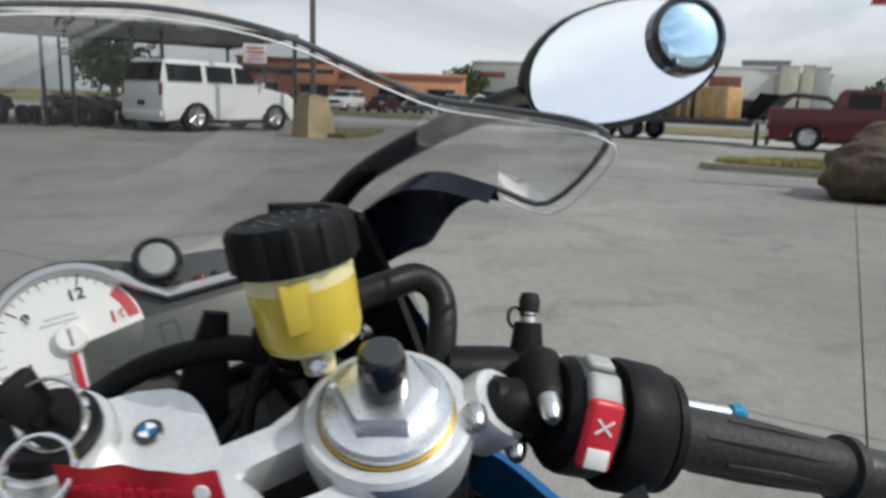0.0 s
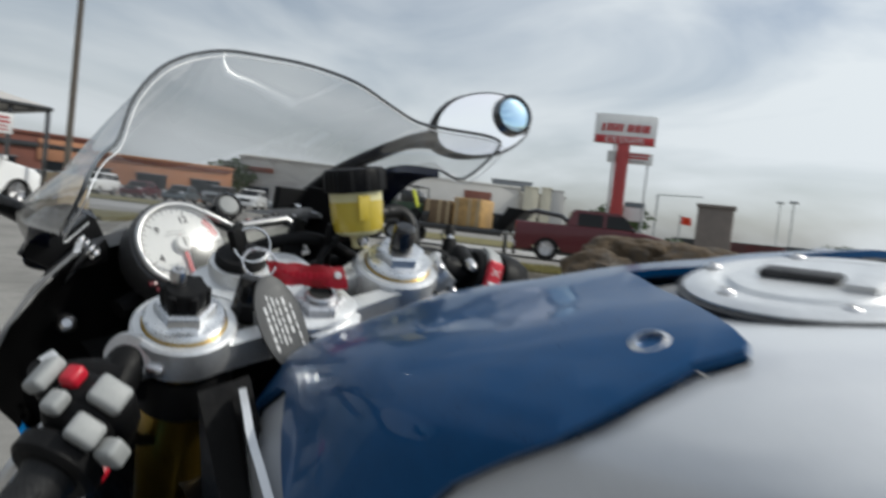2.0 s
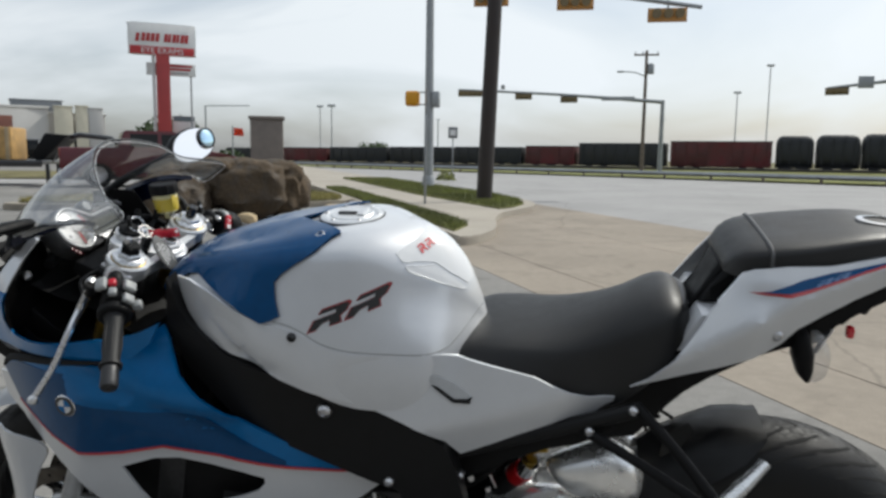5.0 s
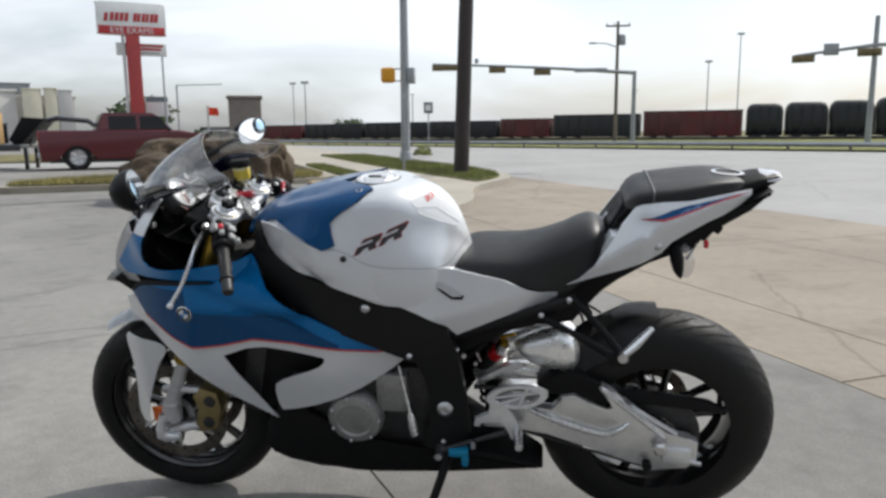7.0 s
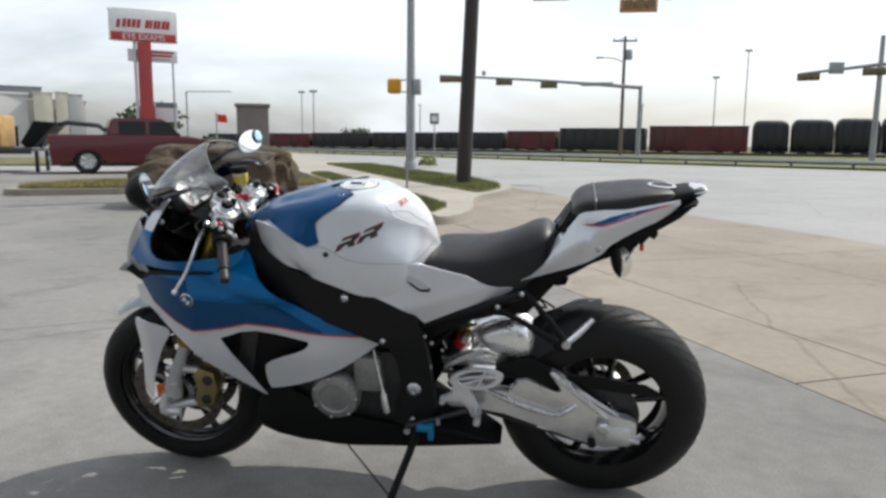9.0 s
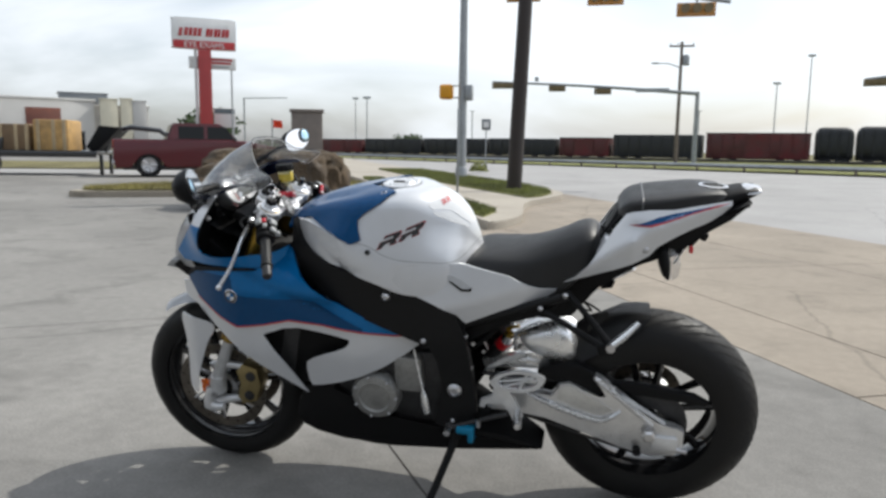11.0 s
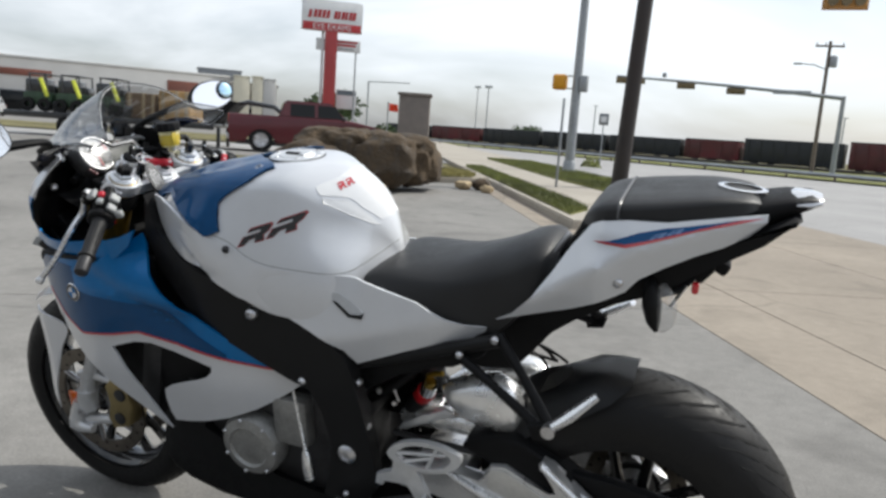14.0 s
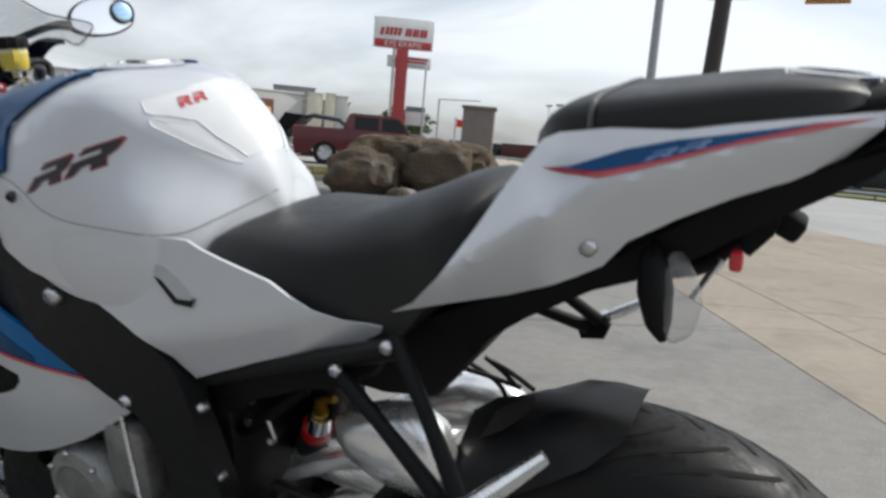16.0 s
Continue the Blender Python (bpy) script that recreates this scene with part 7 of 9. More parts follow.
BARS = ((1, Vector((-1.132, 0.114, 0.964)), Vector((-1.071, 0.291, 0.874))), (-1, Vector((-1.153, -0.146, 0.9375)), Vector((-1.083, -0.302, 0.845))))
for s, p0, p1 in BARS:
    m = bar_frame(p0, p1)
    ln = (p1 - p0).length

    def at(a, r=0.0, w=0.0):
        return m @ Vector((a, r, w))

    def bit(name, bm, mt, par, label=""):
        return part(name, moved(bm, m), mt, par, label)
    bar = part("clip_on_bar", tube([at(0.014), at(ln + 0.008)], 0.0105, 16), M_BLACK, bike, "black clip-on handlebar")
    fc = cp(0, s * FK, -0.040)
    elbow = Vector((-1.130, 0.124, 0.951)) if s > 0 else Vector((-1.157, -0.148, 0.940))
    part("bar_clamp", join(hoop([(0.0290, -0.016), (0.0350, -0.016), (0.0355, 0.012), (0.0335, 0.016), (0.0290, 0.016)], fc, CA, 36),
                           tube([fc + CV * s * 0.030, elbow, at(0.034)], [0.014, 0.0135, 0.0130], 16, 4)), M_BLACK, bar, "black clip-on clamp")
    part("clamp_collar", lathe([(0.0135, -0.010), (0.0165, -0.010), (0.0175, -0.004), (0.0175, 0.006), (0.0160, 0.010), (0.0135, 0.010)], elbow, at(0.03) - (fc + CV * s * 0.030), 24), M_SILVER, bar, "silver clamp collar")
    part("clamp_bolt", bolt(at(0.004, 0.017, 0.004), m.to_3x3() @ Vector((0, 1, 0.2)), 0.0055, 0.005), M_STEEL, bar)
    if s > 0:
        grip0 = 0.098
        sw = bit("switch_housing", join(lathe([(0.0005, 0.042), (0.0225, 0.042), (0.0255, 0.0455), (0.0262, 0.050), (0.0262, 0.063), (0.0250, 0.0665), (0.0005, 0.0665)], (0, 0, 0), (1, 0, 0), 40), box(0.050, -0.008, -0.006, 0.030, 0.036, 0.042, 0.014, 3)), M_BLACK, bar, "black switch housing")
        bit("button_band", lathe([(0.0005, 0.0475), (0.0258, 0.0475), (0.0266, 0.0490), (0.0266, 0.0630), (0.0258, 0.0645), (0.0005, 0.0645)], (0, 0, 0), (1, 0, 0), 40), M_DASH, sw)
        turn_up = Matrix.Translation((-0.004, 0, 0)) @ Matrix.Rotation(radians(27), 4, 'X')
        kb = bit("kill_switch", moved(join(moved(box(0, 0, 0, 0.0155, 0.006, 0.030, 0.0028, 3), Matrix.Translation((0.058, 0.0275, 0.004)) @ Matrix.Rotation(radians(8), 4, 'X'))), turn_up), M_BUTTON_RED, sw, "red engine stop switch")
        bit("start_mark", moved(moved(box(0, 0, 0, 0.0105, 0.0012, 0.0085, 0.0005), Matrix.Translation((0.058, 0.0318, -0.005)) @ Matrix.Rotation(radians(8), 4, 'X')), turn_up), M_PRINT, kb)
        bit("stop_mark", moved(join(*[moved(box(0, 0, 0, 0.0095, 0.0008, 0.0010), Matrix.Translation((0.058, 0.0300, 0.0085)) @ Matrix.Rotation(radians(8), 4, 'X') @ Matrix.Rotation(radians(q), 4, 'Y')) for q in (40, -40)]), turn_up), M_PRINT, kb)
        bit("mode_button", moved(moved(box(0, 0, 0, 0.0150, 0.006, 0.0150, 0.0028, 3), Matrix.Translation((0.0585, 0.0190, 0.0205)) @ Matrix.Rotation(radians(45), 4, 'X')), turn_up), M_BUTTON, sw, "grey mode button")
        bit("top_button", moved(moved(box(0, 0, 0, 0.0130, 0.005, 0.010, 0.0022, 3), Matrix.Translation((0.060, 0.004, 0.0270)) @ Matrix.Rotation(radians(80), 4, 'X')), turn_up), M_BUTTON, sw)
        bit("throttle_drum", lathe([(0.0005, 0.068), (0.0285, 0.068), (0.0300, 0.071), (0.0300, 0.088), (0.0285, 0.0905), (0.0245, 0.0905), (0.0245, 0.0925), (0.0275, 0.0925), (0.0275, 0.0965), (0.0185, 0.098), (0.0005, 0.098)], (0, 0, 0), (1, 0, 0), 40), M_BLACK, sw)
        # brake master cylinder and lever
        mc = part("master_cylinder", join(tube([(-1.158, 0.118, 0.962), (-1.152, 0.145, 0.952), (-1.152, 0.178, 0.936)], [0.013, 0.015, 0.012], 14, 3), moved(box(0.036, -0.008, 0.0, 0.020, 0.036, 0.036, 0.008, 3), m), tube([(-1.150, 0.158, 0.950), (-1.156, 0.167, 0.972)], [0.0095, 0.0068], 12)), M_BLACK, bar, "black brake master cylinder")
        nb, na = Vector((-1.1555, 0.1665, 0.970)), Vector((-0.25, 0.36, 0.9)).normalized()
        part("bleed_nipple", lathe([(0.0005, 0.0), (0.0042, 0.0), (0.0042, 0.005), (0.0032, 0.006), (0.0032, 0.009), (0.0005, 0.009)], nb, na, 10), M_CHROME, mc, "steel bleed nipple")
        part("nipple_cap", join(lathe([(0.0005, 0.007), (0.0050, 0.007), (0.0053, 0.013), (0.0040, 0.0165), (0.0005, 0.017)], nb, na, 14), hoop([(0.0045, -0.0007), (0.0056, -0.0007), (0.0056, 0.0007), (0.0045, 0.0007)], nb + na * 0.007 + Vector((0, -0.008, 0)), (0.9, 0.3, 0.2), 16)), M_RUBBER, mc, "black rubber nipple cap")
        for a, w in ((0.034, 0.015), (0.030, -0.014)):
            bit("clamp_screw", bolt((a, 0.0135, w), (0, 1, 0.1), 0.0052, 0.006), M_STEEL, mc)
        lev = bit("brake_lever", tube([(0.050, -0.030, 0.000), (0.090, -0.034, -0.006), (0.125, -0.032, -0.010), (0.158, -0.034, -0.011)], [0.006, 0.0042, 0.0034, 0.0034], 12, 5, 0.75), M_ALU, bar, "silver brake lever")
        bit("lever_end", lathe([(0.0005, -0.004), (0.0042, -0.004), (0.0056, 0.0), (0.0042, 0.004), (0.0005, 0.004)], (0.161, -0.034, -0.011), (1, 0, 0), 18), M_CYAN, lev, "blue anodised lever end")
        bit("lever_adjuster", lathe([(0.0005, -0.004), (0.009, -0.004), (0.010, 0.0), (0.009, 0.005), (0.0005, 0.005)], (0.080, -0.038, -0.012), (0, -0.2, 1), 18), M_CYAN, lev)
    else:
        grip0 = 0.090
        sw = bit("switch_housing", join(box(0.052, 0.0, 0.0, 0.040, 0.046, 0.056, 0.012, 3), box(0.046, 0.004, 0.010, 0.028, 0.046, 0.040, 0.010, 3)), M_BLACK, bar, "black switch housing")
        inv = m.inverted()

        def button(name, p, sx, sz, mt, label="", deep=0.010, out=0.0):
            q = inv @ Vector(p)
            ang2 = math.atan2(q.z, q.y)
            rad = math.hypot(q.y, q.z) - deep * 0.4 + out
            return bit(name, moved(box(0, 0, 0, sx, deep, sz, 0.0034, 3), Matrix.Translation((q.x, rad * math.cos(ang2), rad * math.sin(ang2))) @ Matrix.Rotation(ang2, 4, 'X')), mt, sw, label)
        button("hazard_switch", (-1.129, -0.197, 0.950), 0.014, 0.013, M_BUTTON_RED, "red hazard switch")
        button("rocker_button", (-1.104, -0.183, 0.939), 0.019, 0.022, M_BUTTON, "grey rocker button")
        button("rocker_button", (-1.121, -0.211, 0.940), 0.015, 0.013, M_BUTTON, "grey rocker button")
        button("rocker_button", (-1.097, -0.202, 0.924), 0.017, 0.020, M_BUTTON, "grey rocker button")
        button("rocker_button", (-1.142, -0.210, 0.952), 0.024, 0.018, M_BUTTON, "grey headlamp button")
        button("signal_switch", (-1.092, -0.190, 0.906), 0.014, 0.015, M_BUTTON, "grey turn signal switch", 0.016, 0.004)
        button("horn_button", (-1.109, -0.192, 0.886), 0.012, 0.010, M_BUTTON_RED, "dark red horn button")
        bit("grip_flange", lathe([(0.0005, 0.074), (0.0235, 0.074), (0.0275, 0.078), (0.0275, 0.088), (0.0240, 0.0915), (0.0005, 0.0915)], (0, 0, 0), (1, 0, 0), 32), M_BLACK, sw)
        bit("lever_perch", join(tube([(0.020, 0.0, 0.0), (0.026, -0.020, 0.004), (0.036, -0.036, 0.004)], [0.016, 0.012, 0.011], 14, 3), lathe([(0.0005, -0.012), (0.010, -0.012), (0.010, 0.012), (0.0005, 0.012)], (0.038, -0.040, 0.004), (0, 0, 1), 16)), M_BLACK, bar, "black clutch lever perch")
        lev = part("clutch_lever", tube([at(0.038, -0.042, 0.003), (-1.203, -0.185, 0.898), (-1.210, -0.222, 0.862), (-1.226, -0.255, 0.812), (-1.246, -0.284, 0.773)], [0.009, 0.0085, 0.0065, 0.0060, 0.0065], 12, 6, 0.75), M_ALU, bar, "silver clutch lever")
        part("lever_end", lathe([(0.0005, -0.008), (0.007, -0.006), (0.0088, 0.0), (0.007, 0.006), (0.0005, 0.008)], (-1.248, -0.287, 0.769), (-0.3, -0.5, -0.7), 16), M_ALU, lev)
        bit("lever_adjuster", lathe([(0.0005, -0.005), (0.008, -0.005), (0.008, 0.005), (0.0005, 0.005)], (0.030, -0.042, 0.010), (1, -0.4, 0), 14), M_SILVER, lev)
    grip = bit("grip", lathe([(0.0005, grip0), (0.0175, grip0), (0.0165, grip0 + 0.004), (0.0146, grip0 + 0.012), (0.0138, ln - 0.020), (0.0138, ln - 0.010), (0.0172, ln - 0.009), (0.0172, ln - 0.004), (0.0145, ln - 0.003), (0.0005, ln - 0.003)], (0, 0, 0), (1, 0, 0), 36), M_GRIP, bar, "dark ribbed rubber grip")
    for k in range(8):
        a = 2 * math.pi * k / 8 + 0.2
        st = grip0 + (0.016 if k % 2 else 0.030)
        bit("grip_rib", tube([(st, 0.0142 * math.cos(a), 0.0142 * math.sin(a)), (st + 0.03, 0.0138 * math.cos(a + 0.03), 0.0138 * math.sin(a + 0.03)), (ln - 0.026, 0.0133 * math.cos(a), 0.0133 * math.sin(a))], [0.0010, 0.0020, 0.0008], 6), M_GRIP, grip)
    bit("bar_end", lathe([(0.0005, ln - 0.004), (0.0130, ln - 0.004), (0.0136, ln + 0.004), (0.0136, ln + 0.030), (0.0122, ln + 0.034), (0.0060, ln + 0.036), (0.0005, ln + 0.033)], (0, 0, 0), (1, 0, 0), 28), M_DARKMETAL, bar, "dark bar end weight")


# ---- things round the lot ----
M_ROCK = bsdf("brown_sandstone", (0.066, 0.047, 0.029), 0.9, grain=(0.16, 0.38), bump=(0.07, 0.03))
M_CARWHITE = bsdf("car_white", (0.84, 0.845, 0.85), 0.3, coat=0.8, grain=(0.3, 0.02))
M_CARRED = bsdf("car_red", (0.085, 0.0025, 0.007), 0.35, coat=0.3, grain=(0.3, 0.04))
M_CARGREY = bsdf("car_grey", (0.16, 0.17, 0.18), 0.35, metal=0.4, coat=0.7)
M_CARBLUE = bsdf("car_slate", (0.10, 0.13, 0.15), 0.35, metal=0.4, coat=0.7)
M_CARBLACK = bsdf("car_black", (0.012, 0.013, 0.015), 0.3, coat=0.8)
M_GLASS = bsdf("dark_car_glass", (0.006, 0.007, 0.008), 0.08, spec=0.25)
M_LAMPRED = bsdf("tail_lamp", (0.30, 0.01, 0.015), 0.2, coat=0.6)
M_LAMPCLEAR = bsdf("head_lamp", (0.65, 0.66, 0.67), 0.15, coat=0.8)
M_RIM = bsdf("wheel_rim", (0.55, 0.55, 0.56), 0.3, metal=0.9)
M_GALV = bsdf("galvanised_steel", (0.30, 0.315, 0.33), 0.5, metal=0.5, grain=(0.1, 0.12))
M_BROWNPOLE = bsdf("dark_brown_steel", (0.022, 0.015, 0.013), 0.55, grain=(0.1, 0.2))
M_WOODPOLE = bsdf("weathered_wood_pole", (0.16, 0.13, 0.11), 0.85, grain=(0.05, 0.25), bump=(0.03, 0.005))
M_SIGNWHITE = bsdf("sign_white", (0.66, 0.66, 0.66), 0.45, grain=(0.6, 0.06))
M_SIGNRED = bsdf("sign_red", (0.42, 0.030, 0.035), 0.45, grain=(0.5, 0.08))
M_SIGNPOLE = bsdf("sign_pole_red", (0.36, 0.040, 0.040), 0.5, grain=(0.6, 0.08))
M_SIGNYELLOW = bsdf("signal_yellow", (0.62, 0.28, 0.01), 0.5, grain=(0.1, 0.06))
M_SIGNALDARK = bsdf("signal_dark_yellow", (0.16, 0.12, 0.06), 0.6, grain=(0.1, 0.1))
M_SIGNALOLD = bsdf("faded_signal_yellow", (0.42, 0.21, 0.055), 0.6, grain=(0.1, 0.12))
M_CREAM = bsdf("cream_render", (0.62, 0.58, 0.46), 0.8, grain=(1.0, 0.06))
M_BEIGE = bsdf("beige_render", (0.42, 0.38, 0.32), 0.8, grain=(2.0, 0.08))
M_MALL = bsdf("pale_grey_render", (0.50, 0.49, 0.47), 0.8, grain=(2.5, 0.07))
M_ORANGEWALL = bsdf("orange_brick_wall", (0.42, 0.20, 0.11), 0.85, grain=(1.2, 0.10))
M_BRICK = bsdf("red_brown_brick", (0.19, 0.075, 0.055), 0.85, grain=(0.8, 0.15))
M_BOXCAR = bsdf("boxcar_rust_red", (0.105, 0.022, 0.024), 0.75, grain=(1.0, 0.3))
M_HOPPER = bsdf("hopper_black", (0.016, 0.018, 0.022), 0.6, grain=(0.8, 0.3))
M_CANVAS = bsdf("canopy_fabric", (0.42, 0.40, 0.38), 0.8, grain=(0.5, 0.06))
M_BLOCK = bsdf("tan_concrete_block", (0.40, 0.31, 0.19), 0.85, grain=(0.15, 0.15), bump=(0.03, 0.006))
M_PILLAR = bsdf("taupe_stucco", (0.20, 0.17, 0.15), 0.85, grain=(0.2, 0.10), bump=(0.02, 0.004))
M_CRATE = bsdf("brown_crate", (0.17, 0.11, 0.06), 0.7, grain=(0.2, 0.15))
M_TAN = bsdf("tan_load", (0.42, 0.26, 0.10), 0.75, grain=(0.2, 0.2))
M_MACHINE = bsdf("machine_green", (0.03, 0.06, 0.03), 0.5, grain=(0.2, 0.2))
M_HIVIS = bsdf("lime_yellow", (0.62, 0.66, 0.06), 0.5)
M_LEAF = bsdf("leaf_green", (0.045, 0.075, 0.022), 0.7, grain=(0.4, 0.3))
M_BARK = bsdf("bark", (0.10, 0.075, 0.05), 0.9, grain=(0.05, 0.25))
M_BLADE = bsdf("grass_blade", (0.155, 0.17, 0.048), 0.7, grain=(0.3, 0.35))
M_DRYBLADE = bsdf("dry_grass_blade", (0.26, 0.23, 0.085), 0.75, grain=(0.3, 0.3))
M_MAST = bsdf("pale_mast_steel", (0.42, 0.44, 0.46), 0.6, grain=(0.5, 0.1))
M_BALLAST = bsdf("dark_track_ballast", (0.055, 0.050, 0.045), 0.95, grain=(0.2, 0.4), bump=(0.08, 0.03))
M_FLAG = bsdf("orange_flag", (0.62, 0.07, 0.02), 0.6)

# boulders
rk = thing("boulder_pile", "pile of rounded brown sandstone boulders beside the kerb", "rocks", Matrix.Translation((-6.1, 10.1, 0)) @ Matrix.Diagonal((0.85, 0.85, 0.92, 1)) @ Matrix.Translation((6.1, -10.1, 0)))


def boulder(cx, cy, cz, sx, sy, sz, seed, turn=0.0):
    bm = bmesh.new()
    bmesh.ops.create_icosphere(bm, subdivisions=4, radius=1)
    for v in bm.verts:
        p = v.co.normalized()
        k = 1 + 0.22 * noise.noise(p * 1.2 + Vector((seed, 0, 0))) + 0.12 * noise.noise(p * 2.9 + Vector((0, seed, 0))) + 0.04 * noise.noise(p * 8 + Vector((0, 0, seed)))
        k -= 0.06 * abs(math.sin(p.z * 5 + seed + 2 * noise.noise(p * 2)))
        v.co = Vector((math.copysign(abs(p.x) ** 0.8, p.x) * sx, math.copysign(abs(p.y) ** 0.8, p.y) * sy, math.copysign(abs(p.z) ** 0.75, p.z) * sz)) * k
    return moved(bm, Matrix.Translation((cx, cy, cz)) @ Matrix.Rotation(turn, 4, 'Z'))


for cx, cy, cz, sx, sy, sz, sd, tn in ((-6.75, 9.15, 0.42, 0.78, 0.72, 0.46, 1.0, 0.3), (-6.95, 10.0, 0.78, 0.72, 0.62, 0.40, 2.2, 0.9), (-6.20, 9.75, 0.84, 0.60, 0.55, 0.33, 3.7, 0.2),
                                       (-5.60, 10.0, 0.62, 0.72, 0.75, 0.52, 4.4, 0.6), (-5.35, 11.1, 0.58, 0.62, 0.95, 0.54, 5.9, 0.4), (-6.35, 10.9, 0.60, 0.8, 0.8, 0.5, 6.3, 1.2)):
    part("boulder", boulder(cx, cy, cz, sx, sy, sz, sd, tn), M_ROCK, rk, "rounded brown boulder")
for cx, cy, s in ((-5.75, 8.95, 0.20), (-5.35, 9.25, 0.17), (-4.6, 12.4, 0.2), (-4.3, 11.9, 0.13), (-4.9, 12.2, 0.16)):
    solid("stone", boulder(cx, cy, s * 0.55, s, s * 0.8, s * 0.6, cx * 3, 0.0), M_BLOCK if s < 0.19 else M_ROCK, "small loose tan stone on the lot", "stone", group="loose stones")


# vehicles: x forward, standing on z = 0
def arch_outline(low, top, wheels, r):
    """Side outline with wheel arches; low: (x0, x1, z); top: points from front to rear."""
    x0, x1, z = low
    pts = [(x0, z)]
    for wx in sorted(wheels):
        pts += [(wx + r * math.cos(a), max(z, 0.34 + r * math.sin(a))) for a in (math.pi * (1 - k / 8) for k in range(9))]
    pts.append((x1, z))
    return pts + top


def vehicle(name, label, m, paint, L, W, H, wb, wr, shape, group=""):
    v = thing(name, label, "car" if shape != "pickup" else "pickup", m, group)
    f, b = L / 2, -L / 2
    wheels = (f - 0.17 * L, f - 0.17 * L - wb)
    belt = H * {"suv": 0.67, "pickup": 0.68}.get(shape, 0.60)
    if shape == "suv":
        top = [(f, 0.62), (f - 0.04, 1.0), (f - 0.30, 1.16), (f - 0.29 * L, belt), (b + 0.02, belt), (b, 0.75)]
        cab = [(f - 0.28 * L, f - 0.42 * L), (b + 0.03, b + 0.22)]
        panes = [(f - 0.315 * L, f - 0.48 * L), (f - 0.50 * L, f - 0.69 * L), (f - 0.72 * L, b + 0.22)]
    elif shape == "pickup":
        top = [(f, 0.62), (f - 0.05, 1.0), (f - 0.35, 1.10), (f - 0.24 * L, belt + 0.02), (b + 0.31 * L, belt + 0.02), (b + 0.02, belt + 0.02), (b, 0.70)]
        cab = [(f - 0.27 * L, f - 0.38 * L), (b + 0.30 * L, b + 0.34 * L)]
        panes = [(f - 0.30 * L, f - 0.46 * L), (f - 0.48 * L, f - 0.63 * L)]
    else:
        top = [(f, 0.55), (f - 0.10, 0.72), (f - 0.28 * L, belt), (b + 0.16 * L, belt + 0.02), (b + 0.03, belt - 0.06), (b, 0.60)]
        cab = [(f - 0.27 * L, f - 0.44 * L), (b + 0.12 * L, b + 0.28 * L)]
        panes = [(f - 0.33 * L, f - 0.49 * L), (f - 0.51 * L, f - 0.68 * L)]
    body = part("body", prism(arch_outline((b + 0.05, f - 0.05, 0.30), top, wheels, wr * 1.22), -W / 2, W / 2, 0.05), paint, v)
    (a0, a1), (c0, c1) = cab
    ins = 0.16
    lo = [Vector((a0, -W / 2 + 0.04, belt)), Vector((a0, W / 2 - 0.04, belt)), Vector((c0, W / 2 - 0.04, belt)), Vector((c0, -W / 2 + 0.04, belt))]
    hi = [Vector((a1, -W / 2 + ins, H)), Vector((a1, W / 2 - ins, H)), Vector((c1, W / 2 - ins, H)), Vector((c1, -W / 2 + ins, H))]
    g = rings([lo, hi])
    bmesh.ops.bevel(g, geom=g.edges[:], offset=0.05, segments=2, affect='EDGES')
    part("cabin", g, paint, v)
    for s in (-1, 1):
        for p0, p1 in panes:
            q = bmesh.new()

            def at(x, t):
                y = (W / 2 - 0.04) + (ins - 0.04) * -t + 0.006
                return q.verts.new((x, s * y, belt + (H - belt) * t))
            sl0 = (a1 - a0) / (H - belt) * 0.5 if p0 == panes[0][0] else 0
            q.faces.new((at(p0, 0.10), at(p1, 0.10), at(p1, 0.82), at(p0 + sl0 * (H - belt) * 0.9, 0.82)))
            part("side_window", q, M_GLASS, v)
        part("door_handle", box(f - 0.46 * L, s * (W / 2 + 0.005), belt - 0.10, 0.16, 0.02, 0.03, 0.008), paint, v)
        part("wing_mirror", box(f - 0.30 * L, s * (W / 2 + 0.10), belt + 0.06, 0.12, 0.16, 0.13, 0.04), M_CARBLACK if shape == "pickup" else paint, v)
        part("head_lamp", box(f - 0.07, s * (W / 2 - 0.20), 0.84, 0.10, 0.34, 0.16, 0.03), M_LAMPCLEAR, v)
        part("tail_lamp", box(b + 0.04, s * (W / 2 - 0.09), belt - 0.16, 0.09, 0.15, 0.34, 0.03), M_LAMPRED, v)
        for wx in wheels:
            w = part("wheel", moved(hoop([(wr * 0.62, -0.11), (wr * 0.9, -0.125), (wr, -0.09), (wr, 0.09), (wr * 0.9, 0.125), (wr * 0.62, 0.11)], (0, 0, 0), seg=28), Matrix.Translation((wx, s * (W / 2 - 0.13), wr))), M_RUBBER, v)
            part("rim", moved(lathe([(0.0005, 0.05), (wr * 0.16, 0.06), (wr * 0.2, 0.03), (wr * 0.52, 0.05), (wr * 0.63, 0.10), (wr * 0.66, 0.10), (wr * 0.66, -0.05), (0.0005, -0.05)], (0, 0, 0), (0, s, 0), 20), Matrix.Translation((wx, s * (W / 2 - 0.13), wr))), M_RIM, w)
            for k in range(5):
                a = k * 1.2566
                part("rim_spoke", tube([(wx + 0.05 * math.cos(a), s * (W / 2 - 0.055), wr + 0.05 * math.sin(a)), (wx + wr * 0.6 * math.cos(a), s * (W / 2 - 0.035), wr + wr * 0.6 * math.sin(a))], 0.035, 6), M_RIM, w)
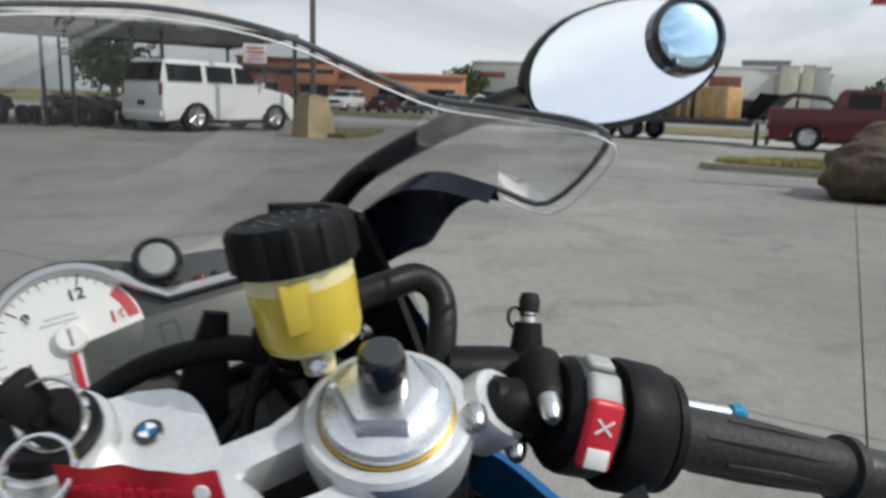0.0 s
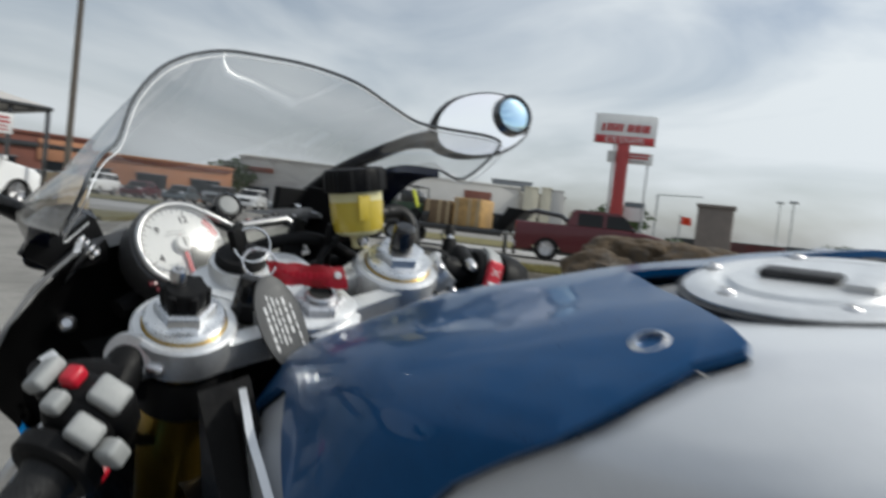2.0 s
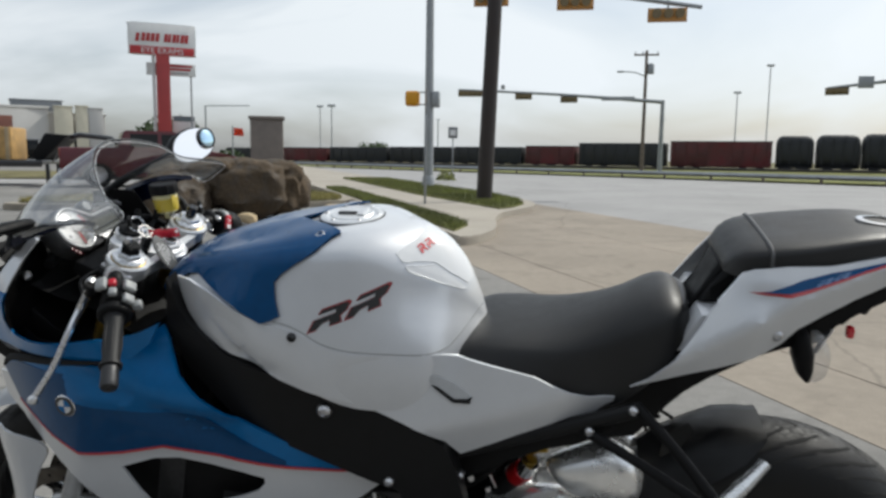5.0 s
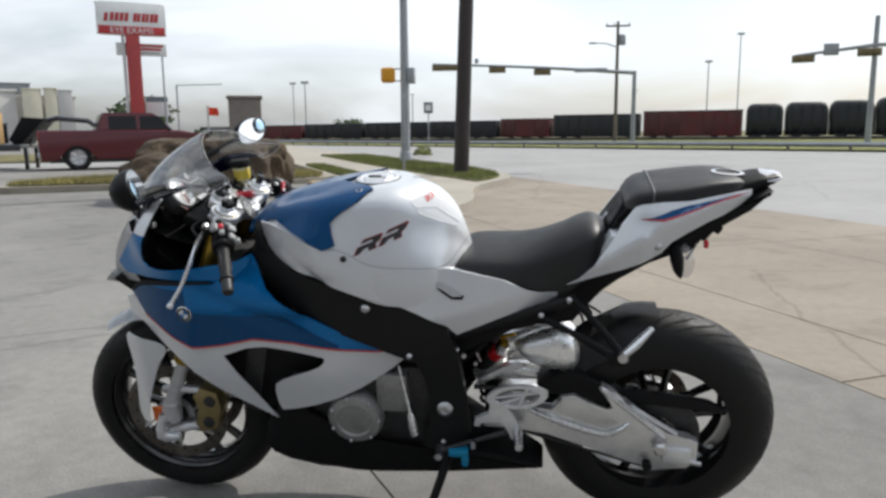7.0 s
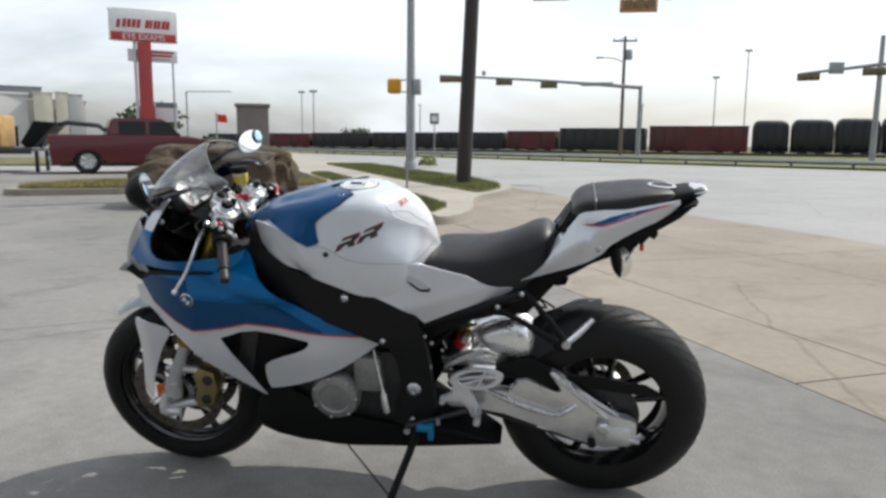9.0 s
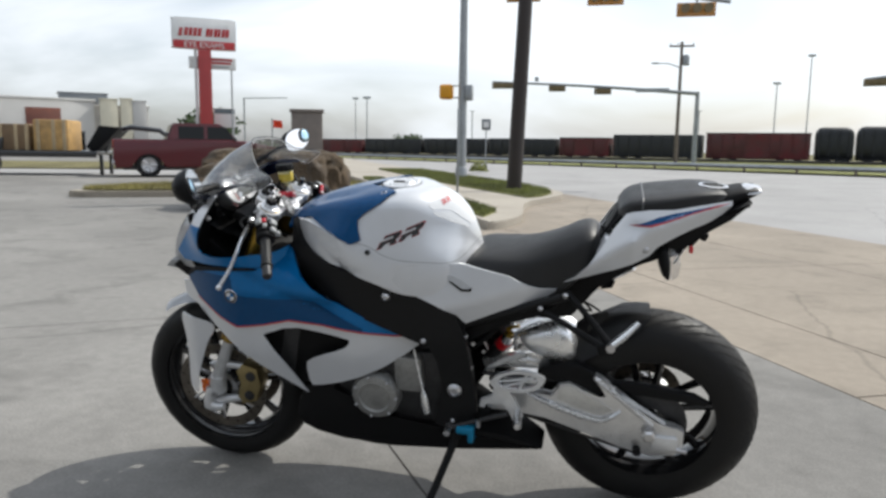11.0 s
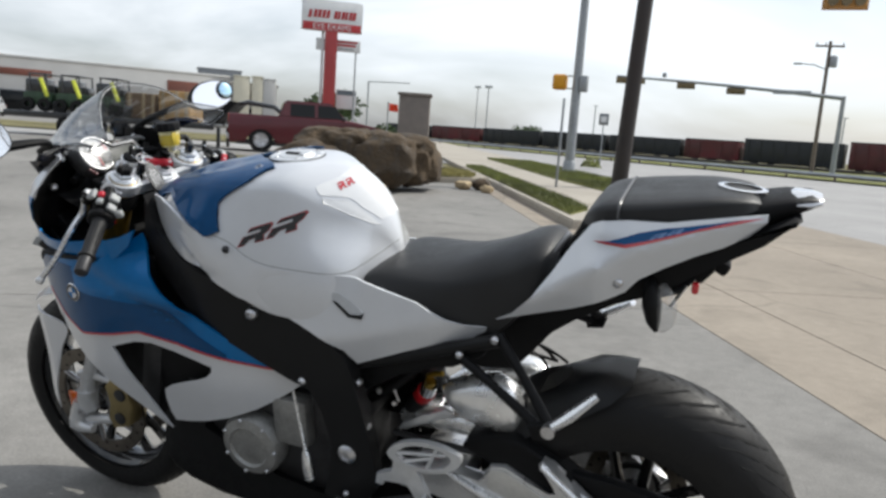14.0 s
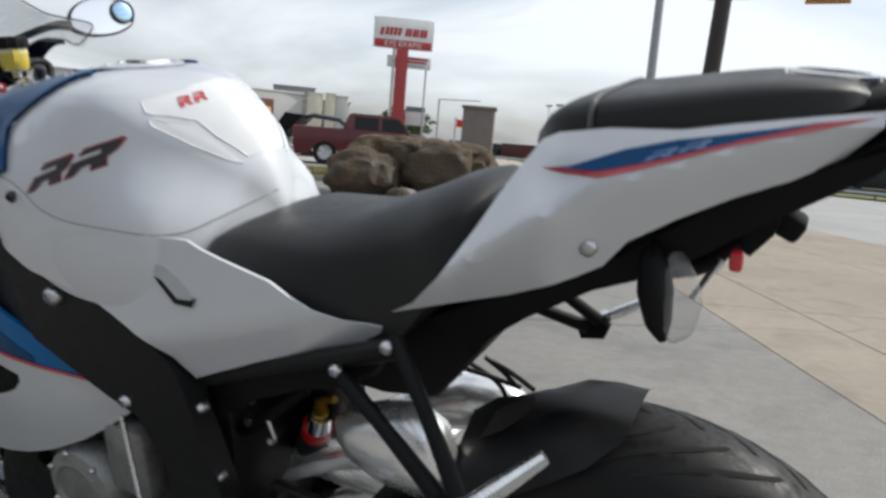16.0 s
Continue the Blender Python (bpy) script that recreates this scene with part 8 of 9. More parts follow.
    for x0, x1, nm in ((a0, a1, "windscreen"), (c0, c1, "rear_window")):
        q = bmesh.new()
        d = 0.012 if nm == "windscreen" else -0.012
        yw, yh = W / 2 - 0.12, W / 2 - ins - 0.05
        q.faces.new([q.verts.new(p) for p in ((x0 + (x1 - x0) * 0.1 + d, -yw, belt + (H - belt) * 0.1), (x0 + (x1 - x0) * 0.1 + d, yw, belt + (H - belt) * 0.1), (x0 + (x1 - x0) * 0.88 + d, yh, belt + (H - belt) * 0.88), (x0 + (x1 - x0) * 0.88 + d, -yh, belt + (H - belt) * 0.88))])
        part(nm, q, M_GLASS, v)
    part("front_bumper", box(f - 0.02, 0, 0.47, 0.14, W * 0.96, 0.20, 0.05), M_RIM if shape == "pickup" else paint, v)
    part("rear_bumper", box(b + 0.02, 0, 0.50, 0.14, W * 0.96, 0.20, 0.05), M_RIM if shape == "pickup" else paint, v)
    part("grille", box(f - 0.005, 0, 0.80, 0.05, W * 0.5, 0.26, 0.02), M_CARBLACK, v)
    part("underbody", box(0, 0, 0.32, L * 0.9, W * 0.8, 0.16, 0.03), M_CARBLACK, v)
    if shape == "suv":
        for s in (-1, 1):
            part("roof_rail", tube([(a1 - 0.1, s * (W / 2 - 0.25), H + 0.03), (c1 + 0.1, s * (W / 2 - 0.25), H + 0.03)], 0.02, 6), M_RIM, v)
        part("plate_bar", box(b - 0.01, 0, 0.80, 0.02, 0.34, 0.14, 0.005), M_GLASS, v)
    if shape == "pickup":
        part("bed_floor", box(b + 0.155 * L, 0, belt + 0.024, 0.28 * L, W - 0.25, 0.004), M_CARBLACK, v)
    return v


def heading(x, y, dx, dy, z=0.0):
    return Matrix.Translation((x, y, z)) @ Matrix.Rotation(math.atan2(dy, dx), 4, 'Z')


suv = vehicle("parked_suv", "white full-size utility vehicle with dark windows by the canopy", heading(-24.35, 4.1, -0.45, 0.89), M_CARWHITE, 4.90, 2.0, 2.0, 2.95, 0.46, "suv")
truck = vehicle("pickup_truck", "dark red crew cab pickup truck coupled to a trailer", heading(-14.51, 21.6, 0.80, 0.60), M_CARRED, 5.65, 2.0, 1.86, 3.58, 0.42, "pickup")
ROW = ((-62.6, 22.4, M_CARWHITE, "suv", "white"), (-61.2, 25.4, M_CARRED, "sedan", "red"), (-60.0, 28.4, M_CARBLUE, "sedan", "slate blue"), (-58.6, 31.2, M_CARGREY, "suv", "grey"), (-57.4, 33.6, M_CARWHITE, "suv", "white"),
       (-56.0, 36.0, M_CARGREY, "sedan", "grey"), (-54.4, 38.6, M_CARWHITE, "sedan", "white"), (-65.0, 18.6, M_CARGREY, "sedan", "grey"))
for x, y, mt, sh, nm in ROW:
    vehicle("parked_car", nm + " car parked in the far row", heading(x, y, 0.72, -0.69, 0.02), mt, 4.6, 1.85, 1.45 if sh == "sedan" else 1.75, 2.7, 0.34, sh, "far row of parked cars")

# trailer with machines
tr = thing("flatbed_trailer", "black gooseneck flatbed trailer behind the pickup", "trailer", heading(-20.9, 19.9, 0.93, 0.37))
part("deck", box(-0.6, 0, 0.78, 7.6, 2.3, 0.14, 0.02), M_CARBLACK, tr)
part("side_rail", box(-0.6, -1.17, 0.74, 7.6, 0.05, 0.22, 0.01), M_CARBLACK, tr)
part("gooseneck", tube([(3.1, 0, 0.80), (3.5, 0, 1.55), (4.1, 0, 1.72), (5.1, 0, 1.62), (5.5, 0, 1.30)], [0.12, 0.11, 0.10, 0.09, 0.08], 8), M_CARBLACK, tr, "black trailer neck")
part("neck_plate", prism([(3.0, 0.72), (3.9, 1.70), (3.2, 1.75), (2.75, 1.0)], -0.75, 0.75, 0.02), M_BLACK, tr)
part("landing_leg", box(3.2, -0.6, 0.36, 0.12, 0.12, 0.72, 0.01), M_CARBLACK, tr)
part("landing_leg", box(3.2, 0.6, 0.36, 0.12, 0.12, 0.72, 0.01), M_CARBLACK, tr)
for wx in (-2.1, -1.2):
    for s in (-1, 1):
        w = part("trailer_wheel", hoop([(0.22, -0.11), (0.35, -0.12), (0.39, -0.08), (0.39, 0.08), (0.35, 0.12), (0.22, 0.11)], (wx, s * 1.12, 0.39), seg=24), M_RUBBER, tr)
        part("trailer_rim", lathe([(0.0005, 0.02), (0.18, 0.02), (0.23, 0.08), (0.23, -0.08), (0.0005, -0.08)], (wx, s * 1.12, 0.39), (0, s, 0), 16), M_GALV, w)
for k, (x, y, mt, h) in enumerate(((1.6, 0, M_TAN, 1.08), (0.3, 0.2, M_CRATE, 0.92))):
    c = thing("crated_load", "tan crated load strapped on the flatbed trailer", "crate", tr.matrix_world @ Matrix.Translation((x, y, 0.85)), "crated loads")
    part("load", box(0, 0, h / 2, 1.15, 1.5, h, 0.06), mt, c)
    for q in (-0.4, 0.1, 0.45):
        part("slat", box(q, -0.765, h / 2, 0.12, 0.03, h, 0.01), M_BLOCK, c)
for k, x in enumerate((-0.9, -2.3, -3.5)):
    g = thing("mini_loader", "dark green compact loader with a lime yellow arm on the trailer", "machine", tr.matrix_world @ Matrix.Translation((x, 0.0, 0.85)), "loaders on the trailer")
    part("chassis", box(0, 0, 0.46, 1.05, 1.2, 0.50, 0.08), M_MACHINE, g)
    part("engine_hood", box(-0.18, 0, 0.92, 0.62, 1.0, 0.52, 0.07), M_CARBLACK, g)
    part("seat_pod", box(0.30, 0.1, 0.80, 0.34, 0.7, 0.36, 0.06), M_CARBLACK, g)
    part("cage", join(tube([(-0.3, -0.5, 0.6), (-0.3, -0.5, 1.35), (0.3, -0.5, 1.35), (0.35, -0.5, 0.6)], 0.035, 6), tube([(-0.3, 0.5, 0.6), (-0.3, 0.5, 1.35), (0.3, 0.5, 1.35), (0.35, 0.5, 0.6)], 0.035, 6), box(0, 0, 1.36, 0.7, 1.1, 0.05, 0.02)), M_CARBLACK, g)
    part("arm", tube([(0.4, -0.62, 0.55), (0.15, -0.62, 1.2)], 0.07, 6), M_HIVIS, g)
    part("bucket", prism([(0.5, 0.05), (0.85, 0.0), (0.9, 0.45), (0.6, 0.4)], -0.6, 0.6, 0.02), M_CARBLACK, g)
    for s in (-1, 1):
        for wx in (-0.3, 0.3):
            part("loader_wheel", hoop([(0.1, -0.1), (0.23, -0.1), (0.25, 0), (0.23, 0.1), (0.1, 0.1)], (wx, s * 0.62, 0.25), seg=16), M_RUBBER, g)
# lamp post
lp = thing("lamp_post", "tall brown lamp post on a tan concrete block", "street lamp", Matrix.Translation((-20.85, 6.15, 0)) @ Matrix.Rotation(0.25, 4, 'Z'))
part("base_block", rings([[Vector((sx * h, sy * h, z)) for sx, sy in ((-1, -1), (1, -1), (1, 1), (-1, 1))] for h, z in ((0.44, 0.0), (0.41, 0.55), (0.33, 0.95), (0.31, 1.12))]), M_BLOCK, lp, "tan concrete block", smooth=False)
part("pole", tube([(0, 0, 1.1), (0, 0, 9.5)], [0.10, 0.085], 4), bsdf("lamp_pole_brown", (0.12, 0.10, 0.08), 0.6, grain=(0.1, 0.15)), lp)
part("pole_foot", box(0, 0, 1.14, 0.34, 0.34, 0.06, 0.01), M_GALV, lp)
part("lamp_head", box(0.5, 0, 9.5, 1.0, 0.4, 0.22, 0.05), M_BROWNPOLE, lp)

# shade canopy
cp = thing("shade_canopy", "grey fabric shade canopy on dark steel posts", "canopy")
ev = [(-23.85, 6.6, 3.0), (-24.9, -9.0, 3.25), (-32.5, -9.5, 3.2), (-31.5, 6.2, 3.0)]
rd = [(-28.0, 3.0, 4.85), (-28.8, -5.5, 4.95)]
bm = bmesh.new()
E_, R_ = [bm.verts.new(p) for p in ev], [bm.verts.new(p) for p in rd]
for f in ((E_[0], R_[0], R_[1], E_[1]), (E_[1], R_[1], E_[2]), (E_[2], R_[1], R_[0], E_[3]), (E_[3], R_[0], E_[0])):
    bm.faces.new(f)
bmesh.ops.subdivide_edges(bm, edges=bm.edges[:], cuts=4, use_grid_fill=True)
for v in bm.verts:
    t = (v.co.z - 3.05) / 1.8
    v.co.z -= 0.28 * math.sin(math.pi * min(1, max(0, t)))
bmesh.ops.solidify(bm, geom=bm.faces[:], thickness=0.02)
part("fabric_roof", bm, M_CANVAS, cp, "grey fabric roof")
for i in range(4):
    a, b = Vector(ev[i]), Vector(ev[(i + 1) % 4])
    part("eave_beam", tube([a + Vector((0, 0, -0.06)), b + Vector((0, 0, -0.06))], 0.07, 4), M_CARBLACK, cp)
for x, y in ((-24.9, -0.5), (-24.9, 0.25), (-24.8, 1.85), (-24.75, 2.7), (-24.1, 5.6), (-23.95, 6.55), (-25.0, -5.0), (-25.0, -8.8), (-31.5, 6.0), (-31.8, 0.0), (-32.3, -9.2)):
    part("post", box(x, y, 1.47, 0.11, 0.11, 2.94, 0.01), M_CARBLACK, cp)
part("lower_beam", tube([(-25.0, -9.0, 2.75), (-24.85, 0.3, 2.72)], 0.05, 4), M_CARBLACK, cp)
sg = thing("canopy_sign", "white notice board with red lines hung on a canopy post", "sign", Matrix.Translation((-23.96, 5.3, 2.36)) @ Matrix.Rotation(radians(-4), 4, 'Z'))
part("board", box(0, 0, 0, 0.04, 0.72, 0.58, 0.01), M_SIGNWHITE, sg)
for k, (w, z) in enumerate(((0.5, 0.16), (0.56, 0.04), (0.4, -0.08), (0.5, -0.18))):
    part("line", box(0.023, 0, z, 0.004, w, 0.06 if k < 2 else 0.035), M_SIGNRED, sg)
# small motorcycles and carts under the canopy
for k, (x, y) in enumerate(((-26.2, -0.2), (-26.6, -1.8), (-26.0, 1.0), (-27.0, -3.4), (-25.8, 0.4))):
    q = thing("parked_quad", "dark parked quad bike under the canopy", "quad bike", heading(x, y, 0.9, 0.4 + 0.2 * k), "quads under the canopy")
    part("frame_body", moved(boulder(0, 0, 0.62, 0.75, 0.28, 0.26, 10 + k), Matrix.Identity(4)), M_CARBLACK, q)
    part("handlebar", tube([(0.45, -0.35, 1.0), (0.55, 0, 0.95), (0.45, 0.35, 1.0)], 0.025, 6), M_CARBLACK, q)
    part("seat", box(-0.15, 0, 0.86, 0.6, 0.28, 0.12, 0.05), M_CARBLACK, q)
    for wx in (-0.55, 0.6):
        for s in (-1, 1):
            part("wheel", hoop([(0.12, -0.09), (0.27, -0.1), (0.30, 0), (0.27, 0.1), (0.12, 0.09)], (wx, s * 0.42, 0.30), seg=18), M_RUBBER, q)

# big roadside sign
SV = Vector((-31.9, 51.9, 0))
ang = math.atan2(SV.y, SV.x) - math.pi / 2
sn = thing("roadside_sign", "tall white and red roadside sign on a red pole", "sign", Matrix.Translation(SV) @ Matrix.Rotation(ang + radians(2), 4, 'Z'))
part("pole", box(0, 0.0, 4.4, 1.0, 0.7, 8.8, 0.04), M_SIGNPOLE, sn, "square red sign pole")
part("pole_edge", box(-0.68, 0.25, 4.4, 0.22, 0.4, 8.8, 0.02), M_SIGNWHITE, sn)
outl = curve2([(-2.45, 9.1), (-2.38, 8.85), (-2.1, 8.72), (2.1, 8.72), (2.38, 8.85), (2.45, 9.1), (2.45, 10.75), (2.38, 11.0), (2.1, 11.1), (-2.1, 11.1), (-2.38, 11.0), (-2.45, 10.75)], 2)
part("panel", prism(outl, -0.35, 0.25, 0.05), M_SIGNWHITE, sn, "white rounded sign panel")
part("red_band", box(0, -0.356, 9.05, 4.7, 0.03, 0.62, 0.01), M_SIGNRED, sn)
for k in range(5):
    part("letter_block", moved(prism([(0, 0), (0.26, 0), (0.36, 0.62), (0.10, 0.62)], 0, 0.03, 0.004), Matrix.Translation((-1.95 + 0.34 * k + (0.08 if k else 0), -0.385, 9.72 + (0.0 if k else -0.05)))), M_SIGNRED, sn)
for k in range(6):
    part("letter_block", moved(prism([(0, 0), (0.20 if k in (1, 3) else 0.26, 0), (0.30 if k in (1, 3) else 0.36, 0.62), (0.10, 0.62)], 0, 0.03, 0.004), Matrix.Translation((0.10 + 0.30 * k, -0.385, 9.72))), M_SIGNRED, sn)
cur = bpy.data.curves.new("sign_words", 'FONT')
cur.body, cur.size, cur.extrude, cur.align_x = "EYE EXAMS", 0.62, 0.01, 'CENTER'
txt = new("sign_words", cur)
txt.data.materials.append(M_SIGNWHITE)
txt.matrix_basis = Matrix.Translation((0.0, -0.385, 8.84)) @ Matrix.Rotation(radians(90), 4, 'X')
txt.parent = sn
part("second_panel", box(0.95, 0.35, 7.72, 3.0, 0.25, 0.95, 0.03), M_SIGNWHITE, sn, "smaller white panel")
for k, (w, z) in enumerate(((1.9, 8.02), (1.6, 7.75), (1.3, 7.45))):
    part("line", box(1.25, 0.21, z, w, 0.02, 0.17 if k < 2 else 0.08), M_SIGNRED if k < 2 else M_CARGREY, sn)
part("small_panel", box(-0.95, 0.35, 7.72, 0.5, 0.2, 0.95, 0.02), M_SIGNWHITE, sn)
part("panel_leg", tube([(2.1, 0.4, 0), (2.1, 0.4, 7.4)], 0.07, 8), M_GALV, sn)
lowb = thing("low_notice_board", "low grey and white notice board on posts", "sign", Matrix.Translation((-31.2, 53.6, 0)) @ Matrix.Rotation(ang, 4, 'Z'))
part("board", box(0, 0, 3.4, 1.7, 0.15, 1.6, 0.03), M_SIGNWHITE, lowb)
part("header", box(0, -0.09, 3.95, 1.6, 0.03, 0.4), M_CARBLUE, lowb)
for s in (-0.7, 0.7):
    part("leg", tube([(s, 0, 0), (s, 0, 2.7)], 0.06, 6), M_GALV, lowb)

# stucco pillar and little flag
pl = thing("utility_enclosure", "taupe stucco utility pillar with a flat cap", "pillar", Matrix.Translation((-10.0, 20.9, 0)) @ Matrix.Rotation(radians(22), 4, 'Z'))
part("shaft", box(0, 0, 1.12, 1.02, 0.9, 2.24, 0.03), M_PILLAR, pl)
part("cap", box(0, 0, 2.29, 1.12, 1.0, 0.10, 0.02), M_PILLAR, pl)
fl = thing("lot_flag", "small orange flag on a thin pole", "flag", Matrix.Translation((-19.9, 38.9, 0)))
part("pole", tube([(0, 0, 0), (0, 0, 2.8)], 0.04, 6), M_GALV, fl)
bm = bmesh.new()
rowsf = [[bm.verts.new((0.05 + 0.6 * i / 6, 0.08 * math.sin(i * 1.2 + j), 2.25 + 0.45 * j / 3 - 0.05 * i / 6)) for j in range(4)] for i in range(7)]
for i in range(6):
    for j in range(3):
        bm.faces.new((rowsf[i][j], rowsf[i + 1][j], rowsf[i + 1][j + 1], rowsf[i][j + 1]))
bmesh.ops.solidify(bm, geom=bm.faces[:], thickness=0.01)
part("cloth", bm, M_FLAG, fl)


# poles and signals
def signal(parent, m, yellow=M_SIGNALDARK, n=3, sc=1.0):
    """A horizontal traffic signal of n lamps, seen from behind or below."""
    h = part("signal_housing", moved(box(0, 0, 0, 0.42 * n * sc, 0.24 * sc, 0.40 * sc, 0.05), m), yellow, parent, "yellow signal housing")
    for k in range(n):
        x = (k - (n - 1) / 2) * 0.40 * sc
        part("visor", moved(tube([(x, -0.10 * sc, 0), (x, -0.34 * sc, 0.0)], [0.155 * sc, 0.165 * sc], 14), m), M_SIGNALDARK, h)
    part("backplate", moved(box(0, 0.10 * sc, 0, 0.46 * n * sc, 0.02, 0.50 * sc, 0.02), m), yellow, h)
    return h


sp = thing("signal_mast", "grey steel signal pole with a long arm and yellow signals", "traffic light")
PX, PY = -5.02, 22.68
part("pole", tube([(PX, PY, 0), (PX, PY, 9.0)], [0.165, 0.11], 20), M_GALV, sp)
part("foot", lathe([(0.0005, 0), (0.30, 0), (0.30, 0.10), (0.22, 0.14), (0.20, 0.45), (0.17, 0.5), (0.0005, 0.5)], (PX, PY, 0), (0, 0, 1), 24), M_GALV, sp)
A0, A1 = Vector((PX, PY, 6.6)), Vector((3.2, 20.6, 5.42))
part("arm", tube([A0, A0.lerp(A1, 0.5) + Vector((0, 0, 0.22)), A1], [0.11, 0.085, 0.06], 12, 6), M_GALV, sp)
for t in (0.25, 0.57, 0.89):
    p = A0.lerp(A1, t)
    signal(sp, Matrix.Translation(p + Vector((0, 0, -0.32 + 0.22 * (1 - abs(2 * t - 1))))) @ Matrix.Rotation(math.atan2(A1.y - A0.y, A1.x - A0.x) + radians(14), 4, 'Z'), M_SIGNALOLD, 3, 0.8)
    part("hanger", tube([p + Vector((0, 0, -0.15)), p + Vector((0, 0, 0.35))], 0.03, 6), M_GALV, sp)
part("walk_signal", box(PX - 0.56, PY - 0.05, 3.05, 0.46, 0.34, 0.50, 0.08), M_SIGNYELLOW, sp, "orange walk signal box")
part("walk_visor", box(PX - 0.56, PY - 0.24, 3.05, 0.36, 0.08, 0.38, 0.05), M_SIGNYELLOW, sp)
for z in (2.86, 3.26):
    part("bracket", tube([(PX - 0.35, PY, z), (PX - 0.1, PY, z)], 0.025, 6), M_GALV, sp)
part("control_box", box(PX + 0.24, PY - 0.05, 3.02, 0.24, 0.30, 0.52, 0.03), M_GALV, sp)

dp = thing("dark_pole", "leaning dark brown steel utility pole on the grass", "pole", Matrix.Translation((-2.28, 15.3, 0.12)) @ Matrix.Rotation(radians(2.0), 4, 'Y'))
part("shaft", tube([(0, 0, -0.05), (0, 0, 11)], [0.185, 0.14], 16), M_BROWNPOLE, dp)
part("soil_ring", lathe([(0.0005, 0), (0.32, 0), (0.26, 0.06), (0.0005, 0.08)], (0, 0, -0.01), (0, 0, 1), 20), M_ROCK, dp)
tp = thing("marker_post", "thin grey marker post by the pavement", "post", Matrix.Translation((-3.4, 13.9, 0.1)))
part("post", box(0, 0, 0.95, 0.05, 0.035, 1.9, 0.008), M_GALV, tp)

fm = thing("far_signal_mast", "far grey signal pole with an arm of small signals", "traffic light")
part("pole", tube([(6.9, 59.5, 0), (6.9, 59.5, 5.9)], [0.2, 0.15], 12), M_GALV, fm)
B0, B1 = Vector((6.9, 59.5, 5.75)), Vector((-9.6, 59.4, 6.75))
part("arm", tube([B0, B0.lerp(B1, 0.5) + Vector((0, 0, 0.1)), B1], [0.16, 0.12, 0.08], 10, 5), M_GALV, fm)
for x, z in ((-8.5, 6.45), (-4.2, 6.2), (-0.5, 5.95)):
    signal(fm, Matrix.Translation((x, 59.4, z)), M_SIGNALDARK, 3 if x > -8 else 5)
part("street_name", box(3.4, 59.4, 6.02, 2.6, 0.1, 0.32, 0.02), M_GALV, fm)
part("camera_box", box(-5.9, 59.4, 6.95, 0.3, 0.3, 0.35, 0.03), M_GALV, fm)
f2 = thing("right_signal_mast", "far signal pole with an arm and a sign box", "traffic light")
part("pole", tube([(20.6, 48.9, 0), (20.6, 48.9, 8.2)], [0.2, 0.14], 12), M_GALV, f2)
part("arm", tube([(20.6, 48.9, 6.4), (16.2, 50.4, 5.95)], [0.13, 0.09], 10), M_GALV, f2)
part("arm", tube([(20.6, 48.9, 6.4), (26.0, 46.5, 6.3)], [0.13, 0.09], 10), M_GALV, f2)
signal(f2, Matrix.Translation((16.7, 50.2, 5.75)) @ Matrix.Rotation(radians(-20), 4, 'Z'), M_SIGNALDARK)
signal(f2, Matrix.Translation((20.2, 48.7, 5.95)) @ Matrix.Rotation(radians(-20), 4, 'Z'), M_SIGNALDARK)
part("sign_box", box(18.2, 49.6, 6.25, 0.9, 0.2, 0.75, 0.03), M_GALV, f2)

up = thing("utility_pole", "wooden utility pole with a crossarm and a transformer", "pole", Matrix.Translation((5.7, 61.7, 0)))
part("shaft", tube([(0, 0, 0), (0, 0, 10.1)], [0.17, 0.12], 10), M_WOODPOLE, up)
part("crossarm", box(0, 0, 9.75, 2.0, 0.12, 0.14, 0.01), M_WOODPOLE, up)
part("transformer", lathe([(0.0005, 0), (0.26, 0), (0.28, 0.1), (0.28, 0.75), (0.2, 0.85), (0.0005, 0.85)], (0.38, 0, 8.2), (0, 0, 1), 14), M_GALV, up)
part("lamp_arm", tube([(0, 0, 8.0), (-0.9, 0, 8.35), (-1.8, 0, 8.4)], 0.05, 6), M_GALV, up)
part("lamp_head", box(-2.05, 0, 8.4, 0.6, 0.25, 0.14, 0.04), M_GALV, up)
for x in (-0.9, -0.3, 0.9):
    part("insulator", lathe([(0.0005, 0), (0.05, 0), (0.04, 0.2), (0.0005, 0.2)], (x, 0, 9.82), (0, 0, 1), 8), M_GALV, up)
for x, y, h, heads in ((35.9, 143.5, 18.8, True), (30.6, 144.7, 14.0, True), (-49.8, 139.6, 11.0, True), (-38.3, 112.3, 9.2, True), (-24.0, 130.0, 8.0, False), (14.0, 118.0, 7.5, False)):
    t = thing("light_mast", "thin far floodlight mast" if heads else "thin far wooden pole", "pole", Matrix.Translation((x, y, 0)), "far masts")
    part("shaft", tube([(0, 0, 0), (0, 0, h)], [0.13, 0.10], 8), M_MAST, t)
    part("head", box(0, 0, h, 1.3 if heads else 0.9, 0.3, 0.42 if heads else 0.12, 0.05), M_MAST, t)
fa = thing("far_street_arm", "far grey street light with a long arm", "street lamp")
part("pole", tube([(-51.5, 95.8, 0), (-51.5, 95.8, 8.0)], 0.12, 8), M_GALV, fa)
part("arm", tube([(-51.5, 95.8, 8.0), (-46.0, 98.5, 8.2)], 0.08, 6), M_GALV, fa)
ss = thing("road_sign", "small square road sign on a post", "sign", Matrix.Translation((-6.55, 37.5, 0)))
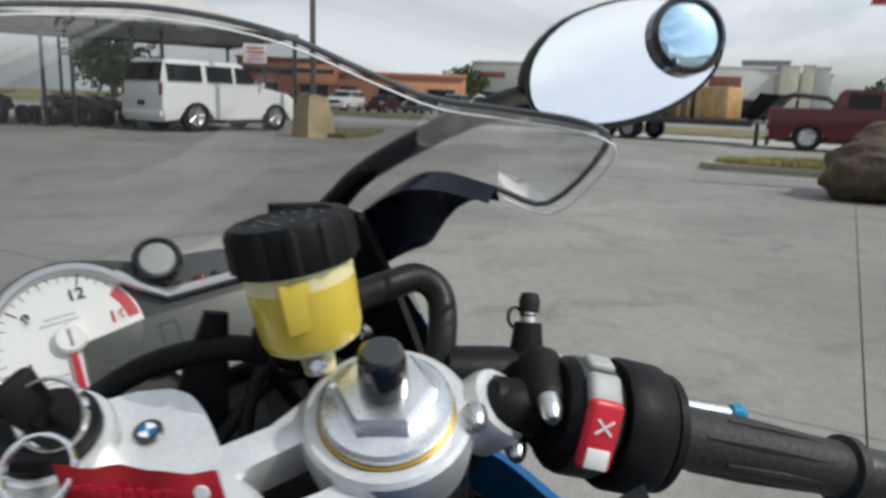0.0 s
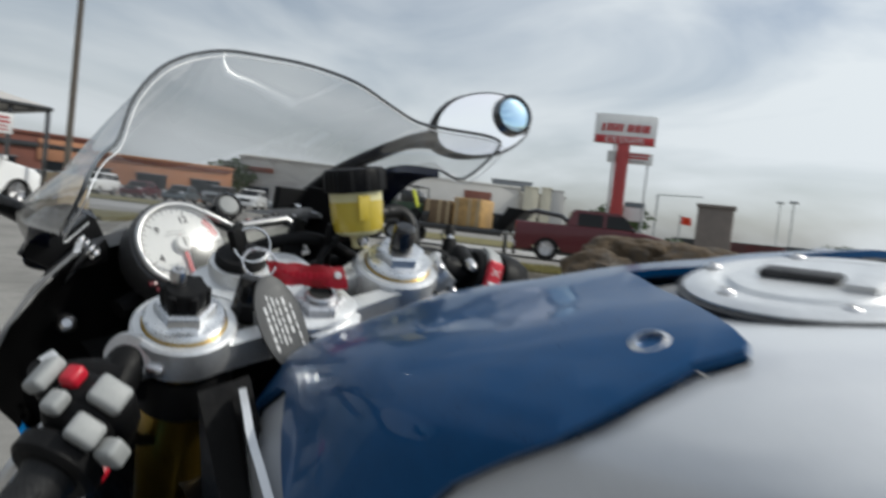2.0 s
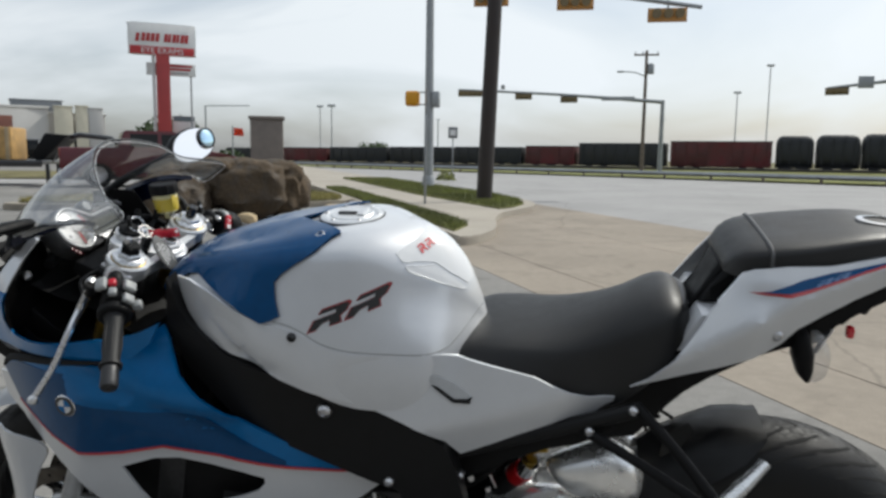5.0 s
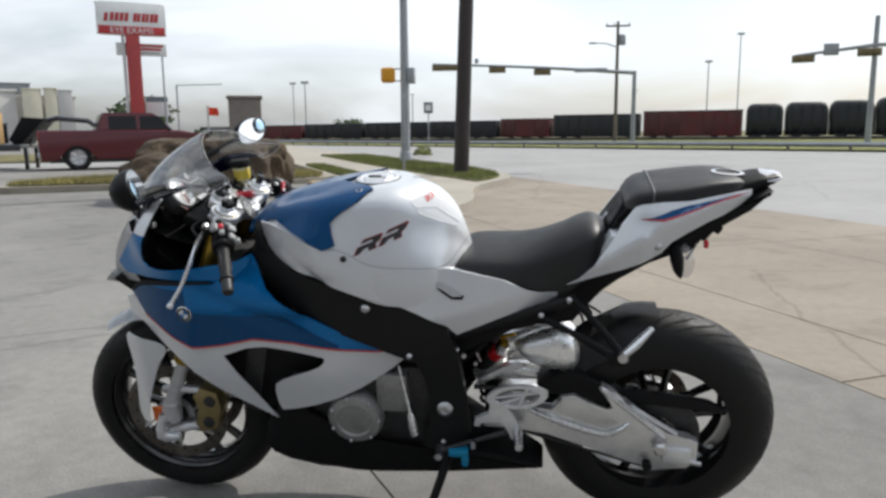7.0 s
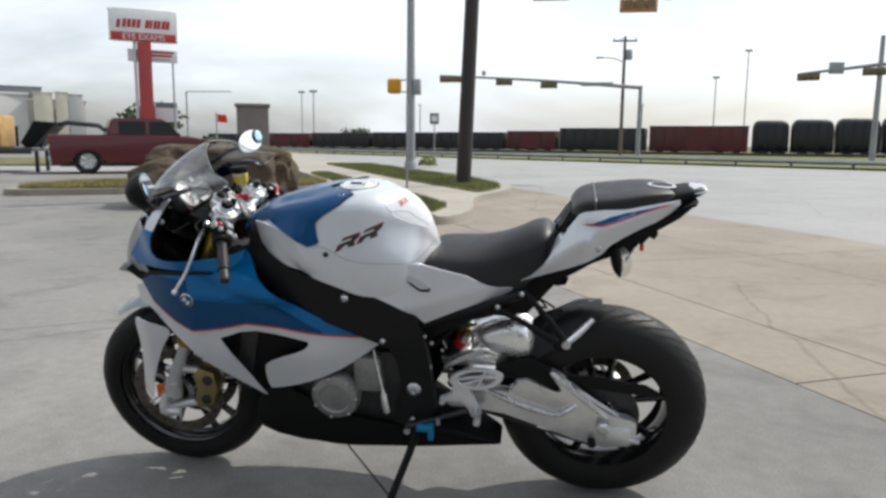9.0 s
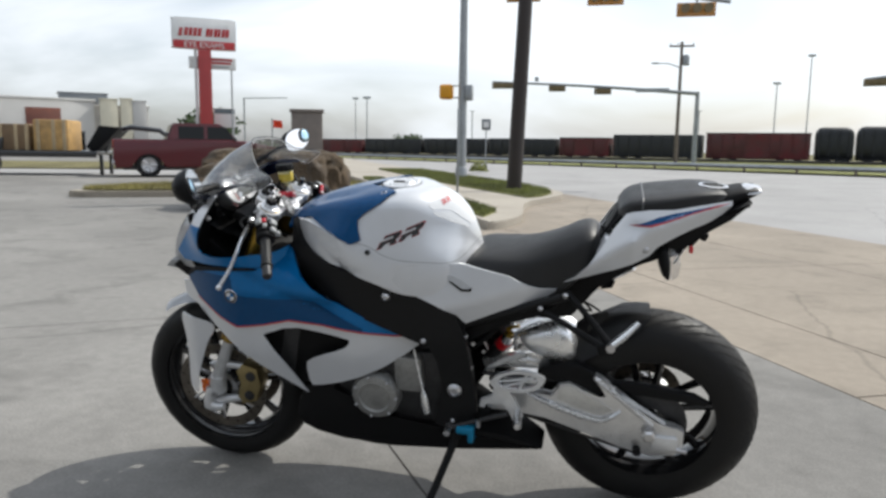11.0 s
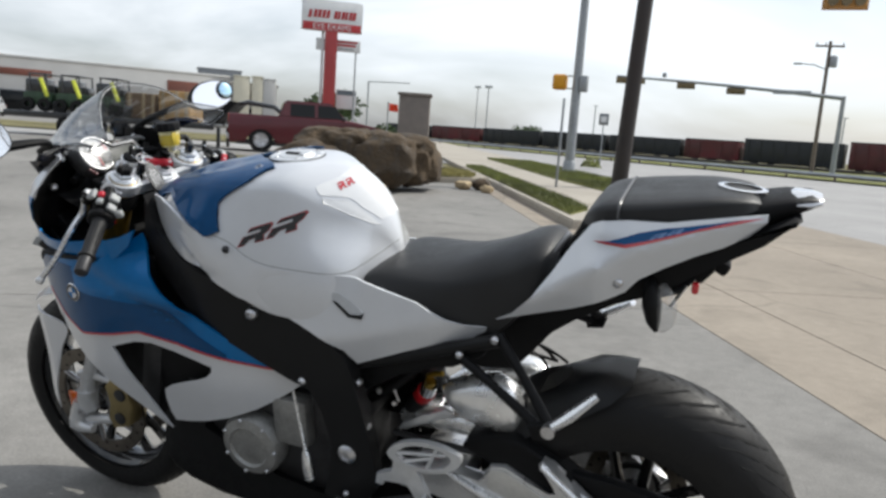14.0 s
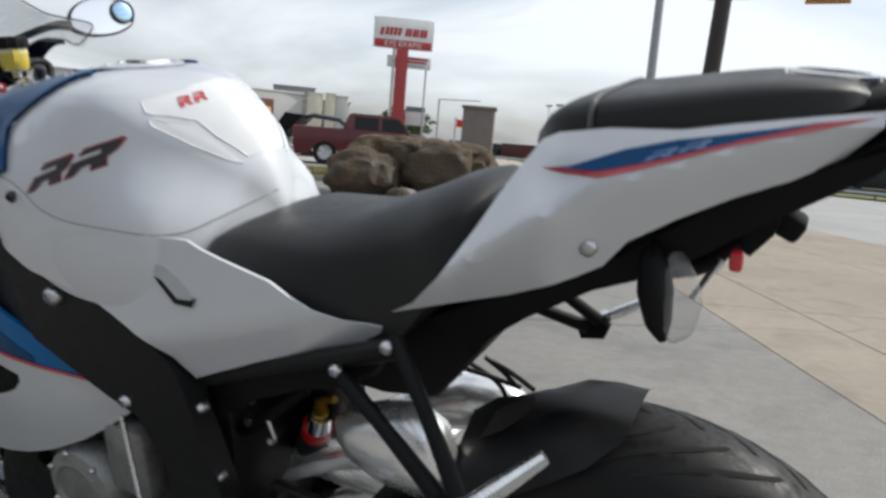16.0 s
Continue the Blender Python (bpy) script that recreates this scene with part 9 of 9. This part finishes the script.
part("post", tube([(0, 0, 0), (0, 0, 2.75)], 0.035, 6), M_GALV, ss)
part("plate", box(0, -0.04, 2.45, 0.50, 0.02, 0.60, 0.01), M_CARGREY, ss)
part("symbol", box(0, -0.055, 2.45, 0.30, 0.01, 0.30), M_SIGNWHITE, ss)

# guard rail
gr = thing("guard_rail", "low pale steel guard rail along the far road edge", "guard rail")
G0, G1 = Vector((60, 0.2, 0)), Vector((-50, 88.2, 0))
gd = (G1 - G0).normalized()
part("beam", tube([G0 + Vector((0, 0, 0.36)), G1 + Vector((0, 0, 0.36))], 0.12, 4), M_GALV, gr, "steel rail beam")
for k in range(46):
    p = G0 + gd * (3.0 * k + 1)
    part("post", box(p.x, p.y, 0.18, 0.12, 0.12, 0.36, 0.01), M_WOODPOLE, gr)


# goods train on the line beyond
T0, T1 = Vector((48, 80, 0.05)), Vector((-45, 103.2, 0.05))
td = (T1 - T0).normalized()
tang = math.atan2(td.y, td.x)


def goods_car(at_m, length, height, kind):
    c = T0 + td * at_m
    lab = {"hopper": "black covered hopper wagon in the goods train", "box": "rust red boxcar in the goods train", "flat": "low dark gondola wagon in the goods train"}[kind]
    w = thing("goods_wagon", lab, "train car", Matrix.Translation(c) @ Matrix.Rotation(tang, 4, 'Z'), "goods train")
    mt = M_BOXCAR if kind == "box" else M_HOPPER
    h0 = 0.40
    if kind == "hopper":
        loops_ = []
        for x, k in ((-length / 2, 0.80), (-length / 2 + 0.12, 0.90), (-length / 2 + 0.35, 0.97), (-length / 2 + 0.7, 1.0), (length / 2 - 0.7, 1.0), (length / 2 - 0.35, 0.97), (length / 2 - 0.12, 0.90), (length / 2, 0.80)):
            loops_.append([Vector((x, k * 1.5 * math.copysign(abs(math.cos(a)) ** 0.45, math.cos(a)), h0 + k * ((height - h0) / 2 + (height - h0) / 2 * math.copysign(abs(math.sin(a)) ** 0.6, math.sin(a))))) for a in (2 * math.pi * q / 20 for q in range(20))])
        part("body", rings(loops_), mt, w)
        for k in range(4):
            part("rib", box(-length / 2 + length * (k + 0.5) / 4, 1.54, (h0 + height) / 2, 0.10, 0.06, (height - h0) * 0.8), mt, w)
    else:
        part("body", box(0, 0, (h0 + height) / 2, length - 0.3, 3.0, height - h0, 0.05), mt, w)
        n = int(length / 1.2)
        for k in range(n):
            part("rib", box(-length / 2 + (k + 0.5) * length / n, 1.53, (h0 + height) / 2, 0.12, 0.07, (height - h0) * 0.94), mt, w)
        if kind == "box":
            part("door", box(0, 1.55, (h0 + height) / 2, 2.4, 0.06, (height - h0) * 0.9), mt, w)
            part("roof", box(0, 0, height + 0.05, length - 0.2, 2.9, 0.12, 0.03), M_HOPPER, w)
    part("underframe", box(0, 0, 0.50, length - 0.8, 2.2, 0.24, 0.02), M_HOPPER, w)
    for s in (-1, 1):
        for q in (-0.9, 0.9):
            part("bogie_wheel", lathe([(0.0005, -0.07), (0.42, -0.07), (0.42, 0.07), (0.0005, 0.07)], (s * (length / 2 - 2.2) + q, 0.75, 0.42), (0, 1, 0), 14), M_HOPPER, w)


pos = 0.0
for length, height, kind in ((4.2, 4.3, "hopper"), (4.2, 4.3, "hopper"), (4.2, 4.4, "hopper"), (4.2, 4.2, "hopper"), (4.2, 4.1, "hopper"), (3.8, 4.0, "hopper"), (11.2, 3.25, "box"), (10.6, 3.10, "flat"), (6.6, 2.62, "box"), (9.5, 2.55, "flat"), (9.5, 2.5, "flat"), (9.5, 2.4, "flat"), (9.0, 2.2, "box"), (9.0, 2.2, "flat")):
    goods_car(pos + length / 2, length, height, kind)
    pos += length + 0.25
bal = prism([(-200, 0), (200, 0), (200, 0.30), (-200, 0.30)], -3.4, 3.4, 0.1)
solid("track_bed", bal, M_BALLAST, "dark stone ballast under the railway line", "railway", kind="structure", m=Matrix.Translation((T0 + T1) / 2) @ Matrix.Rotation(tang, 4, 'Z'))
for s in (-0.72, 0.72):
    off = Vector((-td.y, td.x, 0)) * s
    part_r = tube([T0 - td * 60 + off, T1 + td * 60 + off], 0.07, 4)
    solid("rail", part_r, M_DARKMETAL, "steel railway rail on the bank", "rail", group="rails")


# buildings
def building(name, label, a, b, depth, h, wall, bands=()):
    """A flat-roofed block with its front from a to b."""
    A, B = Vector((*a, 0)), Vector((*b, 0))
    L = (B - A).length
    d = (B - A).normalized()
    m = Matrix.Translation(A) @ Matrix.Rotation(math.atan2(d.y, d.x), 4, 'Z')
    o = thing(name, label, "building", m)
    part("wall", box(L / 2, depth / 2, h / 2, L, depth, h, 0.05), wall, o)
    part("roof", box(L / 2, depth / 2, h + 0.12, L + 0.3, depth + 0.3, 0.28, 0.05), wall, o)
    n = max(2, int(L / 4.5))
    for k in range(n):
        x = L * (k + 0.5) / n
        w = part("shop_window", box(x, -0.03, 1.4, L / n * 0.55, 0.10, 2.0, 0.02), M_GLASS, o)
        part("window_frame", box(x, -0.05, 2.45, L / n * 0.6, 0.12, 0.12, 0.02), M_CARGREY, w)
    for x0, x1, z0, z1, mt in bands:
        part("fascia", box((x0 + x1) / 2 * L, -0.08, (z0 + z1) / 2, (x1 - x0) * L, 0.12, z1 - z0, 0.02), mt, o)
    return o


building("orange_shop", "long low orange brick shop building", (-81.4, 26.0), (-75.0, 41.5), 14, 3.9, M_ORANGEWALL, ((0.02, 0.98, 3.5, 3.8, M_BRICK),))
building("brick_shop", "red-brown brick shop building", (-74.0, 15.5), (-71.5, 25.0), 12, 4.6, M_BRICK, ((0.05, 0.95, 3.4, 3.9, M_CARBLACK), (0.55, 0.98, 2.4, 4.3, M_ORANGEWALL)))
building("beige_shop", "tall beige rendered building", (-83.0, 47.5), (-76.5, 57.5), 16, 6.2, M_BEIGE, ())
building("beige_store", "wide beige store building", (-76.3, 57.0), (-71.0, 63.5), 14, 5.6, M_BEIGE, ())
ml = building("shopping_mall", "long pale grey shopping mall front with faded red lettering bars", (-78.0, 44.0), (-55.6, 69.0), 20, 5.75, M_MALL, ((0.30, 0.46, 4.0, 4.7, M_BRICK), (0.02, 0.12, 4.2, 4.8, M_BRICK), (0.80, 0.90, 2.2, 4.9, M_BRICK)))
ml2 = building("mall_wing", "pale mall wing with tall white panels", (-60.2, 66.2), (-51.6, 73.0), 14, 5.2, M_MALL, ((0.02, 0.42, 3.3, 4.6, M_CARGREY), (0.10, 0.36, 3.7, 4.3, M_BRICK)))
rf = thing("roof_unit", "grey plant room on the mall roof", "plant room", Matrix.Translation((-59.0, 71.5, 5.3)) @ Matrix.Rotation(radians(42), 4, 'Z'))
part("casing", box(0, 0, 0.75, 5.0, 3.0, 1.5, 0.05), M_CARGREY, rf)
part("parapet", box(0, 0, 1.5, 5.2, 3.2, 0.12, 0.02), M_CARGREY, rf)
for k, (x, y, w, h, mt) in enumerate(((-54.6, 70.1, 1.8, 6.0, M_CREAM), (-53.2, 71.2, 1.2, 6.1, M_CREAM), (-52.1, 72.0, 1.4, 5.9, M_MALL))):
    c = thing("mall_pier", "tall pale pier on the mall wing", "pier", Matrix.Translation((x, y, 0)) @ Matrix.Rotation(radians(38), 4, 'Z'), "mall piers")
    part("shaft", box(0, -0.6, h / 2, w, 0.8, h, 0.04), mt, c)
    part("cap", box(0, -0.6, h + 0.05, w + 0.15, 0.95, 0.14, 0.02), mt, c)


# trees and bushes
def tree(name, label, x, y, h, spread, seed, bare=0.3):
    t = thing(name, label, "tree", Matrix.Translation((x, y, 0)))
    rnd = random.Random(seed)
    part("trunk", tube([(0, 0, 0), (0.1, 0, h * 0.3), (0, 0.1, h * 0.55)], [0.05 * h, 0.035 * h, 0.02 * h], 8, 3), M_BARK, t)
    for k in range(5):
        a = k * 1.256 + rnd.random()
        part("limb", tube([(0, 0.05, h * 0.32), (spread * 0.3 * math.cos(a), spread * 0.3 * math.sin(a), h * 0.55), (spread * 0.55 * math.cos(a), spread * 0.55 * math.sin(a), h * 0.72)], [0.02 * h, 0.014 * h, 0.006 * h], 6, 2), M_BARK, t)
    bm = bmesh.new()
    for k in range(1500):
        a, b = rnd.uniform(0, 6.283), rnd.uniform(-1, 1)
        r = rnd.random() ** 0.4
        lump = 1 + 0.25 * math.sin(3 * a + seed) + 0.15 * math.sin(5 * a + 2 * b * 3)
        c = Vector((spread * r * lump * math.cos(a) * math.sqrt(1 - b * b), spread * r * lump * math.sin(a) * math.sqrt(1 - b * b), h * (bare + (1 - bare) * 0.5) + (1 - bare) * 0.5 * h * r * b * lump))
        s = 0.055 * h * rnd.uniform(0.6, 1.3)
        n1 = Vector((rnd.gauss(0, 1), rnd.gauss(0, 1), rnd.gauss(0, 1))).normalized()
        n2 = n1.orthogonal().normalized()
        bm.faces.new([bm.verts.new(c + n1 * s), bm.verts.new(c + n2 * s * 0.6), bm.verts.new(c - n1 * s), bm.verts.new(c - n2 * s * 0.6)])
    part("crown", bm, M_LEAF, t, "uneven green crown", smooth=False)


tree("leafy_tree", "round leafy green tree between the shops", -79.0, 44.3, 5.3, 3.4, 3)
tree("leafy_tree", "small dark tree beyond the road", -31.6, 114.4, 3.4, 2.6, 5, 0.35)
tree("leafy_tree", "dark green tree beside the mall", -47.0, 78.5, 5.2, 3.4, 8)
tree("leafy_tree", "yellow-green tree behind the canopy", -45.0, 2.6, 4.2, 2.0, 11)
for k, (x, y, s) in enumerate(((-5.9, 31.5, 0.45), (-30.2, 50.5, 1.2), (-29.0, 57.0, 1.5))):
    rnd = random.Random(40 + k)
    bm = bmesh.new()
    for q in range(260):
        d = Vector((rnd.gauss(0, 1), rnd.gauss(0, 1), abs(rnd.gauss(0, 1)))).normalized() * (rnd.random() ** 0.35) * s
        n1 = Vector((rnd.gauss(0, 1), rnd.gauss(0, 1), rnd.gauss(0, 1))).normalized() * 0.14 * s
        n2 = n1.orthogonal() * 0.6
        bm.faces.new([bm.verts.new(d + n1), bm.verts.new(d + n2), bm.verts.new(d - n1), bm.verts.new(d - n2)])
    solid("low_bush", bm, M_BLADE if k == 0 else M_LEAF, "low green bush on the verge", "bush", group="bushes", m=Matrix.Translation((x, y, 0.1)), smooth=False)


# grass blades on the near strips
def blades(name, label, polygon, z, count, mat, seed, h=0.07):
    rnd = random.Random(seed)
    xs, ys = [p[0] for p in polygon], [p[1] for p in polygon]
    verts, fcs = [], []
    made = 0
    while made < count:
        x, y = rnd.uniform(min(xs), max(xs)), rnd.uniform(min(ys), max(ys))
        if not inside(x, y, polygon):
            continue
        made += 1
        a, hh, w = rnd.uniform(0, 6.283), h * rnd.uniform(0.5, 1.5), 0.008
        dx, dy, lx, ly = w * math.cos(a), w * math.sin(a), rnd.gauss(0, 0.3) * hh, rnd.gauss(0, 0.3) * hh
        i = len(verts)
        verts += [(x - dx, y - dy, z), (x + dx, y + dy, z), (x + lx, y + ly, z + hh)]
        fcs.append((i, i + 1, i + 2))
    me = bpy.data.meshes.new(name)
    me.from_pydata(verts, [], fcs)
    me.materials.append(mat)
    tagged(new(name, me), label, "grass", kind="stuff")


gs = [rw(0.7, 0.16), rw(1.5, 0.62), rw(3.0, 0.70), rw(14, 0.70), rw(14, 0.16)]
blades("grass_blades", "short green grass blades beside the kerb", [(p.x, p.y) for p in gs], 0.13, 16000, M_BLADE, 1)
gi = [rw(u, w) for u, w in ((4.7, 2.35), (5.1, 2.8), (6.0, 3.4), (7.5, 3.92), (10, 4.2), (24, 4.25), (24, 2.2), (10, 2.1))]
blades("grass_blades", "short green grass blades around the poles", [(p.x, p.y) for p in gi], 0.135, 26000, M_BLADE, 2)
blades("grass_blades", "dry yellow grass blades on the kerbed island", [(cxm + (x - cxm) * 0.93, cym + (y - cym) * 0.9) for x, y in isl], 0.155, 22000, M_DRYBLADE, 3, 0.08)
